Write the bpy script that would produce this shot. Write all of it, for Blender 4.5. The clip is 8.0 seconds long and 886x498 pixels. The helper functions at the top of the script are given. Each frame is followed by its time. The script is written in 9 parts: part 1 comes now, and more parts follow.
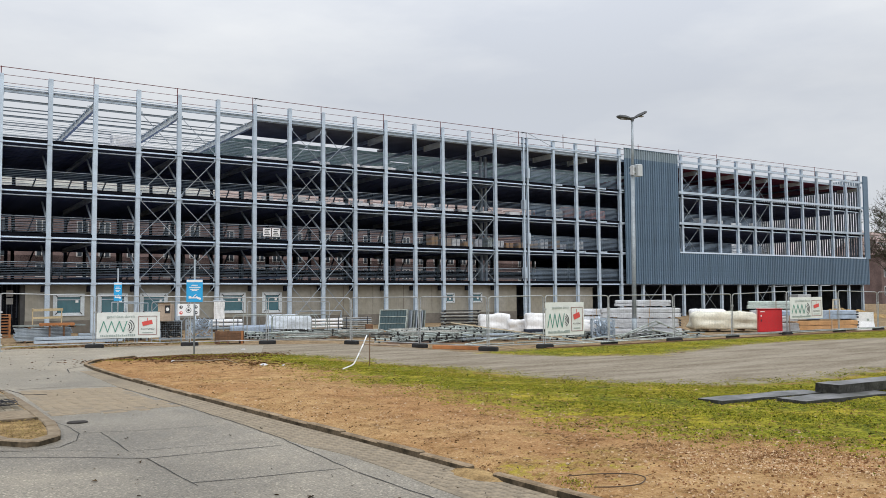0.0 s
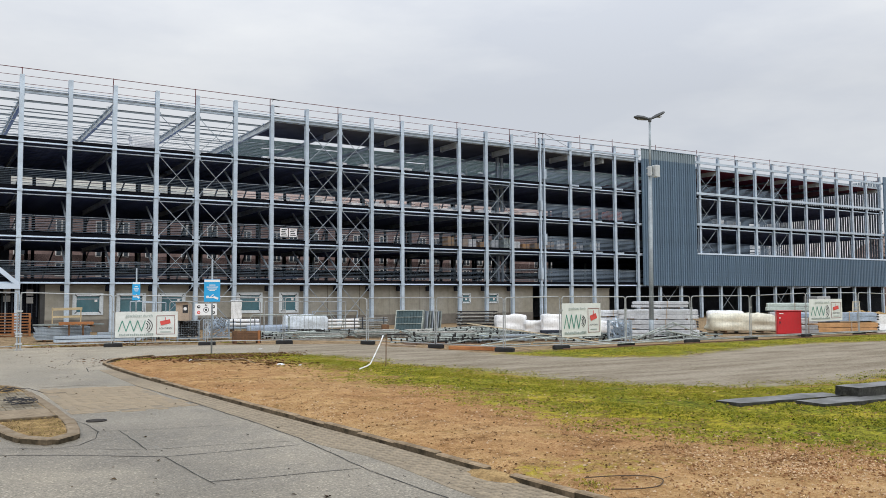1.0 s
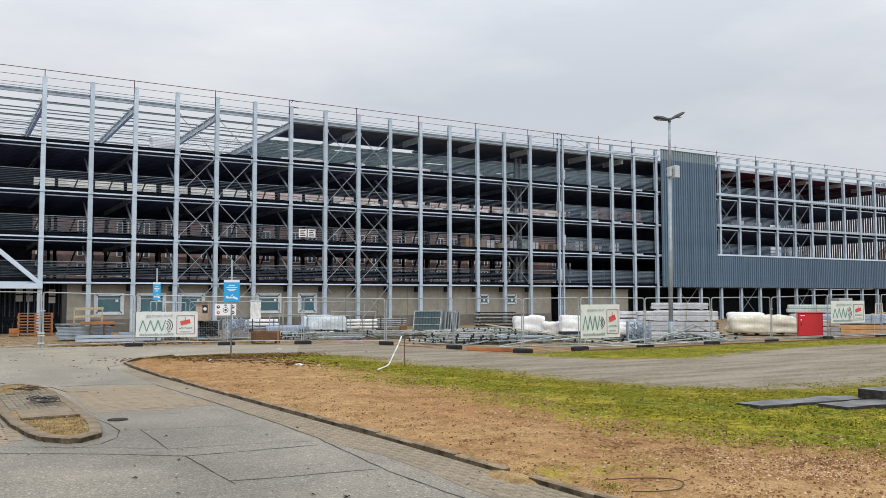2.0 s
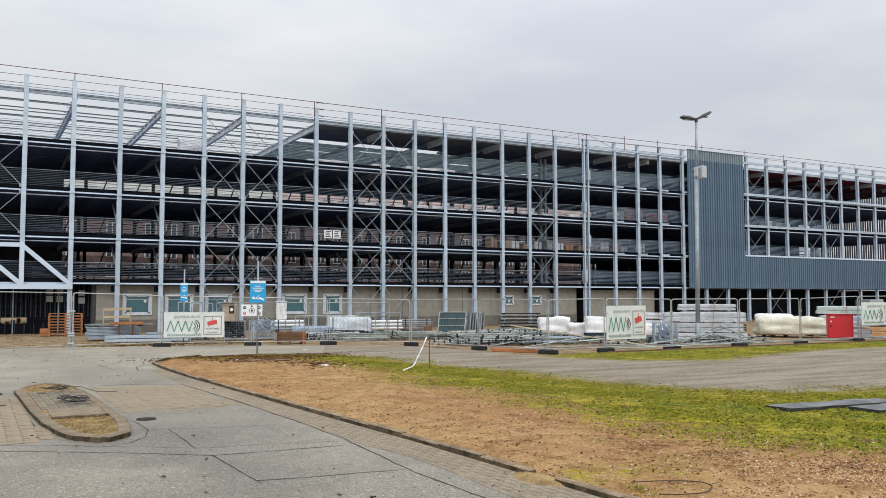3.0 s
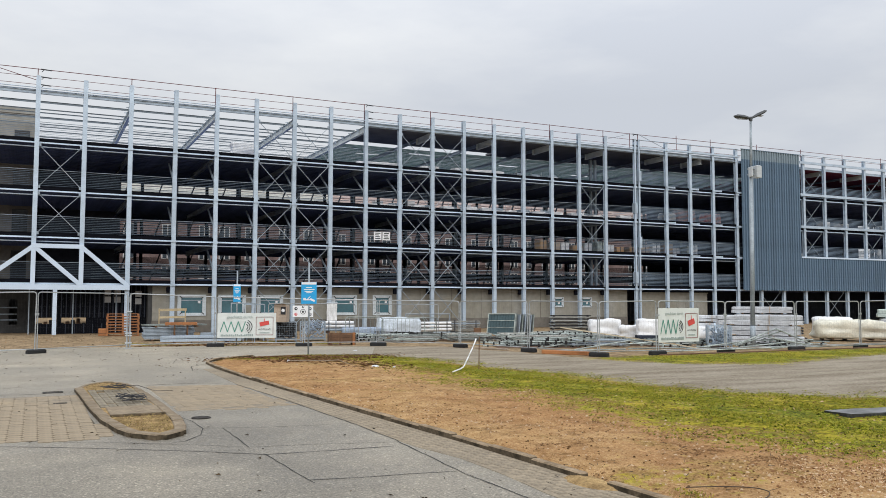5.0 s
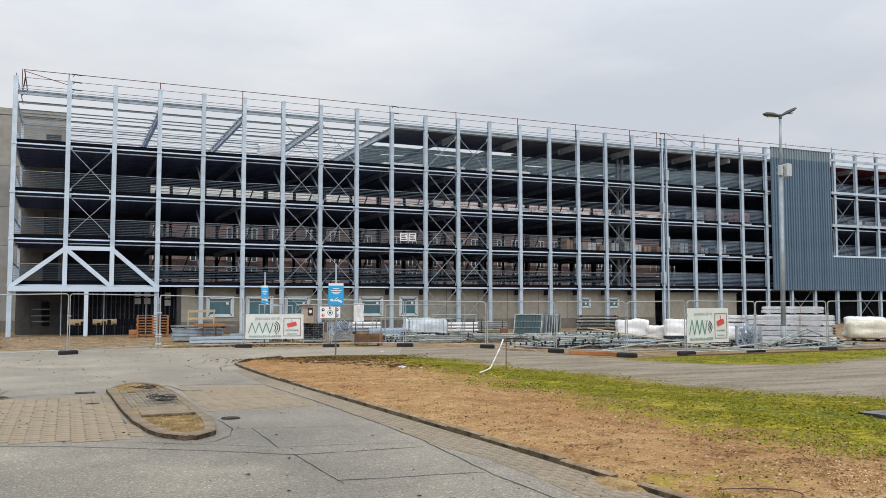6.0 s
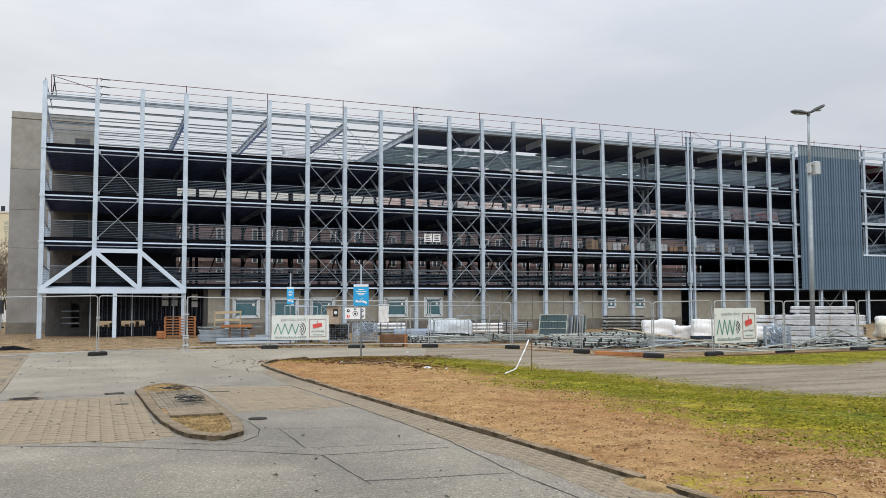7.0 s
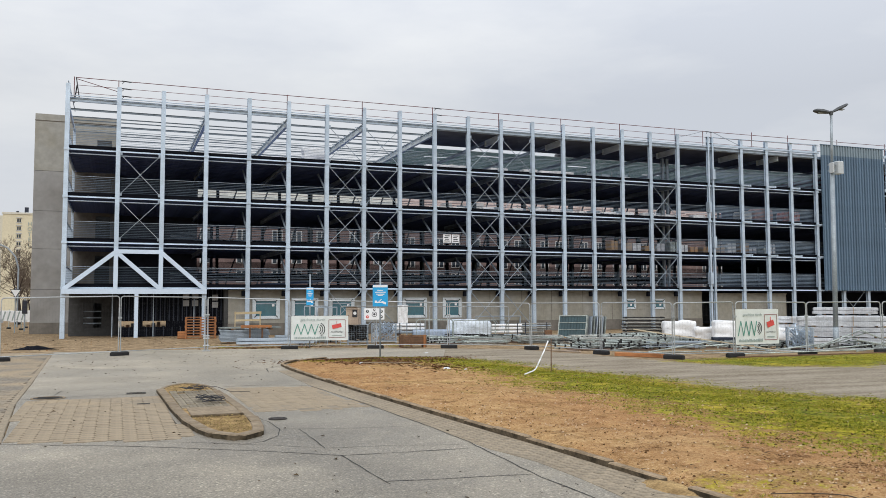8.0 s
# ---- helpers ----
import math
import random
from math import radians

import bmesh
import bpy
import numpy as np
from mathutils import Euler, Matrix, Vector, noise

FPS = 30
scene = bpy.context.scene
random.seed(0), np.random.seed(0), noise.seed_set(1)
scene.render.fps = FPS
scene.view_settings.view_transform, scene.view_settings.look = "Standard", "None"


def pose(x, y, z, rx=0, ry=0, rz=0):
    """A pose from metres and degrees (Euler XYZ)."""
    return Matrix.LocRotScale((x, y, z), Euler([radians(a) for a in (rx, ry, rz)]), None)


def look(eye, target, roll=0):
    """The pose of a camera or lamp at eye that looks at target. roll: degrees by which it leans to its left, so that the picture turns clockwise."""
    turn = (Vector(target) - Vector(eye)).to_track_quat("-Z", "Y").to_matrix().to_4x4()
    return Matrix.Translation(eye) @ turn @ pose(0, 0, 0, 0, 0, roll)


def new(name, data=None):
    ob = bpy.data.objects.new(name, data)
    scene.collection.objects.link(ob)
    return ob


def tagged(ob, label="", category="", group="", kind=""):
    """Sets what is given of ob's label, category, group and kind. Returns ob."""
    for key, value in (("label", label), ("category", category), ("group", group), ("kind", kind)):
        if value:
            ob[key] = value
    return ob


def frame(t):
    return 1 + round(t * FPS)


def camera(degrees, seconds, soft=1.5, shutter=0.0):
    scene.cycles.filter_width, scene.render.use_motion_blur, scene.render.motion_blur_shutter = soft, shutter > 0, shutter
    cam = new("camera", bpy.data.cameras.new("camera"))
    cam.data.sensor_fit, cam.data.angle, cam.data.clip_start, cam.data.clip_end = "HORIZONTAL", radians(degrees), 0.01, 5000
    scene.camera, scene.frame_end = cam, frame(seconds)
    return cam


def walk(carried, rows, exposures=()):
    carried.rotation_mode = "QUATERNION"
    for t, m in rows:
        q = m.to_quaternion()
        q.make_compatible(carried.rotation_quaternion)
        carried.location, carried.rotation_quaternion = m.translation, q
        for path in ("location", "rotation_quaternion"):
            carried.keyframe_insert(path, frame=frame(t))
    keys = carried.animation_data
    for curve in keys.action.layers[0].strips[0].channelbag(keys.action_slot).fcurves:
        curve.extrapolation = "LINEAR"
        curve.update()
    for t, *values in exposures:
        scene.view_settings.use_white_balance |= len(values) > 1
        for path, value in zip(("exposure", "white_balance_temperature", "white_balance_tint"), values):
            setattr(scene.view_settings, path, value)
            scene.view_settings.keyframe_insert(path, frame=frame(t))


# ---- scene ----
# ---------------------------------------------------------------- camera
cam = camera(55.625, 8.0, soft=0.5)
ROWS = [
    (0, 0.000, 0.000, 1.967, -33.202, 3.258, -0.504),
    (0.5, -0.003, 0.006, 1.966, -32.690, 3.283, -0.398),
    (1, -0.006, 0.012, 1.966, -32.103, 3.308, -0.303),
    (1.5, -0.011, 0.016, 1.967, -31.573, 3.334, -0.206),
    (3, -0.023, 0.030, 1.967, -29.192, 3.434, -0.086),
    (3.5, -0.023, 0.033, 1.967, -28.413, 3.456, -0.029),
    (4, -0.025, 0.038, 1.966, -27.574, 3.479, 0.053),
    (4.5, -0.030, 0.044, 1.965, -26.707, 3.519, 0.071),
    (6, -0.051, 0.065, 1.962, -24.097, 3.604, -0.070),
    (6.5, -0.055, 0.075, 1.958, -23.173, 3.639, -0.260),
    (7, -0.063, 0.087, 1.957, -22.452, 3.664, -0.252),
    (7.5, -0.067, 0.094, 1.955, -21.635, 3.698, -0.219),
    (8, -0.069, 0.098, 1.957, -21.168, 3.719, -0.190),
]
walk(cam, [(t, pose(x, y, z, 0, 0, yaw) @ pose(0, 0, 0, 90 + pitch) @ pose(0, 0, 0, 0, 0, roll))
           for t, x, y, z, yaw, pitch, roll in ROWS], exposures=[(0.0, 0.0), (8.0, 0.0)])

# ---------------------------------------------------------------- world and sun
SUN_AZ, SUN_EL = radians(200), radians(38)
world = bpy.data.worlds.new("overcast")
scene.world = world
world.use_nodes = True
wn, wl = world.node_tree.nodes, world.node_tree.links
wn.clear()
w_out = wn.new("ShaderNodeOutputWorld")
w_bg = wn.new("ShaderNodeBackground")
w_sky = wn.new("ShaderNodeTexSky")
w_sky.sky_type, w_sky.sun_disc = "NISHITA", False
w_sky.sun_elevation, w_sky.sun_rotation = SUN_EL, SUN_AZ
w_sky.air_density, w_sky.dust_density = 1.2, 3.0
w_dim = wn.new("ShaderNodeMixRGB")
w_dim.blend_type, w_dim.inputs[0].default_value = "MULTIPLY", 1.0
w_dim.inputs[2].default_value = (0.10, 0.10, 0.10, 1)
w_co = wn.new("ShaderNodeTexCoord")
w_map = wn.new("ShaderNodeMapping")
w_map.inputs["Scale"].default_value = (1.0, 1.0, 3.2)
w_n1 = wn.new("ShaderNodeTexNoise")
w_n1.inputs["Scale"].default_value, w_n1.inputs["Detail"].default_value = 2.2, 6
w_n1.inputs["Roughness"].default_value = 0.55
w_ramp = wn.new("ShaderNodeValToRGB")
w_ramp.color_ramp.elements[0].position, w_ramp.color_ramp.elements[0].color = 0.36, (0.615, 0.648, 0.712, 1)
w_ramp.color_ramp.elements[1].position, w_ramp.color_ramp.elements[1].color = 0.64, (0.785, 0.803, 0.828, 1)
w_mix = wn.new("ShaderNodeMixRGB")
w_mix.inputs[0].default_value = 0.93
wl.new(w_co.outputs["Generated"], w_map.inputs["Vector"])
wl.new(w_map.outputs["Vector"], w_n1.inputs["Vector"])
wl.new(w_n1.outputs["Fac"], w_ramp.inputs["Fac"])
wl.new(w_sky.outputs["Color"], w_dim.inputs[1])
wl.new(w_dim.outputs["Color"], w_mix.inputs[1])
wl.new(w_ramp.outputs["Color"], w_mix.inputs[2])
wl.new(w_mix.outputs["Color"], w_bg.inputs["Color"])
# an overcast sky is brighter overhead than near the horizon
w_sep, w_up = wn.new("ShaderNodeSeparateXYZ"), wn.new("ShaderNodeMapRange")
wl.new(w_co.outputs["Generated"], w_sep.inputs[0])
wl.new(w_sep.outputs["Z"], w_up.inputs["Value"])
w_up.inputs["From Min"].default_value, w_up.inputs["From Max"].default_value = 0.23, 1.0
w_up.inputs["To Min"].default_value, w_up.inputs["To Max"].default_value = 1.0, 2.3
wl.new(w_up.outputs["Result"], w_bg.inputs["Strength"])
wl.new(w_bg.outputs["Background"], w_out.inputs["Surface"])

sun_data = bpy.data.lights.new("sun", "SUN")
sun_data.energy, sun_data.angle, sun_data.color = 1.3, radians(40), (1.0, 0.985, 0.96)
sun = new("sun", sun_data)
sun.matrix_world = look((0, 0, 60), Vector((0, 0, 60)) - Vector((math.sin(SUN_AZ) * math.cos(SUN_EL), math.cos(SUN_AZ) * math.cos(SUN_EL), math.sin(SUN_EL))))

# ---------------------------------------------------------------- materials


def mat(name, color, rough=0.7, metal=0.0, var=0.25, scale=3.0, fine=40.0, bump=0.15, tint=None, per_piece=0.0, spec=0.4):
    """Two scales of variation in colour, fine relief, and a slight change from piece to piece."""
    m = bpy.data.materials.new(name)
    m.use_nodes = True
    n, k = m.node_tree.nodes, m.node_tree.links
    bs = n["Principled BSDF"]
    bs.inputs["Roughness"].default_value, bs.inputs["Metallic"].default_value = rough, metal
    bs.inputs["Specular IOR Level"].default_value = spec
    co = n.new("ShaderNodeTexCoord")
    big, small = n.new("ShaderNodeTexNoise"), n.new("ShaderNodeTexNoise")
    for t, s, d in ((big, scale, 5), (small, fine, 3)):
        t.inputs["Scale"].default_value, t.inputs["Detail"].default_value = s, d
        k.new(co.outputs["Object"], t.inputs["Vector"])
    mix = n.new("ShaderNodeMixRGB")
    other = tint or tuple(c * (1 - var) for c in color)
    mix.inputs[1].default_value, mix.inputs[2].default_value = (*color, 1), (*other, 1)
    ramp = n.new("ShaderNodeValToRGB")
    ramp.color_ramp.elements[0].position, ramp.color_ramp.elements[1].position = 0.38, 0.66
    k.new(big.outputs["Fac"], ramp.inputs["Fac"])
    k.new(ramp.outputs["Color"], mix.inputs[0])
    grain = n.new("ShaderNodeMixRGB")
    grain.blend_type, grain.inputs[0].default_value = "MULTIPLY", 1.0
    gr = n.new("ShaderNodeMapRange")
    gr.inputs["From Min"].default_value, gr.inputs["From Max"].default_value = 0.3, 0.7
    gr.inputs["To Min"].default_value, gr.inputs["To Max"].default_value = 1 - var * 0.6, 1 + var * 0.4
    k.new(small.outputs["Fac"], gr.inputs["Value"])
    k.new(mix.outputs["Color"], grain.inputs[1])
    k.new(gr.outputs["Result"], grain.inputs[2])
    last = grain
    if per_piece:
        info = n.new("ShaderNodeObjectInfo")
        pr = n.new("ShaderNodeMapRange")
        pr.inputs["To Min"].default_value, pr.inputs["To Max"].default_value = 1 - per_piece, 1 + per_piece
        k.new(info.outputs["Random"], pr.inputs["Value"])
        last = n.new("ShaderNodeMixRGB")
        last.blend_type, last.inputs[0].default_value = "MULTIPLY", 1.0
        k.new(grain.outputs["Color"], last.inputs[1])
        k.new(pr.outputs["Result"], last.inputs[2])
    k.new(last.outputs["Color"], bs.inputs["Base Color"])
    if bump:
        b = n.new("ShaderNodeBump")
        b.inputs["Strength"].default_value, b.inputs["Distance"].default_value = bump, 0.02
        k.new(small.outputs["Fac"], b.inputs["Height"])
        k.new(b.outputs["Normal"], bs.inputs["Normal"])
    return m


def glow_free_glass(name, color, rough=0.08):
    """Dark window glass that mirrors the sky."""
    m = mat(name, color, rough, 0.0, var=0.15, scale=0.8, fine=6, bump=0.0, spec=0.8)
    return m


M_GALV = mat("galvanised_steel", (0.49, 0.585, 0.685), 0.50, 0.3, var=0.2, scale=1.2, fine=18, bump=0.03, per_piece=0.08)
M_GALV_DULL = mat("weathered_zinc", (0.36, 0.425, 0.49), 0.6, 0.35, var=0.3, scale=1.5, fine=25, bump=0.05, per_piece=0.12)
M_WHITE_STEEL = mat("pale_painted_steel", (0.575, 0.68, 0.80), 0.45, 0.1, var=0.08, scale=0.8, fine=20, bump=0.02)
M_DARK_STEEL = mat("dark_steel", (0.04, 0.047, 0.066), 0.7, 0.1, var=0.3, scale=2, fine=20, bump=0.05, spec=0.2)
M_DECK = mat("dark_trapezoid_deck", (0.105, 0.135, 0.25), 0.85, 0.0, var=0.35, scale=0.7, fine=10, bump=0.08, spec=0.15)
M_ROOF_DECK = mat("grey_roof_deck", (0.15, 0.155, 0.165), 0.8, 0.0, var=0.3, scale=0.7, fine=10, bump=0.08, spec=0.15)
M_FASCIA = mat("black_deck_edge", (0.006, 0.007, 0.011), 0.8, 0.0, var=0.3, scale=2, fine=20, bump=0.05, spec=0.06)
M_BEAM = mat("bright_beam_zinc", (0.62, 0.67, 0.66), 0.5, 0.1, var=0.2, scale=1.2, fine=18, bump=0.03)
M_PURLIN = mat("grey_purlin_zinc", (0.21, 0.25, 0.28), 0.6, 0.3, var=0.25, scale=1.5, fine=20, bump=0.03, per_piece=0.15)
M_ROOF_PALE = mat("pale_roof_sheet", (0.40, 0.40, 0.36), 0.7, 0.0, var=0.3, scale=0.4, fine=3, bump=0.1)
M_DECK_RED = mat("red_primed_deck", (0.20, 0.024, 0.045), 0.75, 0.0, var=0.3, scale=0.7, fine=10, bump=0.08)
M_CONC = mat("cast_concrete", (0.30, 0.293, 0.262), 0.85, 0.0, var=0.2, scale=0.45, fine=3.5, bump=0.05, tint=(0.26, 0.245, 0.20))
M_TOWER = mat("stained_precast_concrete", (0.293, 0.289, 0.280), 0.85, 0.0, var=0.2, scale=0.35, fine=2.2, bump=0.06, tint=(0.235, 0.228, 0.215))
# concrete with the shade under the gateway and in recesses painted in
M_CONC_SHADE = mat("shaded_concrete", (0.06, 0.06, 0.06), 0.8, 0.0, var=0.3, scale=1.2, fine=5, bump=0.1)
M_CLAD = mat("slate_grey_cladding", (0.112, 0.172, 0.24), 0.42, 0.1, var=0.14, scale=0.5, fine=9, bump=0.02, per_piece=0.10)
# plinth stain colour; recessed tower panels borrow it as painted shade
M_CONC_DAMP_SHADED = mat("damp_and_shaded_concrete", (0.17, 0.155, 0.135), 0.85, 0.0, var=0.25, scale=0.8, fine=4, bump=0.1)

M_CLAD_SKY = mat("cladding_with_sky_glow", (0.21, 0.27, 0.31), 0.45, 0.1, var=0.14, scale=0.5, fine=9, bump=0.02, per_piece=0.08)
M_GUTTER = mat("brown_gutter_paver", (0.30, 0.245, 0.17), 0.85, 0.0, var=0.5, scale=0.8, fine=22, bump=0.25, per_piece=0.09, tint=(0.20, 0.165, 0.118))
M_CLAD_SIDE = mat("grey_slat_paint", (0.24, 0.29, 0.34), 0.5, 0.1, var=0.1, scale=0.5, fine=9, bump=0.0, per_piece=0.1)
M_GALV_YARD = mat("site_worn_zinc", (0.37, 0.42, 0.40), 0.5, 0.2, var=0.5, scale=2.5, fine=18, bump=0.08, per_piece=0.4)
M_WINDOW_FRAME = mat("pale_blue_film", (0.60, 0.66, 0.70), 0.5, 0.0, var=0.15, scale=2, fine=12, bump=0.03)
M_WINDOW_DIM = mat("off_white_paint", (0.42, 0.42, 0.42), 0.6, 0.0, var=0.15, scale=1, fine=10, bump=0.0)
M_RAIL = mat("grey_rail_wire", (0.17, 0.225, 0.29), 0.6, 0.3, var=0.2, scale=1, fine=10, bump=0.0)
M_SCAFF = mat("dark_scaffold_steel", (0.33, 0.33, 0.305), 0.6, 0.3, var=0.45, scale=3, fine=18, bump=0.1, per_piece=0.4)
M_WIRE = mat("fine_fence_wire", (0.10, 0.105, 0.105), 0.6, 0.3, var=0.2, scale=1, fine=10, bump=0.0)
M_FENCE = mat("fence_tube_zinc", (0.43, 0.455, 0.465), 0.5, 0.35, var=0.3, scale=2, fine=20, bump=0.05, per_piece=0.12)
M_CARTON = mat("pale_carton", (0.46, 0.37, 0.29), 0.85, 0.0, var=0.2, scale=2, fine=15, bump=0.05)
M_PINE = mat("fresh_pine", (0.58, 0.46, 0.28), 0.75, 0.0, var=0.25, scale=2, fine=25, bump=0.1, per_piece=0.1)
M_PANEL = mat("blue_green_panel", (0.055, 0.10, 0.115), 0.55, 0.2, var=0.25, scale=1.5, fine=12, bump=0.05)
M_CABLE = mat("rusty_red_cable", (0.15, 0.045, 0.05), 0.8, 0.0, var=0.3, scale=3, fine=20, bump=0.0)
M_RUBBER = mat("black_rubber", (0.022, 0.022, 0.023), 0.85, 0.0, var=0.4, scale=5, fine=40, bump=0.2)
M_GLASS = glow_free_glass("teal_window_glass", (0.06, 0.155, 0.19))
M_GLASS_DARK = glow_free_glass("dark_window_glass", (0.03, 0.04, 0.05), 0.15)
M_WHITE = mat("white_plastic", (0.78, 0.79, 0.80), 0.5, 0.0, var=0.08, scale=2, fine=20, bump=0.02)
M_BRICK = mat("red_brick", (0.17, 0.12, 0.115), 0.9, 0.0, var=0.4, scale=0.5, fine=5, bump=0.1)
M_ROOF = mat("clay_roof", (0.40, 0.31, 0.28), 0.85, 0.0, var=0.35, scale=0.3, fine=4, bump=0.15)
M_CREAM_PALE = mat("pale_render", (0.60, 0.58, 0.50), 0.9, 0.0, var=0.12, scale=0.08, fine=2, bump=0.02)
M_CREAM = mat("cream_render", (0.63, 0.575, 0.42), 0.9, 0.0, var=0.12, scale=0.08, fine=2, bump=0.02)
M_WOOD = mat("raw_pine", (0.42, 0.27, 0.14), 0.75, 0.0, var=0.35, scale=2, fine=30, bump=0.12, per_piece=0.18)
M_WOOD_ORANGE = mat("orange_shuttering_wood", (0.40, 0.165, 0.06), 0.7, 0.0, var=0.3, scale=2, fine=25, bump=0.1, per_piece=0.15)
M_WOOD_DARK = mat("wet_brown_wood", (0.16, 0.085, 0.045), 0.75, 0.0, var=0.35, scale=3, fine=30, bump=0.15, per_piece=0.2)
M_FOIL = mat("white_wrap_foil", (0.80, 0.81, 0.82), 0.38, 0.0, var=0.14, scale=1.4, fine=9, bump=0.5)
M_FOIL_CREAM = mat("cream_wrap_foil", (0.72, 0.70, 0.58), 0.42, 0.0, var=0.2, scale=1.4, fine=9, bump=0.5)
M_FOIL_GREY = mat("grey_clear_wrap", (0.58, 0.60, 0.63), 0.32, 0.0, var=0.25, scale=2.2, fine=12, bump=0.5, per_piece=0.1)
M_FOIL_ICE = mat("blue_white_wrap", (0.66, 0.73, 0.80), 0.35, 0.0, var=0.25, scale=2.0, fine=10, bump=0.5)
M_FOIL_BLUE = mat("blue_grey_wrap", (0.36, 0.44, 0.56), 0.35, 0.0, var=0.25, scale=2.2, fine=12, bump=0.5)
M_WOOD_ORANGE_LIGHT = mat("light_orange_boards", (0.55, 0.31, 0.14), 0.7, 0.0, var=0.25, scale=2, fine=20, bump=0.2)
M_WOOD_PALE = mat("pale_ladder_wood", (0.60, 0.52, 0.38), 0.7, 0.0, var=0.2, scale=2, fine=25, bump=0.05)
M_FOIL_GREEN = mat("pale_green_wrap", (0.50, 0.58, 0.54), 0.35, 0.0, var=0.2, scale=2.2, fine=12, bump=0.4)
M_FOIL_PINK = mat("pale_red_wrap", (0.62, 0.38, 0.36), 0.45, 0.0, var=0.35, scale=2.2, fine=12, bump=0.4)
M_FOIL_RED = mat("red_white_wrap", (0.55, 0.12, 0.11), 0.45, 0.0, var=0.3, scale=3, fine=12, bump=0.3, tint=(0.7, 0.5, 0.48))
M_GREY_HUT = mat("grey_enamel", (0.36, 0.38, 0.40), 0.5, 0.0, var=0.12, scale=1, fine=10, bump=0.02)
M_RED = mat("red_lacquer", (0.55, 0.022, 0.03), 0.4, 0.0, var=0.12, scale=1.5, fine=20, bump=0.02)
M_SIGN_BLUE = mat("sign_blue", (0.02, 0.35, 0.70), 0.4, 0.0, var=0.06, scale=2, fine=20, bump=0.0)
M_BANNER = mat("white_banner_mesh", (0.66, 0.69, 0.665), 0.75, 0.0, var=0.1, scale=2.5, fine=40, bump=0.06)
M_GREEN = mat("banner_green", (0.09, 0.28, 0.22), 0.75, 0.0, var=0.1, scale=3, fine=40, bump=0.0)
M_BLACK = mat("black_print", (0.03, 0.03, 0.035), 0.7, 0.0, var=0.1, scale=3, fine=40, bump=0.0)
M_BANNER_RED = mat("banner_red", (0.62, 0.08, 0.07), 0.75, 0.0, var=0.1, scale=3, fine=40, bump=0.0)
M_FRAME_PRINT = mat("dull_red_print", (0.26, 0.12, 0.11), 0.75, 0.0, var=0.1, scale=3, fine=40, bump=0.0)
M_GREY_PRINT = mat("grey_print", (0.32, 0.38, 0.36), 0.75, 0.0, var=0.1, scale=3, fine=40, bump=0.0)
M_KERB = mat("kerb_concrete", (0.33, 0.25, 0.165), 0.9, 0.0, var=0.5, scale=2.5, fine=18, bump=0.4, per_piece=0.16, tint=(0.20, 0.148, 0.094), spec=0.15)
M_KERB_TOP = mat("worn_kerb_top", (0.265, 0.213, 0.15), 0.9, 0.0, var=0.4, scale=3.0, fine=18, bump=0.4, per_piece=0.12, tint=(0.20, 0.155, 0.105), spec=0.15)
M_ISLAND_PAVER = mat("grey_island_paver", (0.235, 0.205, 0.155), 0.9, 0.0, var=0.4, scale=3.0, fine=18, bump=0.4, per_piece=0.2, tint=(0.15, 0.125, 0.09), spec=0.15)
# kerb colour with moss and the shade of upright sides in it
M_KERB_SHADE = mat("mossy_shaded_kerb", (0.135, 0.104, 0.069), 0.9, 0.0, var=0.6, scale=5.0, fine=18, bump=0.7, per_piece=0.25, tint=(0.045, 0.036, 0.023), spec=0.15)
M_PAVER = mat("tan_paver", (0.33, 0.256, 0.162), 0.8, 0.0, var=0.4, scale=0.55, fine=22, bump=0.3, per_piece=0.05, tint=(0.20, 0.168, 0.125))
M_PAVER_REST = mat("tan_paver_field", (0.33, 0.256, 0.162), 0.8, 0.0, var=0.4, scale=0.55, fine=10, bump=0.3, tint=(0.185, 0.16, 0.125))
M_SOIL = mat("dry_soil", (0.40, 0.275, 0.13), 0.95, 0.0, var=0.6, scale=4, fine=34, bump=0.8, tint=(0.20, 0.13, 0.06), spec=0.1)
M_JOINT_FIELD = mat("sanded_joints", (0.10, 0.078, 0.052), 0.95, 0.0, var=0.3, scale=4, fine=30, bump=0.2)
M_JOINT = mat("dark_joint", (0.12, 0.10, 0.078), 0.95, 0.0, var=0.3, scale=4, fine=30, bump=0.2)
M_TAR = mat("tar_seam", (0.04, 0.038, 0.036), 0.8, 0.0, var=0.3, scale=4, fine=30, bump=0.2)
M_STONE_DARK = mat("wet_dark_stone", (0.02, 0.02, 0.018), 0.55, 0.0, var=0.7, scale=6.0, fine=24, bump=0.4, spec=0.3, tint=(0.055, 0.056, 0.05))
# paler stone with the wet top's reflected sky painted in
M_SLAB_TOP = mat("slab_top_sky_sheen", (0.20, 0.20, 0.205), 0.45, 0.0, var=0.5, scale=2.6, fine=16, bump=0.3, tint=(0.075, 0.078, 0.07))
M_CABLE_BROWN = mat("faded_brown_cable", (0.085, 0.055, 0.035), 0.8, 0.0, var=0.3, scale=8, fine=40, bump=0.0)
M_BARK = mat("bark", (0.055, 0.042, 0.034), 0.9, 0.0, var=0.35, scale=3, fine=20, bump=0.3)
M_IVY = mat("ivy_leaves", (0.05, 0.07, 0.028), 0.7, 0.0, var=0.4, scale=0.6, fine=6, bump=0.0)
M_TWIG_PALE = mat("twig_grey_brown", (0.15, 0.115, 0.085), 0.9, 0.0, var=0.3, scale=1, fine=8, bump=0.0)
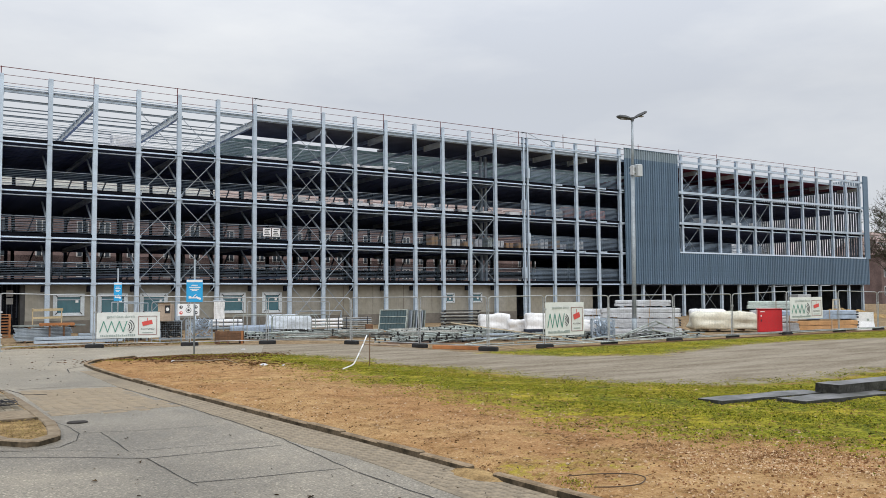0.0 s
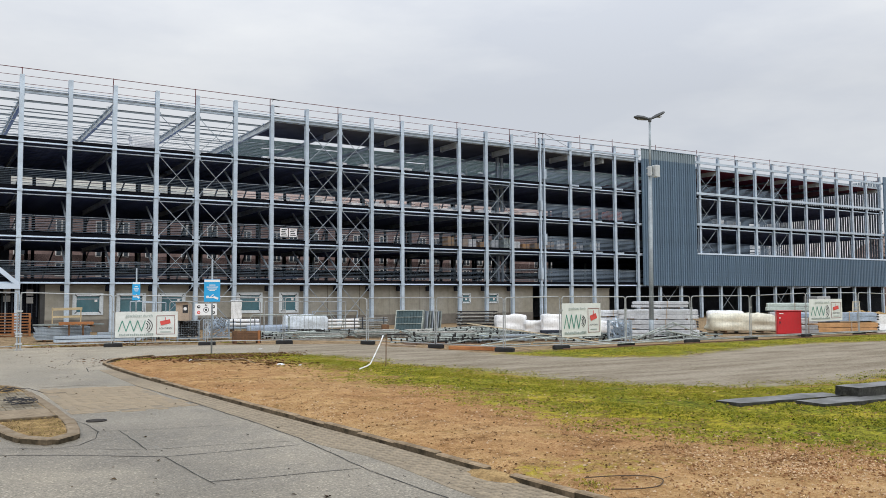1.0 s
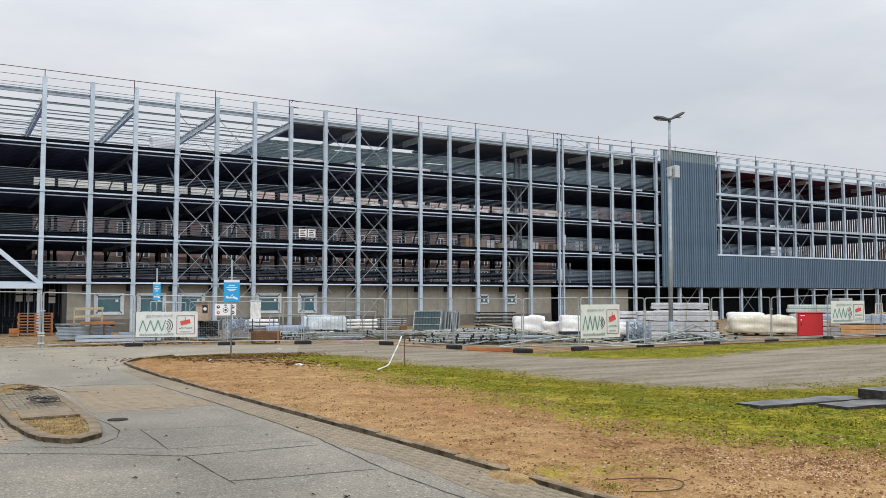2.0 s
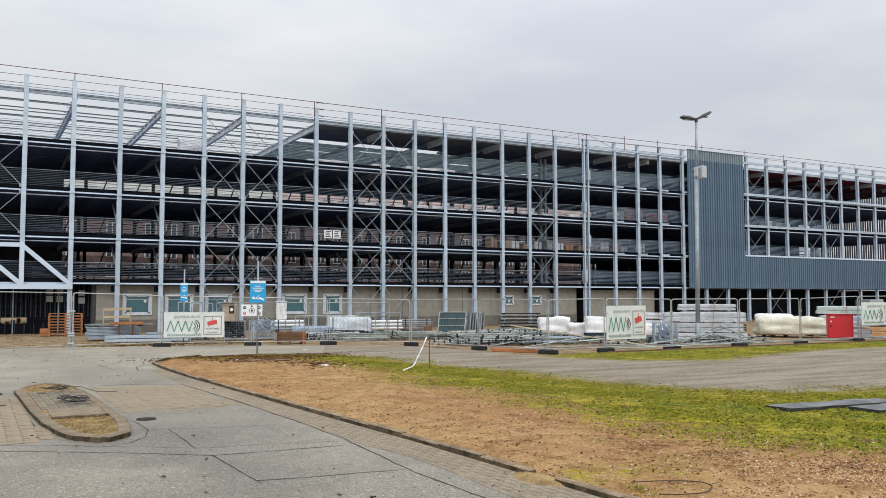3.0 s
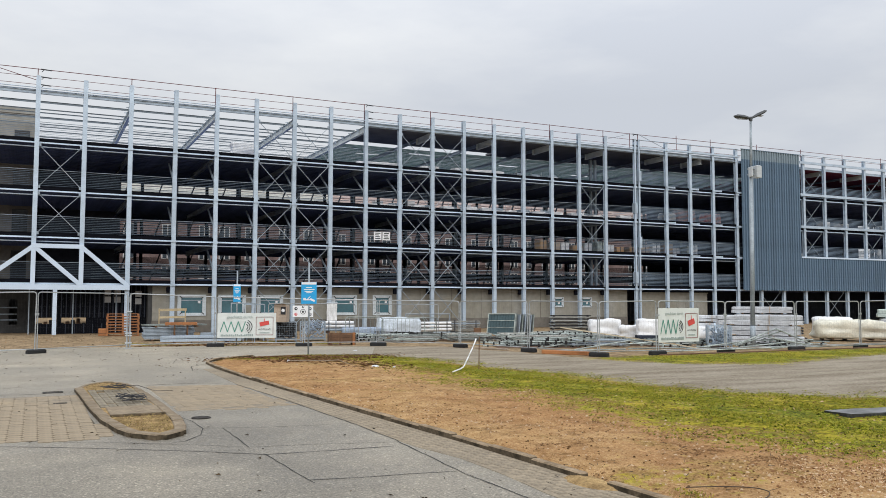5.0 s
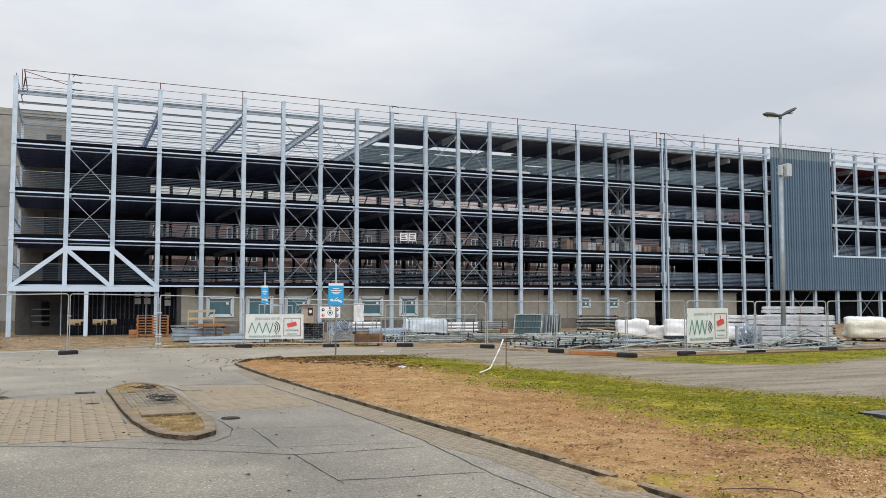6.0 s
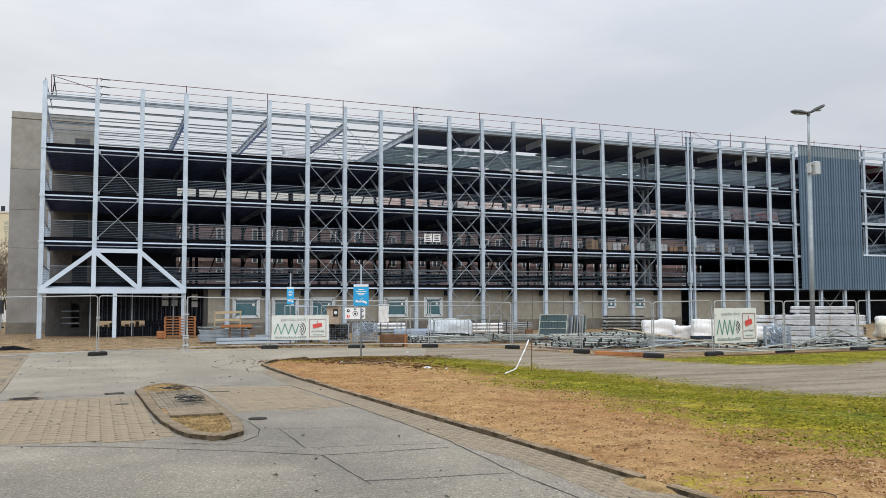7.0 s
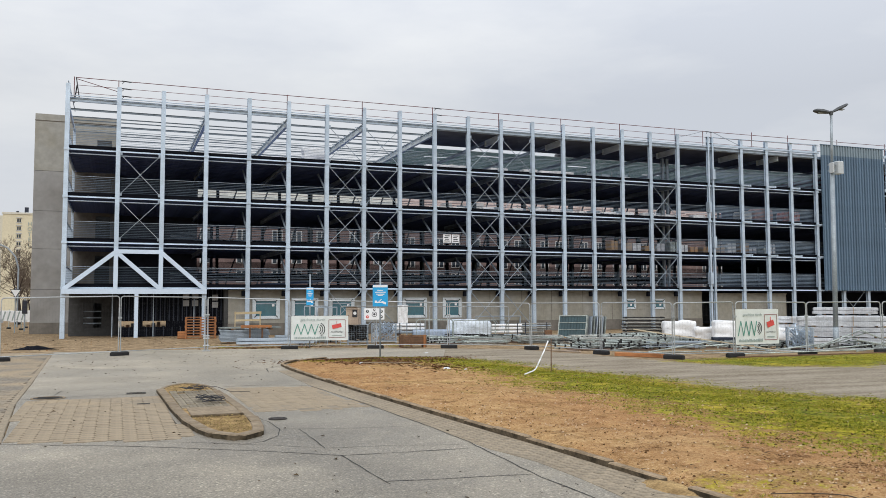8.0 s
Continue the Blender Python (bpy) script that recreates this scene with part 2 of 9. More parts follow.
M_IRON = mat("cast_iron", (0.035, 0.03, 0.026), 0.85, 0.0, var=0.3, scale=6, fine=30, bump=0.2)
M_DEAD_WOOD = mat("dead_wood", (0.34, 0.28, 0.20), 0.85, 0.0, var=0.3, scale=5, fine=30, bump=0.1)
M_TWIG = mat("twig_brown", (0.075, 0.055, 0.045), 0.9, 0.0, var=0.3, scale=1, fine=8, bump=0.0)
M_EQUIPMENT = mat("off_white_enamel", (0.50, 0.53, 0.55), 0.5, 0.0, var=0.12, scale=2, fine=15, bump=0.02)
M_LAMP = mat("lamp_grey", (0.075, 0.08, 0.085), 0.5, 0.2, var=0.2, scale=3, fine=20, bump=0.03)
M_POLE = mat("galvanised_pole", (0.35, 0.40, 0.44), 0.55, 0.3, var=0.3, scale=1.5, fine=20, bump=0.05)
M_BLUE_BOX = mat("blue_container_paint", (0.03, 0.10, 0.30), 0.5, 0.0, var=0.2, scale=0.6, fine=8, bump=0.05)


def asphalt_material():
    m = mat("worn_asphalt", (0.182, 0.163, 0.130), 0.62, 0.0, var=0.7, scale=0.30, fine=40, bump=0.8, tint=(0.283, 0.253, 0.20))
    n, k = m.node_tree.nodes, m.node_tree.links
    bs = n["Principled BSDF"]
    # damp patches: smoother in large soft shapes
    co, nz = n.new("ShaderNodeTexCoord"), n.new("ShaderNodeTexNoise")
    nz.inputs["Scale"].default_value, nz.inputs["Detail"].default_value = 0.16, 3
    mr = n.new("ShaderNodeMapRange")
    mr.inputs["From Min"].default_value, mr.inputs["From Max"].default_value = 0.42, 0.6
    mr.inputs["To Min"].default_value, mr.inputs["To Max"].default_value = 0.40, 0.64
    k.new(co.outputs["Object"], nz.inputs["Vector"])
    k.new(nz.outputs["Fac"], mr.inputs["Value"])
    k.new(mr.outputs["Result"], bs.inputs["Roughness"])
    # dried dust in drifts over the tar, plus a painted sheen further out
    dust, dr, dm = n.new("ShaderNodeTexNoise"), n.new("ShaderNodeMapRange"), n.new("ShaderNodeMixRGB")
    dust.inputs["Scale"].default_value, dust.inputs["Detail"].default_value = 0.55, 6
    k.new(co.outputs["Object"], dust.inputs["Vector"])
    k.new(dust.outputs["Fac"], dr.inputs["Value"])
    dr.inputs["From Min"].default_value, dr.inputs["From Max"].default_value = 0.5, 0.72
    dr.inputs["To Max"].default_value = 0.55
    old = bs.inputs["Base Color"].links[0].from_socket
    # paler along Y: the sky's grazing sheen put into the colour
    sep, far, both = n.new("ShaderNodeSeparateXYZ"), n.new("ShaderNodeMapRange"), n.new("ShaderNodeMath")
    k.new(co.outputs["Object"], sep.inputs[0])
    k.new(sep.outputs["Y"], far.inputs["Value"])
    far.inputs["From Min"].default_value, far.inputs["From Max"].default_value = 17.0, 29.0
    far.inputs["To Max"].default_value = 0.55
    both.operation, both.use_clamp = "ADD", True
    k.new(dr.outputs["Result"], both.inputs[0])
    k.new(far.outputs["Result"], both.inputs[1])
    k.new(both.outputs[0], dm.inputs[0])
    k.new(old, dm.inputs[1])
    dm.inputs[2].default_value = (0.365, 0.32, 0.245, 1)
    # aggregate: pale and dark stones that the worn surface lays bare
    agg, ar, am = n.new("ShaderNodeTexVoronoi"), n.new("ShaderNodeValToRGB"), n.new("ShaderNodeMixRGB")
    agg.inputs["Scale"].default_value = 48.0
    k.new(co.outputs["Object"], agg.inputs["Vector"])
    hue = n.new("ShaderNodeSeparateColor")
    k.new(agg.outputs["Color"], hue.inputs[0])
    for el, (p, c) in zip((ar.color_ramp.elements[0], ar.color_ramp.elements.new(0.2), ar.color_ramp.elements.new(0.85), ar.color_ramp.elements[-1]), ((0.0, 0.62), (0.2, 0.95), (0.85, 1.04), (1.0, 1.75))):
        el.position, el.color = p, (c, c, c, 1)
    k.new(hue.outputs[0], ar.inputs["Fac"])
    am.blend_type, am.inputs[0].default_value = "MULTIPLY", 1.0
    k.new(dm.outputs["Color"], am.inputs[1])
    k.new(ar.outputs["Color"], am.inputs[2])
    k.new(am.outputs["Color"], bs.inputs["Base Color"])
    return m


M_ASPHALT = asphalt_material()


def ground_material():
    """Soil, gravel, grass and wood-chip bed, laid out by the zone values stored on the sheet and frayed by noise."""
    m = bpy.data.materials.new("open_ground")
    m.use_nodes = True
    n, k = m.node_tree.nodes, m.node_tree.links
    bs = n["Principled BSDF"]
    bs.inputs["Roughness"].default_value = 0.95
    bs.inputs["Specular IOR Level"].default_value = 0.08
    co = n.new("ShaderNodeTexCoord")

    def noise_tex(s, d=5, r=0.55):
        t = n.new("ShaderNodeTexNoise")
        t.inputs["Scale"].default_value, t.inputs["Detail"].default_value, t.inputs["Roughness"].default_value = s, d, r
        k.new(co.outputs["Object"], t.inputs["Vector"])
        return t.outputs["Fac"]

    def ramp2(fac, stops):
        r = n.new("ShaderNodeValToRGB")
        e = r.color_ramp.elements
        while len(e) < len(stops):
            e.new(0.5)
        for el, (p, c) in zip(e, stops):
            el.position, el.color = p, (*c, 1)
        k.new(fac, r.inputs["Fac"])
        return r.outputs["Color"]

    def mixc(fac, a, b, mode="MIX"):
        x = n.new("ShaderNodeMixRGB")
        x.blend_type = mode
        if isinstance(fac, float):
            x.inputs[0].default_value = fac
        else:
            k.new(fac, x.inputs[0])
        k.new(a, x.inputs[1])
        k.new(b, x.inputs[2])
        return x.outputs["Color"]

    def mixf(p, q):
        s = n.new("ShaderNodeMath")
        s.operation = "MULTIPLY_ADD"
        k.new(p, s.inputs[0])
        s.inputs[1].default_value = 0.6
        h = n.new("ShaderNodeMath")
        h.operation = "MULTIPLY"
        k.new(q, h.inputs[0])
        h.inputs[1].default_value = 0.4
        k.new(h.outputs[0], s.inputs[2])
        return s.outputs[0]

    def zone(attr, fray, amount, lo=0.42, hi=0.58):
        a = n.new("ShaderNodeAttribute")
        a.attribute_name = attr
        s = n.new("ShaderNodeMath")
        s.operation = "SUBTRACT"
        k.new(fray, s.inputs[0])
        s.inputs[1].default_value = 0.5
        w = n.new("ShaderNodeMath")
        w.operation = "MULTIPLY_ADD"
        k.new(s.outputs[0], w.inputs[0])
        w.inputs[1].default_value = amount
        k.new(a.outputs["Fac"], w.inputs[2])
        r = n.new("ShaderNodeMapRange")
        r.interpolation_type = "SMOOTHSTEP"
        r.inputs["From Min"].default_value, r.inputs["From Max"].default_value = lo, hi
        k.new(w.outputs[0], r.inputs["Value"])
        return r.outputs["Result"]

    n_big, n_mid, n_fine, n_grit, n_dust = noise_tex(0.28), noise_tex(1.3, 6), noise_tex(4.6, 7, 0.68), noise_tex(15, 6, 0.72), noise_tex(38, 4, 0.7)
    yard = mixc(0.5, ramp2(n_mid, [(0.36, (0.13, 0.088, 0.048)), (0.64, (0.43, 0.315, 0.19))]), ramp2(n_fine, [(0.40, (0.085, 0.058, 0.033)), (0.60, (0.43, 0.315, 0.19))]))
    lanes, streak = n.new("ShaderNodeMapping"), n.new("ShaderNodeTexNoise")
    lanes.inputs["Rotation"].default_value = (0, 0, radians(8))
    lanes.inputs["Scale"].default_value = (0.3, 1.3, 1.0)
    k.new(co.outputs["Object"], lanes.inputs["Vector"])
    k.new(lanes.outputs["Vector"], streak.inputs["Vector"])
    streak.inputs["Scale"].default_value, streak.inputs["Detail"].default_value = 1.0, 9
    worn = ramp2(streak.outputs["Fac"], [(0.38, (0.125, 0.096, 0.064)), (0.5, (0.265, 0.225, 0.172)), (0.62, (0.40, 0.355, 0.285))])
    gravel = mixc(0.36, mixc(0.42, ramp2(n_grit, [(0.40, (0.13, 0.105, 0.076)), (0.5, (0.265, 0.228, 0.172)), (0.60, (0.38, 0.335, 0.265))]),
                             ramp2(n_fine, [(0.38, (0.145, 0.115, 0.08)), (0.46, (0.265, 0.228, 0.172)), (0.62, (0.34, 0.30, 0.235))])), worn)
    n_spk, n_spot = noise_tex(58, 3, 0.75), noise_tex(24, 3, 0.7)
    bed_red = mixc(0.5, ramp2(n_fine, [(0.36, (0.150, 0.066, 0.026)), (0.5, (0.350, 0.175, 0.066)), (0.64, (0.480, 0.290, 0.130))]), ramp2(n_mid, [(0.36, (0.215, 0.098, 0.040)), (0.5, (0.375, 0.192, 0.076)), (0.64, (0.470, 0.280, 0.125))]))
    bed_sand = mixc(0.5, ramp2(n_fine, [(0.36, (0.260, 0.145, 0.055)), (0.5, (0.460, 0.285, 0.120)), (0.64, (0.590, 0.400, 0.200))]), ramp2(n_mid, [(0.36, (0.320, 0.190, 0.075)), (0.5, (0.470, 0.300, 0.132)), (0.64, (0.590, 0.410, 0.210))]))
    broad = n.new("ShaderNodeMapRange")
    broad.inputs["From Min"].default_value, broad.inputs["From Max"].default_value = 0.42, 0.62
    k.new(n_big, broad.inputs["Value"])
    speck = mixc(0.5, ramp2(n_spk, [(0.40, (0.040, 0.018, 0.008)), (0.47, (0.330, 0.180, 0.072)), (0.55, (0.400, 0.250, 0.115)), (0.62, (0.760, 0.610, 0.420))]), ramp2(n_spot, [(0.38, (0.075, 0.032, 0.014)), (0.5, (0.350, 0.195, 0.080)), (0.62, (0.600, 0.430, 0.240))]))
    thin, tr = noise_tex(0.75, 5, 0.6), n.new("ShaderNodeMapRange")
    tr.inputs["From Min"].default_value, tr.inputs["From Max"].default_value, tr.inputs["To Max"].default_value = 0.56, 0.68, 0.55
    k.new(thin, tr.inputs["Value"])
    bed = mixc(0.45, mixc(broad.outputs["Result"], bed_red, bed_sand), speck)
    bed = mixc(0.8, bed, ramp2(noise_tex(2.1, 10, 0.78), [(0.37, (0.40, 0.35, 0.31)), (0.44, (0.86, 0.83, 0.80)), (0.52, (1.0, 1.0, 1.0)), (0.64, (1.22, 1.24, 1.26))]), "MULTIPLY")
    bed = mixc(tr.outputs["Result"], bed, ramp2(n_spot, [(0.40, (0.065, 0.042, 0.012)), (0.5, (0.235, 0.165, 0.045)), (0.60, (0.400, 0.290, 0.095))]))
    green = mixc(0.42, ramp2(n_fine, [(0.45, (0.010, 0.015, 0.004)), (0.515, (0.125, 0.155, 0.014)), (0.60, (0.34, 0.33, 0.03))]),
                 ramp2(n_mid, [(0.40, (0.03, 0.055, 0.008)), (0.5, (0.165, 0.205, 0.018)), (0.61, (0.34, 0.30, 0.045))]))
    ochre = mixc(0.42, ramp2(n_fine, [(0.44, (0.04, 0.034, 0.008)), (0.5, (0.27, 0.235, 0.018)), (0.565, (0.50, 0.38, 0.045))]),
                 ramp2(n_mid, [(0.40, (0.10, 0.10, 0.012)), (0.5, (0.30, 0.26, 0.02)), (0.61, (0.44, 0.32, 0.06))]))
    patchy, pm = noise_tex(0.55, 4), n.new("ShaderNodeMapRange")
    pm.inputs["From Min"].default_value, pm.inputs["From Max"].default_value = 0.44, 0.62
    k.new(patchy, pm.inputs["Value"])
    grass = mixc(0.34, mixc(pm.outputs["Result"], green, ochre), ramp2(n_grit, [(0.44, (0.014, 0.016, 0.004)), (0.5, (0.17, 0.175, 0.014)), (0.565, (0.42, 0.40, 0.04))]))
    col = mixc(zone("gravel", n_mid, 1.1, 0.36, 0.64), yard, gravel)
    col = mixc(zone("bed", n_mid, 0.5), col, bed)
    col = mixc(zone("grass", mixf(n_fine, n_mid), 2.3, 0.34, 0.68), col, grass)
    k.new(col, bs.inputs["Base Color"])
    b = n.new("ShaderNodeBump")
    b.inputs["Strength"].default_value, b.inputs["Distance"].default_value = 1.0, 0.06
    add = n.new("ShaderNodeMath")
    add.operation = "MULTIPLY_ADD"
    k.new(n_grit, add.inputs[0])
    add.inputs[1].default_value = 0.35
    k.new(n_fine, add.inputs[2])
    k.new(add.outputs[0], b.inputs["Height"])
    k.new(b.outputs["Normal"], bs.inputs["Normal"])
    return m


M_GROUND = ground_material()


def sheeting_material():
    """Grey-green plastic sheeting that lets part of the daylight through."""
    m = mat("translucent_sheeting", (0.20, 0.34, 0.31), 0.6, 0.0, var=0.3, scale=0.5, fine=6, bump=0.05)
    n, k = m.node_tree.nodes, m.node_tree.links
    tl, mx = n.new("ShaderNodeBsdfTranslucent"), n.new("ShaderNodeMixShader")
    tl.inputs["Color"].default_value, mx.inputs[0].default_value = (0.16, 0.29, 0.27, 1), 0.30
    k.new(n["Principled BSDF"].outputs[0], mx.inputs[1])
    k.new(tl.outputs[0], mx.inputs[2])
    k.new(mx.outputs[0], n["Material Output"].inputs["Surface"])
    return m


M_SHEETING = sheeting_material()


def blade_material(name, a, b, c):
    m = bpy.data.materials.new(name)
    m.use_nodes = True
    n, k = m.node_tree.nodes, m.node_tree.links
    g = n.new("ShaderNodeNewGeometry")
    r = n.new("ShaderNodeValToRGB")
    e = r.color_ramp.elements
    e.new(0.5)
    for el, (p, col) in zip(e, ((0.0, a), (0.5, b), (1.0, c))):
        el.position, el.color = p, (*col, 1)
    k.new(g.outputs["Random Per Island"], r.inputs["Fac"])
    bs = n["Principled BSDF"]
    k.new(r.outputs["Color"], bs.inputs["Base Color"])
    bs.inputs["Roughness"].default_value = 0.9
    bs.inputs["Specular IOR Level"].default_value = 0.08
    return m


M_BLADES = blade_material("grass_blades", (0.05, 0.065, 0.010), (0.205, 0.21, 0.020), (0.40, 0.33, 0.05))
M_MOSS = blade_material("moss_cushions", (0.014, 0.017, 0.003), (0.10, 0.115, 0.008), (0.28, 0.275, 0.02))
M_CHIPS = blade_material("wood_chips_and_pebbles", (0.13, 0.07, 0.035), (0.32, 0.175, 0.075), (0.54, 0.42, 0.29))

M_CLODS = blade_material("soil_clods", (0.05, 0.026, 0.011), (0.16, 0.082, 0.033), (0.42, 0.27, 0.13))
M_PALE_CHIPS = blade_material("pale_wood_chips", (0.12, 0.05, 0.022), (0.42, 0.235, 0.115), (0.72, 0.58, 0.40))
M_DRY = blade_material("dry_straw", (0.05, 0.035, 0.018), (0.20, 0.14, 0.05), (0.42, 0.33, 0.13))
M_ROTTEN = blade_material("rotten_leaves", (0.06, 0.028, 0.014), (0.15, 0.078, 0.038), (0.32, 0.19, 0.10))
M_LITTER = blade_material("leaf_litter", (0.03, 0.022, 0.016), (0.07, 0.05, 0.03), (0.14, 0.10, 0.06))

# ---------------------------------------------------------------- mesh building


class Geo:
    """Collects vertices and faces of one mesh."""

    def __init__(self):
        self.v, self.f = [], []

    def add(self, verts, faces):
        o = len(self.v)
        self.v += [tuple(q) for q in verts]
        self.f += [tuple(o + i for i in fc) for fc in faces]
        return self

    def box(self, x0, y0, z0, x1, y1, z1):
        v = [(x, y, z) for z in (z0, z1) for y in (y0, y1) for x in (x0, x1)]
        return self.add(v, [(0, 2, 3, 1), (4, 5, 7, 6), (0, 1, 5, 4), (2, 6, 7, 3), (0, 4, 6, 2), (1, 3, 7, 5)])

    def slab(self, x0, y0, z0, x1, y1, z1, c=0.02):
        """A box with chamfered edges at its top and its upright corners."""
        def ring(i, z):
            return [(x0 + i + c, y0 + i, z), (x1 - i - c, y0 + i, z), (x1 - i, y0 + i + c, z), (x1 - i, y1 - i - c, z),
                    (x1 - i - c, y1 - i, z), (x0 + i + c, y1 - i, z), (x0 + i, y1 - i - c, z), (x0 + i, y0 + i + c, z)]
        v = ring(0, z0) + ring(0, z1 - c) + ring(c, z1)
        f = [tuple(range(7, -1, -1)), tuple(range(16, 24))]
        for o in (0, 8):
            f += [(o + i, o + (i + 1) % 8, o + 8 + (i + 1) % 8, o + 8 + i) for i in range(8)]
        return self.add(v, f)

    def bar(self, a, b, w, h=None, up=(0, 0, 1)):
        """A square-edged bar from a to b, w wide and h high."""
        h = h or w
        a, b = Vector(a), Vector(b)
        d = (b - a).normalized()
        u = Vector(up)
        if abs(d.dot(u)) > 0.98:
            u = Vector((0, 1, 0))
        s = d.cross(u).normalized()
        u = s.cross(d)
        v = [p + s * i * w / 2 + u * j * h / 2 for p in (a, b) for i, j in ((-1, -1), (1, -1), (1, 1), (-1, 1))]
        return self.add(v, [(0, 1, 2, 3), (7, 6, 5, 4), (0, 4, 5, 1), (1, 5, 6, 2), (2, 6, 7, 3), (3, 7, 4, 0)])

    def tube(self, a, b, r, n=8, r2=None, caps=True):
        a, b = Vector(a), Vector(b)
        d = (b - a).normalized()
        u = Vector((0, 0, 1)) if abs(d.z) < 0.95 else Vector((1, 0, 0))
        s = d.cross(u).normalized()
        u = s.cross(d)
        r2 = r if r2 is None else r2
        v = [p + (s * math.cos(t) + u * math.sin(t)) * q for p, q in ((a, r), (b, r2)) for t in (math.tau * i / n for i in range(n))]
        f = [(i, (i + 1) % n, n + (i + 1) % n, n + i) for i in range(n)]
        if caps:
            f += [tuple(range(n - 1, -1, -1)), tuple(range(n, 2 * n))]
        return self.add(v, f)

    def path(self, pts, r, n=6):
        for a, b in zip(pts, pts[1:]):
            self.tube(a, b, r, n)
        return self

    def ibeam(self, a, b, w, h, up=(0, 0, 1), t=0.018):
        """An I-section: two flanges and a web."""
        a, b = Vector(a), Vector(b)
        d = (b - a).normalized()
        u = Vector(up)
        s = d.cross(u).normalized()
        u = s.cross(d)
        self.bar(a + u * (h / 2 - t / 2), b + u * (h / 2 - t / 2), w, t, u)
        self.bar(a - u * (h / 2 - t / 2), b - u * (h / 2 - t / 2), w, t, u)
        return self.bar(a, b, t, h - 2 * t, u)

    def prism(self, outline, z0, z1):
        n = len(outline)
        v = [(x, y, z) for z in (z0, z1) for x, y in outline]
        return self.add(v, [tuple(range(n - 1, -1, -1)), tuple(range(n, 2 * n))] + [(i, (i + 1) % n, n + (i + 1) % n, n + i) for i in range(n)])

    def mesh(self, name, material, smooth=False):
        me = bpy.data.meshes.new(name)
        me.from_pydata(self.v, [], self.f)
        me.materials.append(material)
        if smooth:
            me.polygons.foreach_set("use_smooth", [True] * len(me.polygons))
        me.update()
        return me


def part(name, geo, material, parent=None, label="", at=None, smooth=False):
    """Links one mesh as one object, under a thing or a part."""
    data = geo.mesh(name, material, smooth) if isinstance(geo, Geo) else geo
    ob = new(name, data)
    if parent is not None:
        ob.parent = parent
    if at is not None:
        ob.matrix_basis = at
    if label:
        ob["label"] = label
    return ob


def thing(name, label, category, at=None, group="", kind=""):
    ob = new(name)
    ob.empty_display_size = 0.2
    if at is not None:
        ob.matrix_basis = at
    return tagged(ob, label, category, group, kind)


def solid(name, geo, material, label, category, at=None, group="", kind="", smooth=False):
    return tagged(part(name, geo, material, at=at, smooth=smooth), label, category, group, kind)


rnd = random.Random(7)
# ---------------------------------------------------------------- ground
KERB_LINE = [(5.75, -6.0), (5.62, 3.0), (5.52, 6.4), (5.49, 8.0), (5.42, 10.4), (5.33, 12.0), (5.22, 14.0), (5.06, 17.4), (4.84, 22.0), (4.78, 24.9), (4.86, 27.0)]
NEAR_EDGE = [(5.5, 28.4), (6.9, 29.6), (8.9, 29.9), (11.0, 28.4), (11.9, 26.0), (12.1, 22.0), (12.9, 19.4), (12.9, 16.4), (13.6, 13.6), (15.3, 11.9), (17.8, 11.4), (21.3, 11.8), (30, 11), (70, 9)]
BED = KERB_LINE + NEAR_EDGE + [(70, -6)]
LAWN = [(9.1, 28.4), (9.7, 25.1), (9.7, 21.3), (9.0, 17.2), (9.4, 15.4), (9.2, 12.9), (8.8, 11.0), (8.75, 9.6), (9.1, 8.9), (9.3, 7.4), (9.6, 6.2), (9.9, 4.0), (11, -6), (70, -6), (70, 9), (30, 11), (21.3, 11.8),
        (17.8, 11.4), (15.3, 11.9), (13.6, 13.6), (12.9, 16.4), (12.9, 19.4), (12.1, 22.0), (11.9, 26.0), (11.0, 28.4)]
FAR_LAWN = [(17.3, 23.9), (18.5, 21.0), (21.0, 19.6), (27.7, 21.3), (31.7, 21.6), (37.0, 20.6), (70, 18.5), (70, 24.6), (18.2, 24.6)]
TRACK = [(4.0, 29.0), (8.9, 30.0), (11.0, 28.4), (11.9, 26.0), (12.1, 22.0), (12.9, 19.4), (12.9, 16.4), (13.6, 13.6), (15.3, 11.9), (17.8, 11.4), (21.3, 11.8), (30, 11), (90, 8.5), (90, 18.5), (37.0, 20.6), (31.7, 21.6),
         (27.7, 21.3), (21.0, 19.6), (18.5, 21.0), (17.3, 23.9), (17.0, 28.0), (16.0, 33.0), (12.0, 35.5), (4.0, 38.0)]


def side_of(px, py, poly):
    """Distance to the outline of a polygon: positive inside, negative outside."""
    d = np.full(px.shape, 1e9)
    inside = np.zeros(px.shape, bool)
    for (ax, ay), (bx, by) in zip(poly, poly[1:] + poly[:1]):
        ex, ey = bx - ax, by - ay
        t = np.clip(((px - ax) * ex + (py - ay) * ey) / (ex * ex + ey * ey + 1e-9), 0, 1)
        d = np.minimum(d, np.hypot(px - ax - t * ex, py - ay - t * ey))
        cross = ((ay > py) != (by > py)) & (px < ex * (py - ay) / (ey + 1e-12) + ax)
        inside ^= cross
    return np.where(inside, d, -d)


def kerb_x(y):
    ys = [q[1] for q in KERB_LINE]
    return np.interp(y, ys, [q[0] for q in KERB_LINE])


def wobble(x, y):
    return (0.5 * np.sin(1.3 * x + 0.7 * y) + 0.3 * np.sin(2.9 * x - 2.1 * y + 1.0) + 0.2 * np.sin(5.3 * x + 4.7 * y + 2.0) + 0.16 * np.sin(9.1 * x - 7.7 * y))


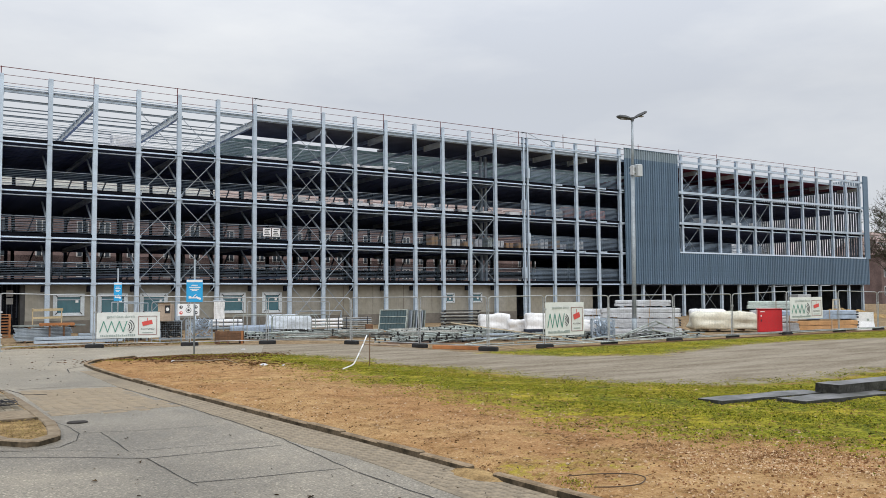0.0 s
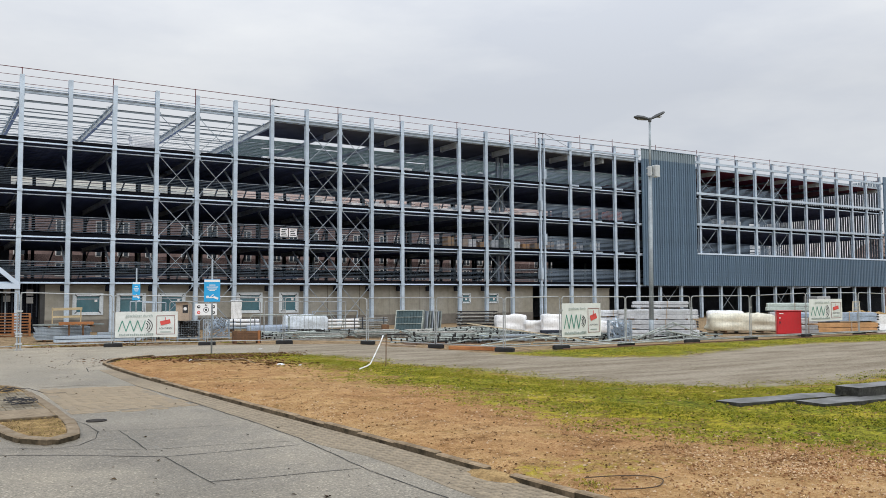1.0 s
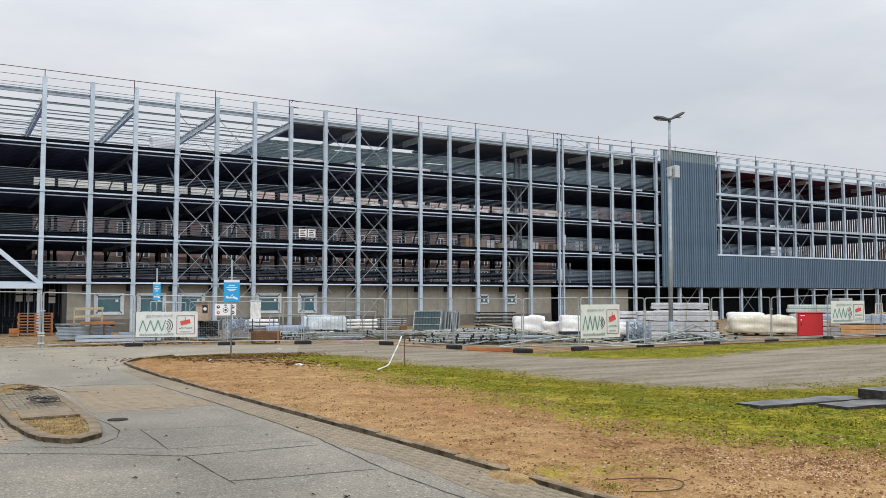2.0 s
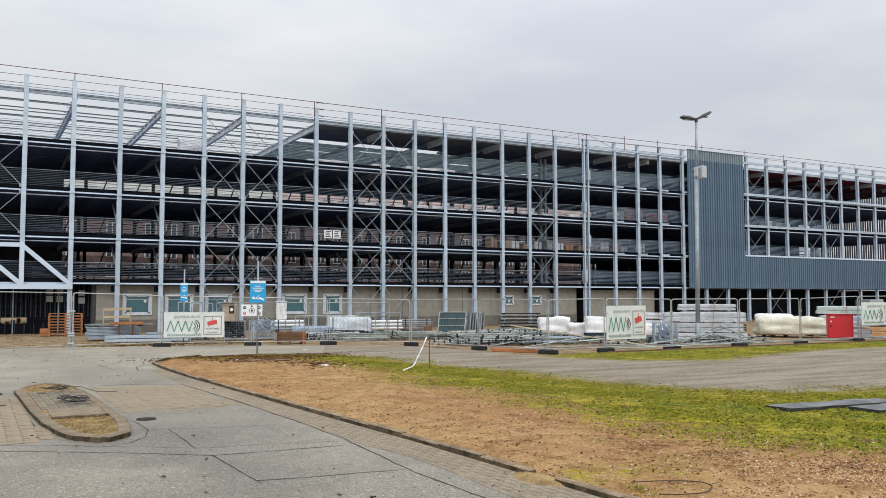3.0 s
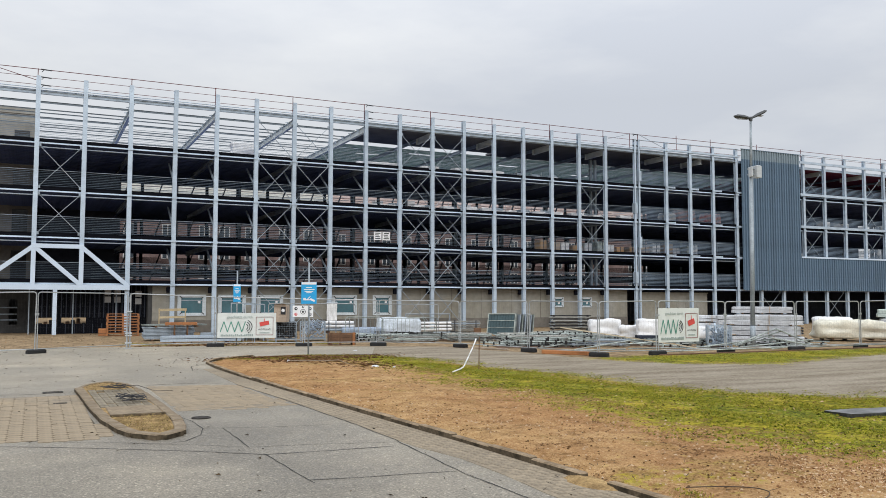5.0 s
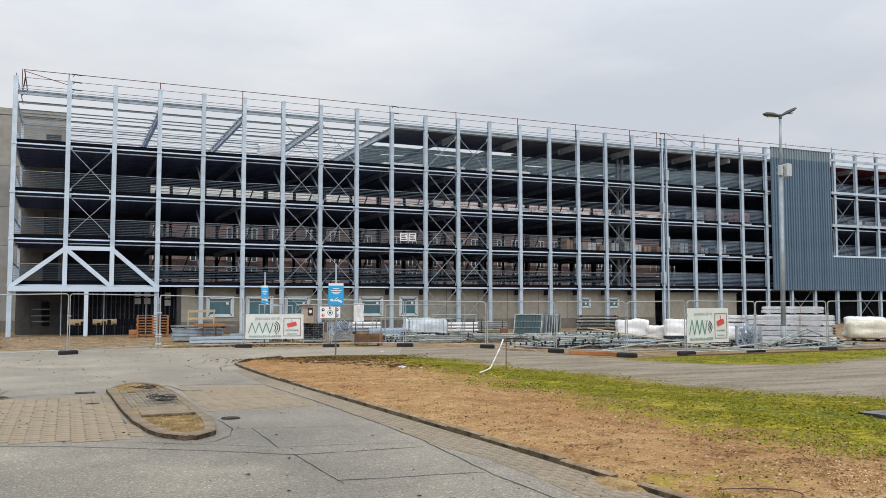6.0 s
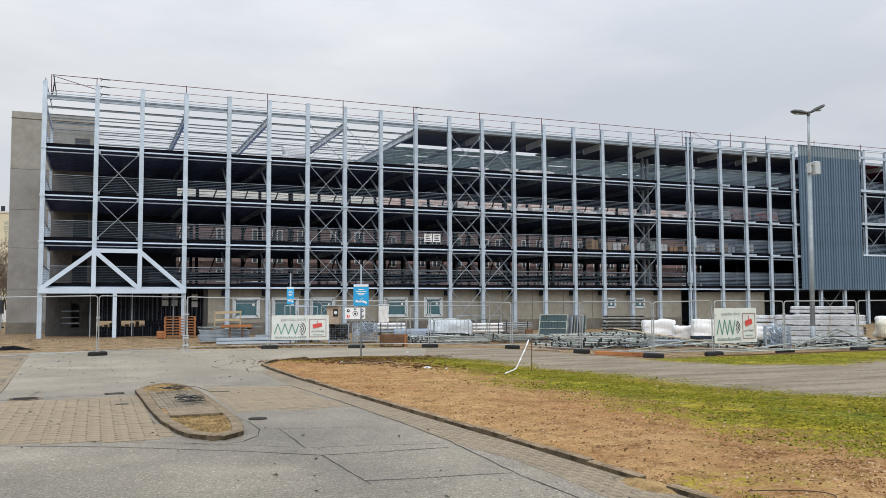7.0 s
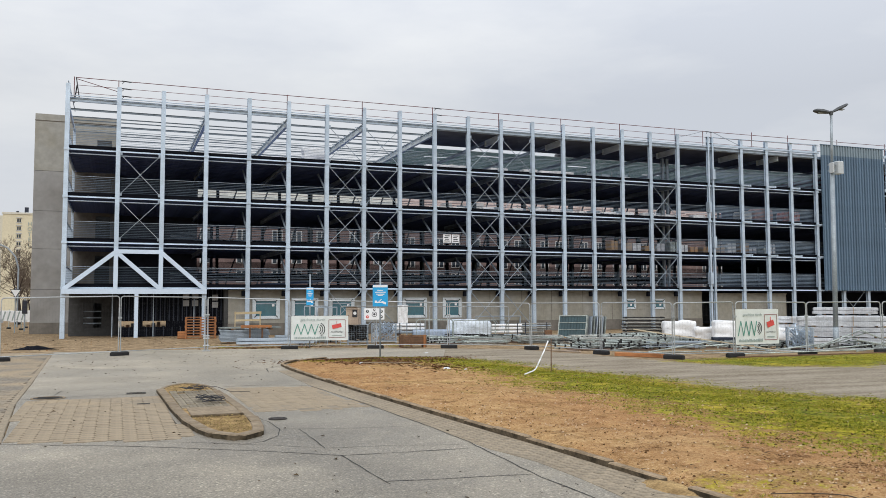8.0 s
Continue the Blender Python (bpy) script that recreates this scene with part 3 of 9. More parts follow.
def ground_height(x, y):
    bed = np.clip(side_of(x, y, BED) / np.clip((x - kerb_x(y)) / 2.0, 0.35, 2.6), 0, 1)
    track = np.clip(side_of(x, y, TRACK) / 0.6, 0, 1)
    return 0.075 * bed * (1 - 0.0 * track) + 0.026 * bed * wobble(x, y) + 0.012 * bed * np.sin(17.0 * x + 3 * np.sin(11 * y)) * np.sin(15.0 * y + 2 * np.sin(13 * x)) - 0.012


def build_ground():
    xs = np.concatenate([[-2500, -900, -350, -150, -80, -45, -28, -18], np.arange(-12, 4.5, 0.4), np.arange(4.5, 22, 0.1), np.arange(22, 46, 0.3), [47, 50, 55, 62, 72, 90, 120, 170, 260, 500, 1100, 2500]])
    ys = np.concatenate([[-2500, -800, -250, -90, -35, -15], np.arange(-6, 4, 0.4), np.arange(4, 24, 0.1), np.arange(24, 45, 0.3), [46, 48, 51, 55, 62, 72, 90, 130, 200, 350, 700, 1400, 2800]])
    gx, gy = np.meshgrid(xs, ys)
    gz = ground_height(gx, gy)
    nx, ny = len(xs), len(ys)
    i = np.arange(nx * ny).reshape(ny, nx)
    faces = np.stack([i[:-1, :-1], i[:-1, 1:], i[1:, 1:], i[1:, :-1]], -1).reshape(-1, 4)
    me = bpy.data.meshes.new("ground")
    me.from_pydata(np.stack([gx, gy, gz], -1).reshape(-1, 3).tolist(), [], faces.tolist())
    me.materials.append(M_GROUND)
    me.polygons.foreach_set("use_smooth", [True] * len(me.polygons))
    fx, fy = gx.ravel(), gy.ravel()
    lawn = np.maximum(np.clip(0.5 + side_of(fx, fy, LAWN) / 3.6, 0, 1), np.clip(0.46 + side_of(fx, fy, FAR_LAWN) / 3.4, 0, 1))
    # weeds on the tip of the bed and thin growth in front
    tip = 0.50 - np.hypot((fx - 8.3) / 2.6, (fy - 28.6) / 1.5) * 0.22
    patch = 0.52 - np.hypot((fx - 6.6) / 1.2, (fy - 7.0) / 1.0) * 0.25
    front = np.clip((7.5 - fy) / 9.0, 0, 0.22)
    lawn = np.clip(np.maximum(lawn, np.maximum(tip, patch)) - front, 0, 1)
    zones = {"grass": lawn, "bed": np.clip(0.5 + side_of(fx, fy, BED) / 0.5, 0, 1), "gravel": np.clip(0.5 + side_of(fx, fy, TRACK) / 2.0, 0, 1)}
    for name, value in zones.items():
        me.attributes.new(name, "FLOAT", "POINT").data.foreach_set("value", value.astype(np.float32))
    me.update()
    return tagged(new("ground", me), "open ground of soil, gravel track, wood-chip bed and patchy grass", "ground", kind="structure")


ground = build_ground()

# asphalt road: one sheet with the turning area beside the bed
ROAD = [(-60, -30), (5.85, -30)] + [(x + 0.05, y) for x, y in KERB_LINE] + [(5.4, 28.5), (6.9, 29.75), (8.9, 30.1), (11.2, 29.2), (13.0, 33.6), (10.5, 36.0), (6.0, 37.6), (2.0, 38.3), (-2.5, 38.4), (-2.0, 23.4), (-1.9, 18.9), (-1.6, 14.4), (-1.55, 13.3), (-4.5, 12.6), (-60, 12)]


def build_road():
    bm = bmesh.new()
    face = bm.faces.new([bm.verts.new((x, y, 0.004)) for x, y in ROAD])
    bmesh.ops.triangulate(bm, faces=[face])
    me = bpy.data.meshes.new("road")
    bm.to_mesh(me)
    bm.free()
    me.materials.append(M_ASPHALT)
    return tagged(new("road", me), "worn grey asphalt road with tar seams and damp patches", "road", kind="structure")


road = build_road()


def strip_points(line, z, width):
    """Left and right edges along a polyline."""
    out = []
    for i, (x, y) in enumerate(line):
        a, b = line[max(0, i - 1)], line[min(len(line) - 1, i + 1)]
        d = Vector((b[0] - a[0], b[1] - a[1])).normalized()
        w = width * rnd.uniform(0.55, 1.35)
        out.append(((x - d.y * w / 2, y + d.x * w / 2, z), (x + d.y * w / 2, y - d.x * w / 2, z)))
    return out


def seam(line, width=0.02):
    fine = []
    for (ax, ay), (bx, by) in zip(line, line[1:]):
        n = max(2, int(math.hypot(bx - ax, by - ay) / 0.25))
        fine += [(ax + (bx - ax) * i / n + rnd.uniform(-0.012, 0.012), ay + (by - ay) * i / n + rnd.uniform(-0.012, 0.012)) for i in range(n)]
    fine.append(line[-1])
    g = Geo()
    pts = strip_points(fine, 0.009, width)
    for (a, b), (c, d) in zip(pts, pts[1:]):
        g.add([a, b, d, c], [(0, 1, 2, 3)])
    return part("tar_seam", g, M_TAR, road, "black tar seam")
# ---------------------------------------------------------------- parking structure under construction
FRONT, BACK = 53.42, 69.6
LEFT_COLS = [-3.02, -0.2, 2.33, 4.88] + [4.98 + 2.5 * i for i in range(1, 15)]
MID_COLS = [42.86, 43.26, 46.06, 48.59, 51.09, 53.72]
RIGHT_COLS = [53.72 + 2.69 * i for i in range(1, 15)]
DECK_Z = [2.95, 5.62, 8.30, 11.10]
ROOF_Z = 13.85
END_X = 92.4

garage = thing("parking_garage", "open steel parking garage shell under construction, galvanised columns and dark decks", "building", kind="structure")


def col_top(x):
    return 14.96 if x < 44 else 14.96 + 0.24 * min(1.0, (x - 44) / 30)


def column_mesh(h, w=0.25):
    return Geo().ibeam((0, 0, 0), (0, 0, h), w, 0.24, up=(0, 1, 0), t=0.022)


shared = {}
for x in LEFT_COLS + MID_COLS + RIGHT_COLS:
    h = round(col_top(x), 2)
    narrow = x in MID_COLS[:2]
    key = (h, narrow)
    if key not in shared:
        g = column_mesh(h, 0.15 if narrow else 0.25)
        for z in DECK_Z:
            g.box(-0.15, -0.16, z - 0.10, 0.15, -0.125, z + 0.05)
        shared[key] = g.mesh("column", M_GALV)
    if x in (-0.2, 2.33):
        continue
    part("column", shared[key], M_GALV, garage, at=pose(x, FRONT, 0))
    if not narrow:
        part("bearing_bracket", Geo().slab(-0.13, 0.1, 2.45, 0.13, 0.42, 2.82, 0.05), M_FASCIA, garage, at=pose(x - 0.18, FRONT, 0)) if 6 < x < 42 else None

# two columns that stand on the gateway truss
hung = column_mesh(col_top(0) - 2.7).mesh("column", M_GALV)
for x in (-0.2, 2.33):
    part("column", hung, M_GALV, garage, at=pose(x, FRONT, 2.7))

# back row of columns
back_col = Geo().ibeam((0, 0, 0), (0, 0, 13.8), 0.16, 0.2, up=(0, 1, 0)).mesh("column", M_GALV_DULL)
for i in range(-1, 10):
    part("column", back_col, M_GALV_DULL, garage, "slender grey rear column", at=pose(4.98 + 5.0 * i - (2.6 if i < 0 else 0), BACK, 0))
for i in range(9):
    part("column", back_col, M_GALV_DULL, garage, "slender grey rear column", at=pose(52 + 5.0 * i, BACK, 0))

# decks: ribbed dark sheet with a screed on it, edge channel in front
for n, z in enumerate(DECK_Z):
    x0 = -2.95
    deck = part("deck", Geo().box(-0.2, FRONT + 0.14, z + 0.07, END_X - 0.3, BACK, z + 0.24).box(x0, FRONT + 0.14, z + 0.07, -0.2, 62.9, z + 0.24), M_DECK, garage, "dark steel deck")
    rib = Geo().box(-0.2, 0, z - 0.01, END_X - 0.3, 0.12, z + 0.07).mesh("deck_rib", M_DECK)
    rib_long = Geo().box(x0, 0, z - 0.01, END_X - 0.3, 0.12, z + 0.07).mesh("deck_rib", M_DECK)
    y = FRONT + 0.5
    while y < BACK - 0.3:
        part("deck_rib", rib if y > 62.8 else rib_long, M_DECK, deck, at=pose(0, y, 0))
        y += 0.62
    part("edge_channel", Geo().box(x0, FRONT + 0.10, z - 0.05, END_X - 0.3, FRONT + 0.14, z + 0.045).box(x0, FRONT + 0.02, z - 0.052, END_X - 0.3, FRONT + 0.10, z - 0.035), M_WHITE_STEEL, deck, "pale galvanised edge channel")
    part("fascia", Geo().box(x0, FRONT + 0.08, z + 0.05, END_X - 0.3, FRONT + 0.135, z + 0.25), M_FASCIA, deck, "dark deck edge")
    if n:
        part("edge_pipe", Geo().tube((x0, FRONT + 0.2, z - 0.24), (54, FRONT + 0.2, z - 0.24), 0.035, 6), M_GALV, deck)
# top deck, laid only from the sixth frame onwards
roof = part("deck", Geo().box(20.2, FRONT + 0.25, ROOF_Z + 0.06, END_X - 0.3, 59.0, ROOF_Z + 0.22).box(33.0, 59.0, ROOF_Z + 0.06, END_X - 0.3, 60.2, ROOF_Z + 0.22), M_ROOF_DECK, garage, "dark grey unfinished roof deck")
y, row = 60.4, 0
while y < BACK - 0.3:
    gap = {5: (27.0, 29.2), 10: (23.0, 25.0), 11: (36.5, 38.4), 17: (45.5, 47.4)}.get(row)
    for xa, xb in (((20.2, gap[0]), (gap[1], END_X - 0.3)) if gap else ((20.2, END_X - 0.3),)):
        part("roof_sheet", Geo().box(xa, y, ROOF_Z + 0.08, xb, y + 0.268, ROOF_Z + 0.088), M_SHEETING, garage, "translucent grey-green roof sheet")
    y, row = y + 0.33, row + 1
part("deck_soffit", Geo().box(62.6, FRONT + 0.3, ROOF_Z + 0.02, END_X - 0.35, BACK - 0.1, ROOF_Z + 0.055), M_DECK_RED, roof, "dark red soffit")
part("fascia", Geo().box(20.2, FRONT + 0.14, ROOF_Z + 0.02, END_X - 0.3, FRONT + 0.2, ROOF_Z + 0.24), M_GALV, roof)
# roof edge beam along the whole front
edge = Geo().ibeam((-3.0, FRONT + 0.02, ROOF_Z + 0.16), (54, FRONT + 0.02, ROOF_Z + 0.16), 0.12, 0.20)
part("roof_edge_beam", edge, M_GALV_DULL, garage, "dull zinc roof edge beam")
part("edge_flange", Geo().box(-3.0, FRONT - 0.06, ROOF_Z + 0.295, 54, FRONT + 0.10, ROOF_Z + 0.32), M_GALV, garage)
part("roof_edge_rail", Geo().tube((-3.0, FRONT - 0.02, ROOF_Z + 0.42), (54, FRONT - 0.02, ROOF_Z + 0.42), 0.03, 6), M_GALV, garage)

# open purlins over the part without a roof deck
purlin = Geo()
purlin.box(-3.0, -0.02, -0.03, 20.2, 0.02, 0.035).box(-3.0, -0.05, 0.028, 20.2, 0.02, 0.035)
purlin_me = purlin.mesh("purlin", M_PURLIN)
heavy_me = Geo().box(-3.0, -0.02, -0.06, 20.2, 0.02, 0.065).box(-3.0, -0.06, 0.055, 20.2, 0.02, 0.065).mesh("purlin", M_PURLIN)
for k in range(1, 10):
    part("purlin", heavy_me if k in (1, 4) else purlin_me, M_PURLIN, garage, at=pose(0, FRONT + 1.2 + k * 1.62, ROOF_Z + 0.2 - (0.12 if k % 3 == 2 else 0.0)))
part("purlin", Geo().tube((-0.1, 66.0, 13.1), (20.2, 66.0, 13.1), 0.03, 6), M_GALV_DULL, garage)
part("purlin", Geo().tube((-0.1, 68.0, 12.55), (20.2, 68.0, 12.55), 0.03, 6), M_GALV_DULL, garage)

# frame beams across the building with knee braces
beam_top = Geo().ibeam((0, FRONT + 0.14, ROOF_Z - 0.17), (0, BACK, ROOF_Z - 0.17), 0.20, 0.42).mesh("frame_beam", M_BEAM)
# one beam in two tones: lit front, shaded rear, both by colour
beam_lit_front = Geo().ibeam((0, FRONT + 0.14, ROOF_Z - 0.17), (0, FRONT + 2.5, ROOF_Z - 0.17), 0.20, 0.42).box(-0.12, FRONT + 2.5, ROOF_Z - 0.40, 0.12, FRONT + 2.54, ROOF_Z + 0.04).mesh("frame_beam", M_BEAM)
beam_shaded_rear = Geo().ibeam((0, FRONT + 2.54, ROOF_Z - 0.06), (0, BACK, ROOF_Z - 0.06), 0.14, 0.22).mesh("frame_beam", M_GALV_DULL)
cleat = Geo().box(-0.16, -0.04, -0.1, -0.11, 0.04, 0.16).box(-0.28, -0.03, 0.1, -0.11, 0.03, 0.13).mesh("purlin_cleat", M_GALV_DULL)
for i in range(0, 17):
    x = 4.98 + 5.0 * i if i < 10 else 53.72 + 5.38 * (i - 9)
    if 42 < x < 46:
        x = 46.06
    if x < 20.5:
        beam = part("frame_beam", beam_top, M_BEAM, garage, at=pose(x, 0, 0))
        for k in range(9):
            part("purlin_cleat", cleat, M_GALV_DULL, beam, at=pose(0, FRONT + 1.2 + 1.62 * k, ROOF_Z - 0.1))
    else:
        part("frame_beam", beam_lit_front, M_BEAM, garage, "front of the beam, coloured bright as lit, with an end plate", at=pose(x, 0, 0))
        part("frame_beam", beam_shaded_rear, M_GALV_DULL, garage, "rear of the beam, slimmer and coloured dull for shade", at=pose(x, 0, 0))
beam_deck = Geo().ibeam((0, FRONT + 0.3, -0.17), (0, 64.5, -0.17), 0.16, 0.30).mesh("frame_beam", M_GALV_DULL)
brace = Geo().bar((0, FRONT + 0.14, -1.75), (0, FRONT + 2.3, -0.38), 0.09).mesh("knee_brace", M_GALV_DULL)
for n, z in enumerate(DECK_Z):
    for i in range(0, 17):
        x = 4.98 + 2.5 * i
        if i % 2 == 0 and x < 42:
            part("frame_beam", beam_deck, M_GALV_DULL, garage, at=pose(x, 0, z))
        if n and i < 10:
            part("knee_brace", brace, M_GALV_DULL, garage, at=pose(x - 0.05, 0, z))

# wire-bar guard rails on each deck, front and back
for n, z in enumerate(DECK_Z):
    rail = part("guard_rail", Geo().tube((-2.9, FRONT + 0.32, z + 1.24), (54.0, FRONT + 0.32, z + 1.24), 0.018, 5), M_GALV_DULL, garage, "thin horizontal bar guard rail")
    wire = Geo().bar((-2.9, FRONT + 0.32, 0), (54.0, FRONT + 0.32, 0), 0.010, 0.015).mesh("rail_bar", M_RAIL)
    for k in range(9):
        part("rail_bar", wire, M_RAIL, rail, at=pose(0, 0, z + 0.34 + 0.1 * k))
    rail = part("guard_rail", Geo().tube((43.4, FRONT + 0.34, z + 1.32), (74.0, FRONT + 0.34, z + 1.32), 0.02, 5), M_RAIL, garage, "close horizontal bar guard rail")
    wire = Geo().bar((43.4, FRONT + 0.36, 0), (74.0, FRONT + 0.36, 0), 0.02, 0.052).mesh("rail_bar", M_RAIL)
    for k in range(9):
        part("rail_bar", wire, M_RAIL, rail, at=pose(0, 0, z + 0.32 + 0.11 * k))
    back = part("guard_rail", Geo().bar((-0.1, BACK - 0.1, z + 1.3), (91.5, BACK - 0.1, z + 1.3), 0.05), M_DARK_STEEL, garage, "dark rear guard rail")
    wide = Geo().bar((-0.1, BACK - 0.1, 0), (91.5, BACK - 0.1, 0), 0.03, 0.05).mesh("rail_bar", M_DARK_STEEL)
    for k in range(5):
        part("rail_bar", wide, M_DARK_STEEL, back, at=pose(0, 0, z + 0.35 + 0.19 * k))
    # leaning rear struts in pairs
    strut = Geo().bar((0, BACK + 0.25, 0.2), (0.95, BACK + 0.25, 2.9), 0.10, 0.1).mesh("rear_strut", M_DARK_STEEL)
    strut2 = Geo().bar((0, BACK + 0.25, 0.2), (-0.05, BACK + 0.25, 2.9), 0.24, 0.1).mesh("rear_strut", M_FASCIA)
    for i in range(0, 19):
        if n < 3:
            part("rear_strut", strut, M_DARK_STEEL, garage, at=pose(5.4 + 2.5 * i, 0, z))
            part("rear_strut", strut2, M_FASCIA, garage, at=pose(4.9 + 2.5 * i, 0, z))

# sloping internal ramps between the decks, with their own bars
for n, z in enumerate(DECK_Z[:2]):
    for x0, run in ((5.2, 9.5), (17.0, 9.0)):
        ramp = part("ramp", Geo().bar((x0, 61.0, z + 0.05), (x0 + run, 61.0, z + 0.75), 2.6, 0.16), M_DECK, garage, "sloping dark internal ramp")
        for k in range(5):
            part("rail_bar", Geo().bar((x0 - 2, 59.6, z + 0.45 + 0.16 * k), (x0 + run, 59.6, z + 1.05 + 0.16 * k), 0.02), M_GALV_DULL, ramp)

# rear half of the building, half a storey higher, with closely barred rails
for n, z in enumerate((4.25, 6.95, 9.62)):
    deck = part("rear_deck", Geo().box(0.5, BACK + 0.4, z, END_X - 0.4, BACK + 16.4, z + 0.22), M_DECK, garage, "dark half-storey rear deck")
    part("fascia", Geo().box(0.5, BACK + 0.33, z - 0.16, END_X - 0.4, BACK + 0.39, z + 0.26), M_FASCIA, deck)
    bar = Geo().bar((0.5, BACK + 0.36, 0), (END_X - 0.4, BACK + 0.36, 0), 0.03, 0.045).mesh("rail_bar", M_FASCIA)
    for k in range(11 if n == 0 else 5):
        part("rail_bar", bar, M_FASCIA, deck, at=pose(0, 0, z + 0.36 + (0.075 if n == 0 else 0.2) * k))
    rear_col = Geo().bar((0, BACK + 16.2, z - 2.7), (0, BACK + 16.2, z), 0.28).mesh("column", M_DARK_STEEL)
    for i in range(18):
        part("column", rear_col, M_DARK_STEEL, garage, "dark far column", at=pose(3.5 + 5.0 * i, 0, 0))

# crossed tension rods
rod_bays = [(2, -0.2, 2.33, 2, 4)] + [(0, 4.98 + 2.5 * i, 7.48 + 2.5 * i, 0, 5) for i in (3, 4, 7, 8)] + [(0, 37.48, 39.98, 1, 4), (0, 56.41, 59.1, 0, 1), (0, 64.48, 67.17, 0, 1), (0, 72.55, 75.24, 0, 1)]
rod_bays += [(0, 61.79, 64.48, 2, 5), (0, 69.86, 72.55, 2, 5), (0, 72.55, 75.24, 2, 5)]
LEVELS = [0.3] + [z + 0.15 for z in DECK_Z] + [ROOF_Z]
for _, xa, xb, n0, n1 in rod_bays:
    for n in range(n0, n1):
        za, zb = LEVELS[n] + 0.08, LEVELS[n + 1] - 0.3
        y = FRONT + (0.0 if xb < 55 else 0.3)
        part("tension_rod", Geo().bar((xa + 0.13, y, za), (xb - 0.13, y, zb), 0.045, 0.03), M_GALV_DULL, garage)
        part("tension_rod", Geo().bar((xa + 0.13, y + 0.05, zb), (xb - 0.13, y + 0.05, za), 0.045, 0.03), M_GALV_DULL, garage)
        for xx, zz in ((xa + 0.16, za), (xb - 0.16, za), (xa + 0.16, zb), (xb - 0.16, zb)):
            part("gusset_plate", Geo().box(xx - 0.08, y - 0.02, zz - 0.09, xx + 0.08, y + 0.02, zz + 0.09), M_GALV_DULL, garage)

# transfer truss over the gateway
tr = FRONT - 0.16
truss = part("gateway_truss", Geo().bar((-3.1, tr, 2.74), (5.0, tr, 2.74), 0.24, 0.30), M_WHITE_STEEL, garage, "pale steel truss over the gateway")
for name, a, b in (("top_chord", (-0.3, tr, 5.1), (2.45, tr, 5.1)), ("diagonal", (-3.0, tr, 2.85), (-0.2, tr, 5.08)), ("diagonal", (-0.2, tr, 5.08), (2.33, tr, 2.85)),
                   ("diagonal", (2.33, tr, 5.08), (4.9, tr, 2.85)), ("upright", (-0.2, tr + 0.004, 2.88), (-0.2, tr + 0.004, 5.1)), ("upright", (2.33, tr + 0.004, 2.88), (2.33, tr + 0.004, 5.1))):
    part(name, Geo().bar(a, b, 0.235 if name != "diagonal" else 0.22, 0.24, up=(0, 1, 0) if name == "upright" else (0, 0, 1)), M_WHITE_STEEL, truss)
part("prop", Geo().bar((0.98, tr, 0.0), (0.98, tr, 2.6), 0.22), M_WHITE_STEEL, garage, "short pale steel prop")
part("end_frame", Geo().bar((-3.02, FRONT + 1.2, 0), (-3.02, FRONT + 1.2, 13.9), 0.16).bar((-3.02, FRONT + 8.5, 0), (-3.02, FRONT + 8.5, 13.9), 0.16), M_GALV, garage)
for z in DECK_Z + [ROOF_Z]:
    part("end_rail", Geo().bar((-3.02, FRONT + 0.1, z), (-3.02, FRONT + 8.5, z), 0.1, 0.2).bar((-3.02, FRONT + 0.1, z + 1.3), (-3.02, FRONT + 8.5, z + 1.3), 0.05), M_GALV, garage)
    for k in range(12):
        part("rail_bar", Geo().bar((-3.02, FRONT + 0.4 + 0.66 * k, z), (-3.02, FRONT + 0.4 + 0.66 * k, z + 1.3), 0.06), M_GALV, garage) if z < 13 else None

# edge protection along the roof: posts and red-brown cables
post = Geo().tube((0, 0, 14.2), (0, 0, 15.42), 0.026, 6).mesh("guard_post", M_CABLE)
for x in [-2.6, -0.15] + [4.98 + 5 * i for i in range(0, 8)] + [42.6, 43.4, 47.4, 51.1, 56.4, 61.8, 67.2, 72.5, 77.9, 83.3, 88.7, 91.4]:
    part("guard_post", post, M_CABLE, garage, at=pose(x - 0.1, FRONT + 0.1, 0 if x < 46 else 0.22))
for k, z in enumerate((15.38, 14.93, 14.47)):
    part("guard_cable", Geo().tube((-2.6, FRONT + 0.1, z), (43.0, FRONT + 0.1, z), 0.015 if k else 0.022, 5), M_CABLE, garage)
    part("guard_cable", Geo().tube((43.0, FRONT + 0.1, z), (91.4, FRONT + 0.1, z + 0.24), 0.015 if k else 0.022, 5), M_CABLE, garage)
part("guard_stay", Geo().tube((-2.55, FRONT + 0.1, 15.3), (-0.2, FRONT + 0.1, 14.7), 0.02, 6), M_CABLE, garage)
part("guard_stay", Geo().tube((43.4, FRONT + 0.1, 15.4), (46.0, FRONT + 0.1, 14.5), 0.02, 6), M_GALV_DULL, garage)
part("guard_stay", Geo().tube((40.2, FRONT + 0.1, 14.75), (42.6, FRONT + 0.1, 15.4), 0.02, 6), M_GALV_DULL, garage)

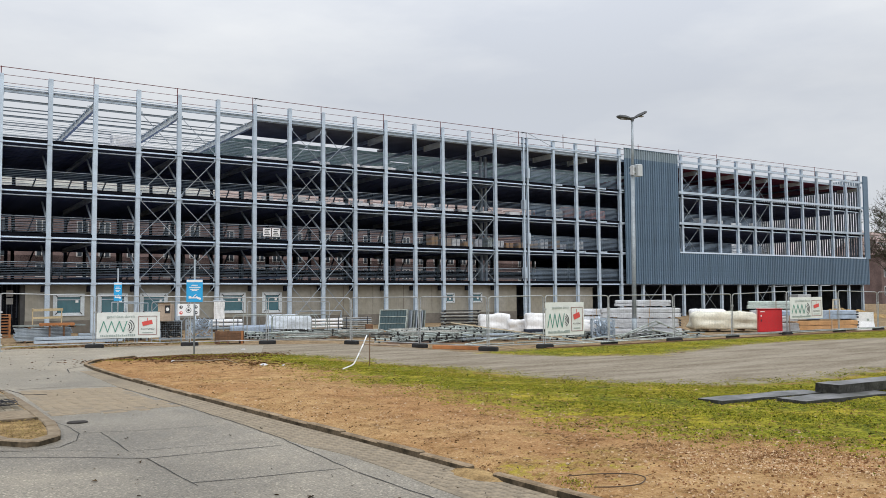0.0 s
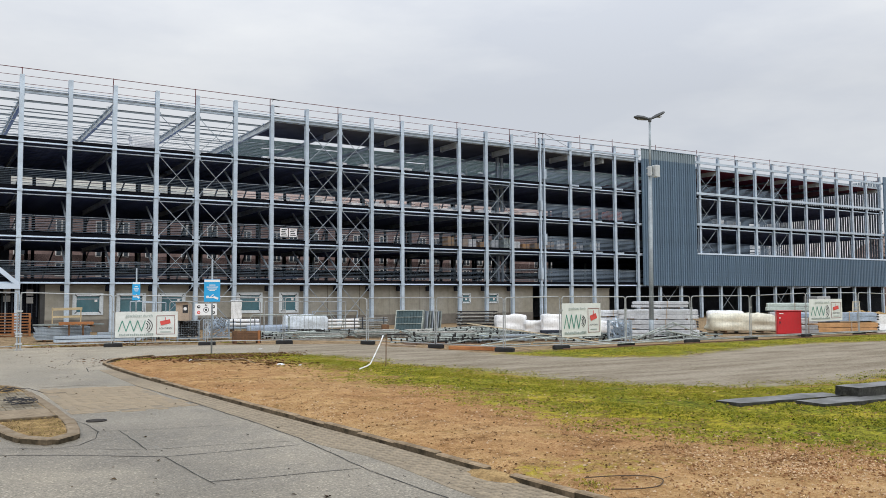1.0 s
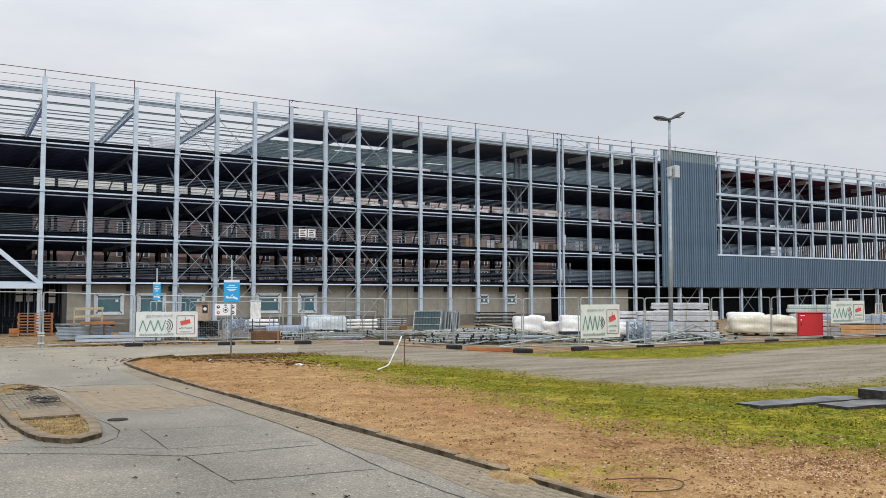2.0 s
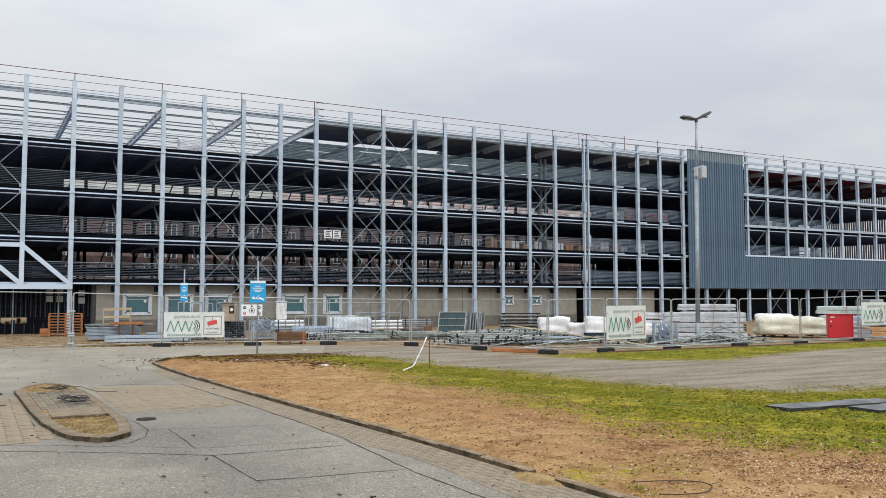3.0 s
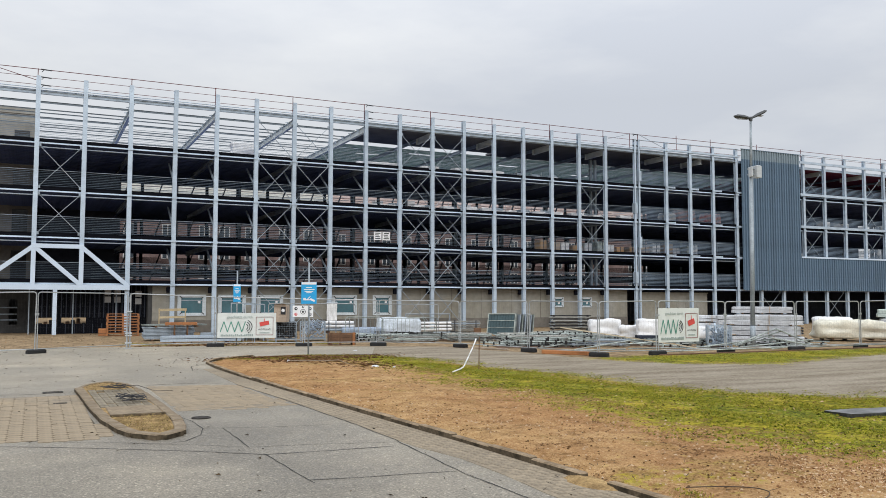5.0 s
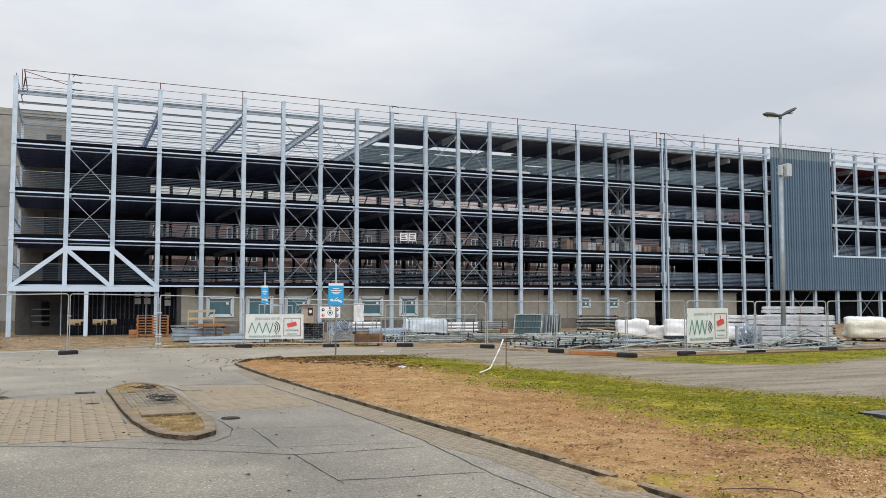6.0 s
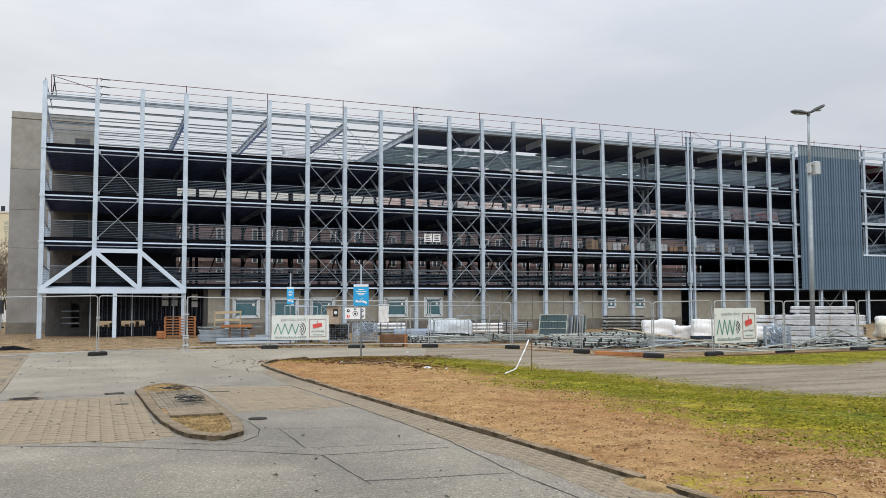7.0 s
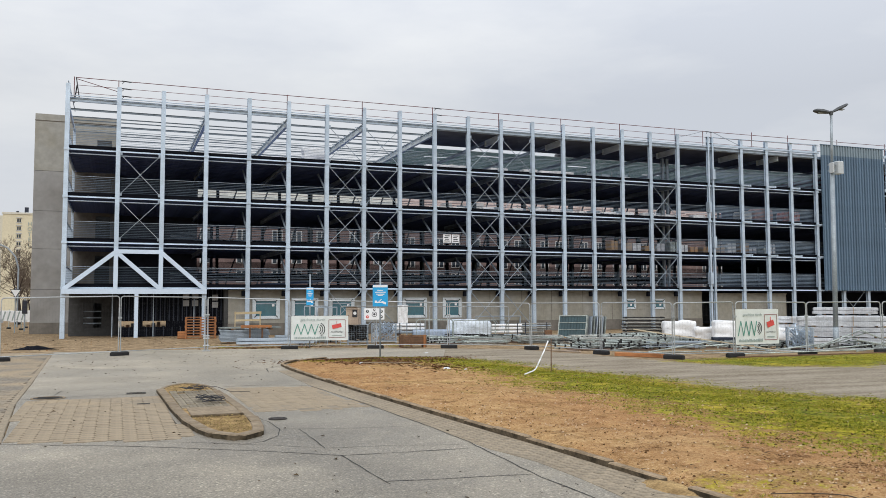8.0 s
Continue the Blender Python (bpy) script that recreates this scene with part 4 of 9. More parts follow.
# cable ends with turnbuckles and eyes
for x in (-0.15, 19.9, 42.7):
    for z in (15.38, 14.93, 14.47):
        part("turnbuckle", Geo().bar((x + 0.05, FRONT + 0.05, z), (x + 0.62, FRONT + 0.05, z - 0.03), 0.055).bar((x + 0.1, FRONT + 0.05, z - 0.16), (x + 0.22, FRONT + 0.05, z - 0.02), 0.03), M_BLACK, garage, "dark cable turnbuckle")
part("guard_post", Geo().bar((-2.42, FRONT + 0.1, 14.2), (-2.6, FRONT + 0.1, 15.4), 0.06).bar((-2.7, FRONT + 0.3, 13.9), (-2.55, FRONT + 0.1, 14.9), 0.05), M_BLACK, garage, "braced dark corner post")

# horizontal rails between the right-hand columns
for z in (8.45, 11.35, 5.80):
    for x in MID_COLS[2:]:
        part("facade_bracket", Geo().bar((x - 0.12, FRONT - 0.17, z - 0.1), (x + 0.75, FRONT - 0.17, z - 0.1), 0.06, 0.13).box(x + 0.62, FRONT - 0.24, z - 0.17, x + 0.78, FRONT - 0.1, z - 0.02), M_GALV, garage, "short zinc bracket on the column")
for z in (8.63, 11.52, 14.42):
    part("facade_rail", Geo().bar((61.2, FRONT - 0.18, z), (END_X, FRONT - 0.18, z + 0.05), 0.1, 0.22), M_GALV, garage)
part("facade_rail", Geo().bar((43.3, FRONT - 0.16, 14.28), (54.0, FRONT - 0.16, 14.36), 0.06, 0.14), M_GALV, garage)
part("facade_rail", Geo().tube((43.3, FRONT - 0.16, 14.9), (53.9, FRONT - 0.16, 15.0), 0.03, 6), M_GALV, garage)
part("facade_rail", Geo().tube((61.2, FRONT - 0.16, 15.12), (91.4, FRONT - 0.16, 15.16), 0.03, 6), M_GALV, garage)
part("window_sill_rail", Geo().box(61.0, FRONT - 0.42, 5.82, 91.6, FRONT - 0.1, 5.96), M_WHITE_STEEL, garage)
part("coupling_sleeves", Geo().box(42.75, FRONT - 0.2, 3.4, 43.0, FRONT + 0.2, 4.3).box(43.15, FRONT - 0.2, 6.2, 43.4, FRONT + 0.2, 7.1).box(42.75, FRONT - 0.2, 9.0, 43.0, FRONT + 0.2, 9.8).box(43.15, FRONT - 0.2, 11.6, 43.4, FRONT + 0.2, 12.4), M_GALV, garage)
for dx in (0.0, 0.45):
    part("inner_column", Geo().ibeam((40.8 + dx, 56.5, 0), (40.8 + dx, 56.5, 13.6), 0.2, 0.2, up=(0, 1, 0)), M_GALV_DULL, garage)

# slate-grey ribbed cladding
CLAD_Y = FRONT - 0.40


def slat_mesh(z0, z1):
    p = [(-0.14, 0.09), (-0.085, 0.09), (-0.06, 0.0), (0.06, 0.0), (0.085, 0.09), (0.15, 0.09), (0.15, 0.11), (-0.14, 0.11)]
    n = len(p)
    return Geo().add([(x, y, z) for z in (z0, z1) for x, y in p], [tuple(range(n - 1, -1, -1)), tuple(range(n, 2 * n))] + [(i, (i + 1) % n, n + (i + 1) % n, n + i) for i in range(n)]).mesh("cladding_rib", M_CLAD)


tall, low = slat_mesh(2.92, 14.15), slat_mesh(2.92, 5.82)
# crest colour holds the daylight that comes through the perforated top
crest = slat_mesh(14.15, 15.0)
crest.materials[0] = M_CLAD_SKY
x = 54.2
while x < END_X:
    part("cladding_rib", tall if x < 60.95 else low, M_CLAD, garage, at=pose(x, CLAD_Y, 0))
    if x < 60.95:
        part("cladding_rib", crest, M_CLAD_SKY, garage, "upper cladding rib, paler for sky seen through its perforations", at=pose(x, CLAD_Y, 0))
    x += 0.29
part("cladding_cap", Geo().box(54.0, CLAD_Y - 0.02, 15.0, 61.1, CLAD_Y + 0.1, 15.05), M_CLAD, garage)
part("corner_post", Geo().box(91.6, CLAD_Y - 0.03, 5.82, 92.5, CLAD_Y + 0.1, 15.2), M_CLAD, garage, "slate-grey corner panel")
side_slat = Geo().box(-0.03, -0.10, 3.0, 0.03, 0.10, 15.0).mesh("side_slat", M_CLAD_SIDE)
for k in range(54):
    part("side_slat", side_slat, M_CLAD_SIDE, garage, "upright grey slat of the end wall", at=pose(END_X, FRONT + 0.3 + 0.3 * k, 0)) if k else None

# ground-floor concrete walls with window openings
WALL_Y, WALL_T = 54.2, 0.25
OPENINGS = [(8.0, 9.55, 1.12, 2.26), (10.48, 12.05, 1.12, 2.26), (12.95, 14.48, 1.12, 2.26), (18.01, 19.59, 1.1, 2.28), (20.93, 22.15, 1.08, 2.28), (35.64, 36.42, 1.58, 2.2), (38.15, 39.05, 1.57, 2.2)]


def wall_with_openings(x0, x1, z1, openings):
    g, x = Geo(), x0
    for a, b, c, d in openings:
        g.box(x, WALL_Y, 0, a, WALL_Y + WALL_T, z1)
        g.box(a, WALL_Y, 0, b, WALL_Y + WALL_T, c).box(a, WALL_Y, d, b, WALL_Y + WALL_T, z1)
        x = b
    return g.box(x, WALL_Y, 0, x1, WALL_Y + WALL_T, z1)


wall_front = solid("wall_front", wall_with_openings(6.42, 42.6, 2.86, OPENINGS), M_CONC, "bare cast concrete ground-floor wall with window openings", "wall", kind="structure")
part("plinth", Geo().box(6.40, WALL_Y - 0.03, 0, 42.6, WALL_Y, 0.75), M_CONC_DAMP_SHADED, wall_front, "darker damp concrete plinth")
for x in (24.4, 26.9, 29.3, 31.9, 34.4, 40.2):
    part("joint", Geo().box(x, WALL_Y - 0.008, 0.75, x + 0.03, WALL_Y - 0.001, 2.86), M_JOINT, wall_front)
wall_mid = solid("wall_middle", Geo().box(43.85, WALL_Y, 0, 51.0, WALL_Y + WALL_T, 2.62), M_CONC, "bare concrete wall section below the deck", "wall", kind="structure")
part("coping", Geo().box(43.8, WALL_Y - 0.03, 2.62, 51.05, WALL_Y + WALL_T + 0.03, 2.7), M_CONC, wall_mid)
wall_left = solid("wall_return", Geo().box(6.17, WALL_Y, 0, 6.42, 64, 2.86), M_CONC_SHADE, "dark concrete return wall", "wall", kind="structure")
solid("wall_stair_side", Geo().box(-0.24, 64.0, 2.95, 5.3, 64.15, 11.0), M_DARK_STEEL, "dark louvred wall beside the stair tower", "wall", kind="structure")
# added to shut out the bright background past the building's end
solid("wall_end", Geo().box(92.25, 53.9, 0, 92.35, 66.2, 2.9), M_DARK_STEEL, "dark sheet added to close off the bright end under the cladding", "wall", kind="structure")
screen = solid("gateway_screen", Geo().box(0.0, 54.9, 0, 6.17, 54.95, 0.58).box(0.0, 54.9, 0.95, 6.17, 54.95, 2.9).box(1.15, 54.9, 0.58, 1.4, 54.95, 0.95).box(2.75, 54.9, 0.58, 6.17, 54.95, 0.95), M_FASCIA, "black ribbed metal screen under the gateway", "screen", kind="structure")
for k in range(24):
    part("rib", Geo().box(0.05 + 0.26 * k, 54.84, 0.95, 0.11 + 0.26 * k, 54.898, 2.9), M_DARK_STEEL, screen)
for k in range(12):
    part("rib", Geo().box(0.1 + 0.5 * k, 54.84, 0.0, 0.15 + 0.5 * k, 54.898, 0.58), M_DARK_STEEL, screen)
for k in range(9):
    part("stacked_board", Geo().box(0.15 + 0.3 * k, 55.6, 0.0, 0.36 + 0.3 * k, 55.7, 0.62 + 0.09 * (k % 4)), M_WOOD_DARK if k % 2 else M_CONC_SHADE, screen, "dark board leaning behind the screen")
for xa in (-0.35, 2.0, 4.4):
    part("post", Geo().bar((xa, 54.7, 0), (xa, 54.7, 2.9), 0.06), M_GALV_DULL, screen, "thin grey post")
for k, (xa, za) in enumerate(((3.75, 1.85), (4.3, 1.85), (4.85, 1.85), (5.5, 1.75), (3.75, 2.3), (4.3, 2.3), (5.5, 2.2))):
    part("pale_pane", Geo().box(xa, 54.8, za, xa + 0.36, 54.84, za + 0.36), M_WINDOW_DIM, screen, "pale frame on the screen")
# same concrete, coloured dark for the shade under the gateway
inner = solid("wall_gateway", Geo().box(-2.9, 57.5, 0, -2.05, 57.7, 2.9).box(-1.0, 57.5, 0, 0.0, 57.7, 2.9).box(-2.05, 57.5, 2.05, -1.0, 57.7, 2.9).box(-2.05, 57.5, 0, -1.0, 57.7, 0.5), M_CONC_SHADE, "dark concrete wall with an opening under the gateway", "wall", kind="structure")
for z in (0.75, 1.1, 1.5):
    part("rail", Geo().box(-2.05, 57.8, z, -1.0, 57.84, z + 0.07), M_GALV_DULL, inner)
# added backing that keeps the bays' interior dark
solid("wall_ramp", Geo().box(58.0, BACK + 0.6, 3.0, 90.5, BACK + 0.75, 13.6), M_DECK, "dark blue-grey sheet added behind the clad bays to block the sky", "wall", kind="structure")
# added dark backing so the space under the decks stays dark
ground_back = solid("wall_rear", Geo().box(6.4, 66.0, 0, 92, 66.2, 2.95), M_DARK_STEEL, "dark sheet added behind the ground storey under the decks", "wall", kind="structure")

for n, (a, b, c, d) in enumerate(OPENINGS):
    win = thing("window_%d" % (n + 1), "teal-glazed window in a pale frame in the concrete wall", "window", kind="structure")
    fw = 0.09 if b - a > 1 else 0.07
    y0, y1 = WALL_Y - 0.06, WALL_Y + 0.06
    iw, ih = (0.13, 0.09) if b - a > 1 else (0.08, 0.06)
    fr = part("window_frame", Geo().box(a - fw, y0, c - fw, b + fw, y1, c + ih).box(a - fw, y0, d - ih, b + fw, y1, d + fw).box(a - fw, y0, c + ih, a + iw, y1, d - ih).box(b - iw, y0, c + ih, b + fw, y1, d - ih), M_WINDOW_FRAME, win, "broad pale window frame")
    for xx, zz, sx, sz in ((a + iw, c + ih, -1, -1), (b - iw, c + ih, 1, -1), (a + iw, d - ih, -1, 1), (b - iw, d - ih, 1, 1)):
        part("fixing_clip", Geo().bar((xx - 0.05 * sx, y0 - 0.01, zz - 0.05 * sz), (xx + 0.09 * sx, y0 - 0.01, zz + 0.09 * sz), 0.012, 0.05), M_BLACK, fr)
    part("pane", Geo().box(a + 0.02, WALL_Y + 0.03, c + 0.02, b - 0.02, WALL_Y + 0.05, d - 0.02), M_GLASS, win, "teal glass pane")
    part("sash_bar", Geo().box(a + 0.02, WALL_Y + 0.0, d - 0.3, b - 0.02, WALL_Y + 0.028, d - 0.24), M_GALV_DULL, win)
    part("sticker", Geo().box(b - 0.4, WALL_Y + 0.02, d - 0.45, b - 0.24, WALL_Y + 0.029, d - 0.31), M_WHITE, win, "white paper sticker")
for n, (a, b, c, d) in enumerate(OPENINGS):
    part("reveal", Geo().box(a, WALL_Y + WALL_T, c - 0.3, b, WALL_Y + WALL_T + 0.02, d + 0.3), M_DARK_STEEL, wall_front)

# stair tower of precast panels behind the gateway end
tower = thing("stair_tower", "raw grey precast concrete stair tower with horizontal panel joints", "building", kind="structure")
TX0, TX1, TY = -5.55, -0.25, 63.0
body = Geo()
doors_z = [z + 0.25 for z in DECK_Z]
part("panel", Geo().slab(TX0, TY, 0, TX0 + 2.4, BACK + 2, 2.98, 0.015), M_TOWER, tower)
zs = [2.98, 5.75, 8.35, 11.1, 15.05]
for z0, z1 in zip(zs, zs[1:]):
    part("panel", Geo().slab(TX0, TY, z0 + 0.02, TX0 + 2.4, BACK + 2, z1, 0.015), M_CONC if z0 > 11 else M_TOWER, tower)
# recessed panels carry interior shade in a darker concrete colour
for z0, z1 in zip([0] + zs, zs):
    dz = min(z1, z0 + 2.35)
    part("panel", Geo().box(TX0 + 2.41, TY, z0 + 0.02, -1.6, TY + 0.25, z1).box(-0.65, TY, z0 + 0.02, TX1, TY + 0.25, z1).box(-1.6, TY, dz, -0.65, TY + 0.25, z1), M_CONC if z0 > 11 else M_CONC_DAMP_SHADED if z0 else M_CONC_SHADE, tower)
part("rear_panel", Geo().box(TX0 + 2.41, BACK + 1.6, 0, TX1, BACK + 2, 15.05).box(TX1 - 0.25, TY + 0.26, 0, TX1, BACK + 1.6, 15.05), M_CONC_SHADE, tower)
part("plinth", Geo().box(TX0 - 0.02, TY - 0.03, 0, TX0 + 2.42, TY, 0.75), M_CONC_DAMP_SHADED, tower, "damp dark base")
part("coping", Geo().box(TX0 - 0.02, TY - 0.02, 14.55, TX1, TY - 0.002, 14.6), M_JOINT, tower)
# ---------------------------------------------------------------- site fence
FENCE = [(-7.6, 31.6), (-3.85, 32.8), (0.05, 34.85), (3.45, 36.7), (6.95, 36.75), (10.5, 35.6), (13.6, 34.7), (16.33, 32.1), (17.27, 28.1), (18.13, 24.75), (20.69, 24.63), (24.15, 24.75), (27.8, 24.6), (31.8, 24.75), (36.0, 24.85), (40.2, 24.8), (43.7, 24.75), (47.2, 24.7)]


FENCE_TOP = [2.18, 2.2, 2.28, 2.25, 2.14, 2.06, 2.0, 1.96, 1.97, 1.95, 1.98, 1.96, 1.97, 1.98, 2.08, 2.1, 2.02, 2.0]


def fence_panel(a, b, lean=0.0, ha=2.0, hb=2.0):
    """A mobile mesh fence panel: tube frame with rounded upper corners, fine upright and level wires; ha and hb are its heights at the ends."""
    length = math.hypot(b[0] - a[0], b[1] - a[1]) - 0.06
    ang = math.degrees(math.atan2(b[1] - a[1], b[0] - a[0]))
    p = thing("site_fence_panel", "galvanised mobile mesh fence panel of the building site", "fence", at=pose(a[0], a[1], 0.0, lean, 0, ang), group="site fence panels")
    o = 0.03
    frame_pts = [(o, 0, 0.06), (o, 0, ha - 0.09), (o + 0.03, 0, ha - 0.03), (o + 0.1, 0, ha), (length - 0.1, 0, hb), (length - 0.03, 0, hb - 0.03), (length, 0, hb - 0.09), (length, 0, 0.06)]
    part("frame", Geo().path(frame_pts, 0.021, 8).tube((o, 0, 0.17), (length, 0, 0.17), 0.016, 8), M_FENCE, p)
    g = Geo()
    n = int(length / 0.11)
    for i in range(1, n):
        x = o + (length - o) * i / n
        g.bar((x, 0, 0.17), (x, 0, ha + (hb - ha) * i / n - 0.02), 0.0011)
    for k in range(1, 8):
        g.bar((o, 0.004, 0.17 + (ha - 0.19) * k / 8), (length, 0.004, 0.17 + (hb - 0.19) * k / 8), 0.0012)
    part("wire_mesh", g, M_WIRE, p, "fine wire mesh")
    return p


foot_geo = Geo().slab(-0.36, -0.12, 0.0, 0.36, 0.12, 0.15, 0.035)
for s in (-0.27, -0.09, 0.09, 0.27):
    foot_geo.box(s - 0.03, -0.125, 0.03, s + 0.03, 0.125, 0.11)
foot_me = foot_geo.mesh("ballast_block", M_RUBBER)
clamp_me = Geo().box(-0.06, -0.035, -0.04, 0.06, 0.035, 0.04).tube((0.0, -0.06, 0), (0.0, 0.06, 0), 0.012, 6).mesh("clamp", M_FENCE)
for n, (a, b) in enumerate(zip(FENCE, FENCE[1:])):
    panel = fence_panel(a, b, lean=(0.0, 0.8, -0.5)[n % 3], ha=FENCE_TOP[n], hb=FENCE_TOP[n + 1])
    part("clamp", clamp_me, M_FENCE, panel, at=pose(0, 0, 1.45))
for n, (x, y) in enumerate(FENCE):
    if n == 3:
        continue
    ang = math.degrees(math.atan2(FENCE[min(n + 1, len(FENCE) - 1)][1] - FENCE[max(n - 1, 0)][1], FENCE[min(n + 1, len(FENCE) - 1)][0] - FENCE[max(n - 1, 0)][0]))
    tagged(part("ballast_block", foot_me, M_RUBBER, at=pose(x, y, 0.0, 0, 0, ang + rnd.uniform(-12, 12))), "black recycled rubber ballast block under the fence", "ballast block", "fence ballast blocks")

for a, b, ha, hb in (((9.6, 38.4), (13.85, 38.25), 1.85, 1.83), ((13.95, 38.25), (18.25, 38.2), 1.83, 1.79)):
    tagged(fence_panel(a, b, 1.2, ha, hb), "spare mesh fence panel set up among the yard stacks")

twin = thing("fence_post", "pair of galvanised tubes clamped together where fence panels meet", "fence post", at=pose(3.43, 36.62, 0))
for dx in (-0.07, 0.07):
    part("tube", Geo().tube((dx, 0, 0), (dx * 0.9, 0.01, 2.26), 0.021, 8), M_FENCE, twin)
for z in (0.22, 0.52, 0.62, 1.5):
    part("clamp", Geo().slab(-0.13, -0.04, z, 0.13, 0.04, z + 0.05, 0.01), M_EQUIPMENT, twin, "pale clamp")
part("foot_plate", Geo().slab(-0.16, -0.1, 0, 0.16, 0.1, 0.03, 0.008), M_FENCE, twin)

# long boards and a pale pipe lying at the foot of the fence beside the far lawn
for n, (xa, xb, yb) in enumerate(((20.6, 27.6, 24.42), (27.7, 35.6, 24.48), (35.8, 44.5, 24.55))):
    tagged(part("base_board", Geo().slab(xa, yb - 0.05, 0.0, xb, yb + 0.03, 0.035, 0.008), M_WOOD_DARK), "dark wet board lying along the foot of the fence", "board", "boards along the fence")
    tagged(part("base_pipe", Geo().tube((xa + 0.3, yb + 0.12, 0.12), (xb - 0.4, yb + 0.12, 0.14), 0.022, 8), M_GALV_YARD), "pale steel pipe lying along the foot of the fence", "pipe", "pipes along the fence")

# ---------------------------------------------------------------- street lamp with two heads
lamp = thing("street_lamp", "tall grey twin-head street lamp with a white box on its pole", "street lamp", at=pose(28.22, 27.3, 0))
part("pole", Geo().tube((0, 0, 0), (0.10, 0, 7.6), 0.105, 14, 0.09, caps=True).tube((0.10, 0, 7.6), (0.15, 0, 10.12), 0.06, 12, 0.05), M_POLE, lamp, smooth=True)
part("base_sleeve", Geo().tube((0, 0, 0), (0, 0, 0.9), 0.118, 14), M_POLE, lamp, smooth=True)
for sx, rz, rise in ((-1, 8, 0.14), (1, 16, 0.5)):
    head = Geo()
    prof = [(0.0, 0.05, 0.045), (0.14, 0.14, 0.07), (0.34, 0.19, 0.1), (0.62, 0.18, 0.085), (0.74, 0.08, 0.035)]
    rings = []
    for d, hw, hh in prof:
        z = rise * d
        rings.append([(d, -hw, z), (d, -hw * 0.6, z + hh), (d, hw * 0.6, z + hh), (d, hw, z), (d, hw * 0.7, z - hh * 0.6), (d, -hw * 0.7, z - hh * 0.6)])
    v = [q for r in rings for q in r]
    f = [(6 * j + i, 6 * j + (i + 1) % 6, 6 * j + 6 + (i + 1) % 6, 6 * j + 6 + i) for j in range(len(rings) - 1) for i in range(6)] + [tuple(range(5, -1, -1)), tuple(range(24, 30))]
    head.add(v, f)
    h = part("lamp_head", head, M_LAMP, lamp, "dark grey lamp head", at=pose(0.15, 0, 10.08, 0, 0, (180 if sx < 0 else 0) - 33 + rz))
    part("diffuser", Geo().box(0.22, -0.1, rise * 0.4 - 0.07, 0.56, 0.1, rise * 0.4 - 0.035), M_GREY_HUT, h, "pale lamp glass")
part("collar", Geo().tube((0.15, 0, 9.98), (0.15, 0, 10.16), 0.075, 10), M_LAMP, lamp)
part("equipment_box", Geo().slab(0.17, -0.3, 7.42, 0.46, 0.02, 7.96, 0.03), M_EQUIPMENT, lamp, "off-white equipment box")
part("equipment_box", Geo().slab(-0.05, -0.2, 7.46, 0.04, 0.02, 7.90, 0.02), M_EQUIPMENT, lamp, "narrow off-white cable box")
for z in (7.55, 7.8):
    part("bracket", Geo().box(-0.03, -0.13, z, 0.3, 0.11, z + 0.05), M_POLE, lamp)

# ---------------------------------------------------------------- blue traffic signs


def blue_sign(x, y, w, z0, z1, top, name_label):
    s = thing("road_sign", name_label, "sign", at=pose(x, y, 0, 0, 0, -16))
    part("post", Geo().tube((0, 0, 0), (0, 0, top), 0.033, 10), M_POLE, s, "grey steel post", smooth=True)
    plate = part("plate", Geo().slab(-w / 2, -0.065, z0, w / 2, -0.04, z1, 0.008), M_SIGN_BLUE, s, "blue sign plate")
    h = z1 - z0
    y0, y1 = -0.070, -0.0665
    part("header_band", Geo().box(-w / 2 + 0.01, y0, z1 - 0.115 * h, w / 2 - 0.01, y1, z1 - 0.01), M_WHITE, plate)
    for a, b, c in ((-0.14, 0.14, 0.73), (-0.24, 0.26, 0.64), (-0.2, 0.2, 0.55), (-0.12, 0.12, 0.49)):
        part("text_bar", Geo().box(a * w * 1.4, y0, z0 + c * h, b * w * 1.4, y1, z0 + (c + 0.035) * h), M_WHITE, plate)
    # tow-truck pictogram: cab, bed, crane arm and lifted car
    q = Geo().box(-0.36 * w, y0, z0 + 0.16 * h, -0.2 * w, y1, z0 + 0.27 * h).box(-0.2 * w, y0, z0 + 0.16 * h, 0.08 * w, y1, z0 + 0.21 * h)
    q.bar((-0.12 * w, (y0 + y1) / 2, z0 + 0.2 * h), (0.1 * w, (y0 + y1) / 2, z0 + 0.34 * h), 0.004, 0.03 * h).bar((0.08 * w, (y0 + y1) / 2, z0 + 0.22 * h), (0.38 * w, (y0 + y1) / 2, z0 + 0.13 * h), 0.004, 0.09 * h)
    part("pictogram", q, M_WHITE, plate, "white tow-truck pictogram")
    return s


blue_sign(9.04, 30.1, 0.56, 1.86, 2.66, 3.38, "blue notice sign with a white tow-truck symbol on a grey post")
blue_sign(8.02, 37.6, 0.32, 1.92, 2.70, 3.3, "narrow blue notice sign on a grey post behind the fence")

# ---------------------------------------------------------------- fence banners


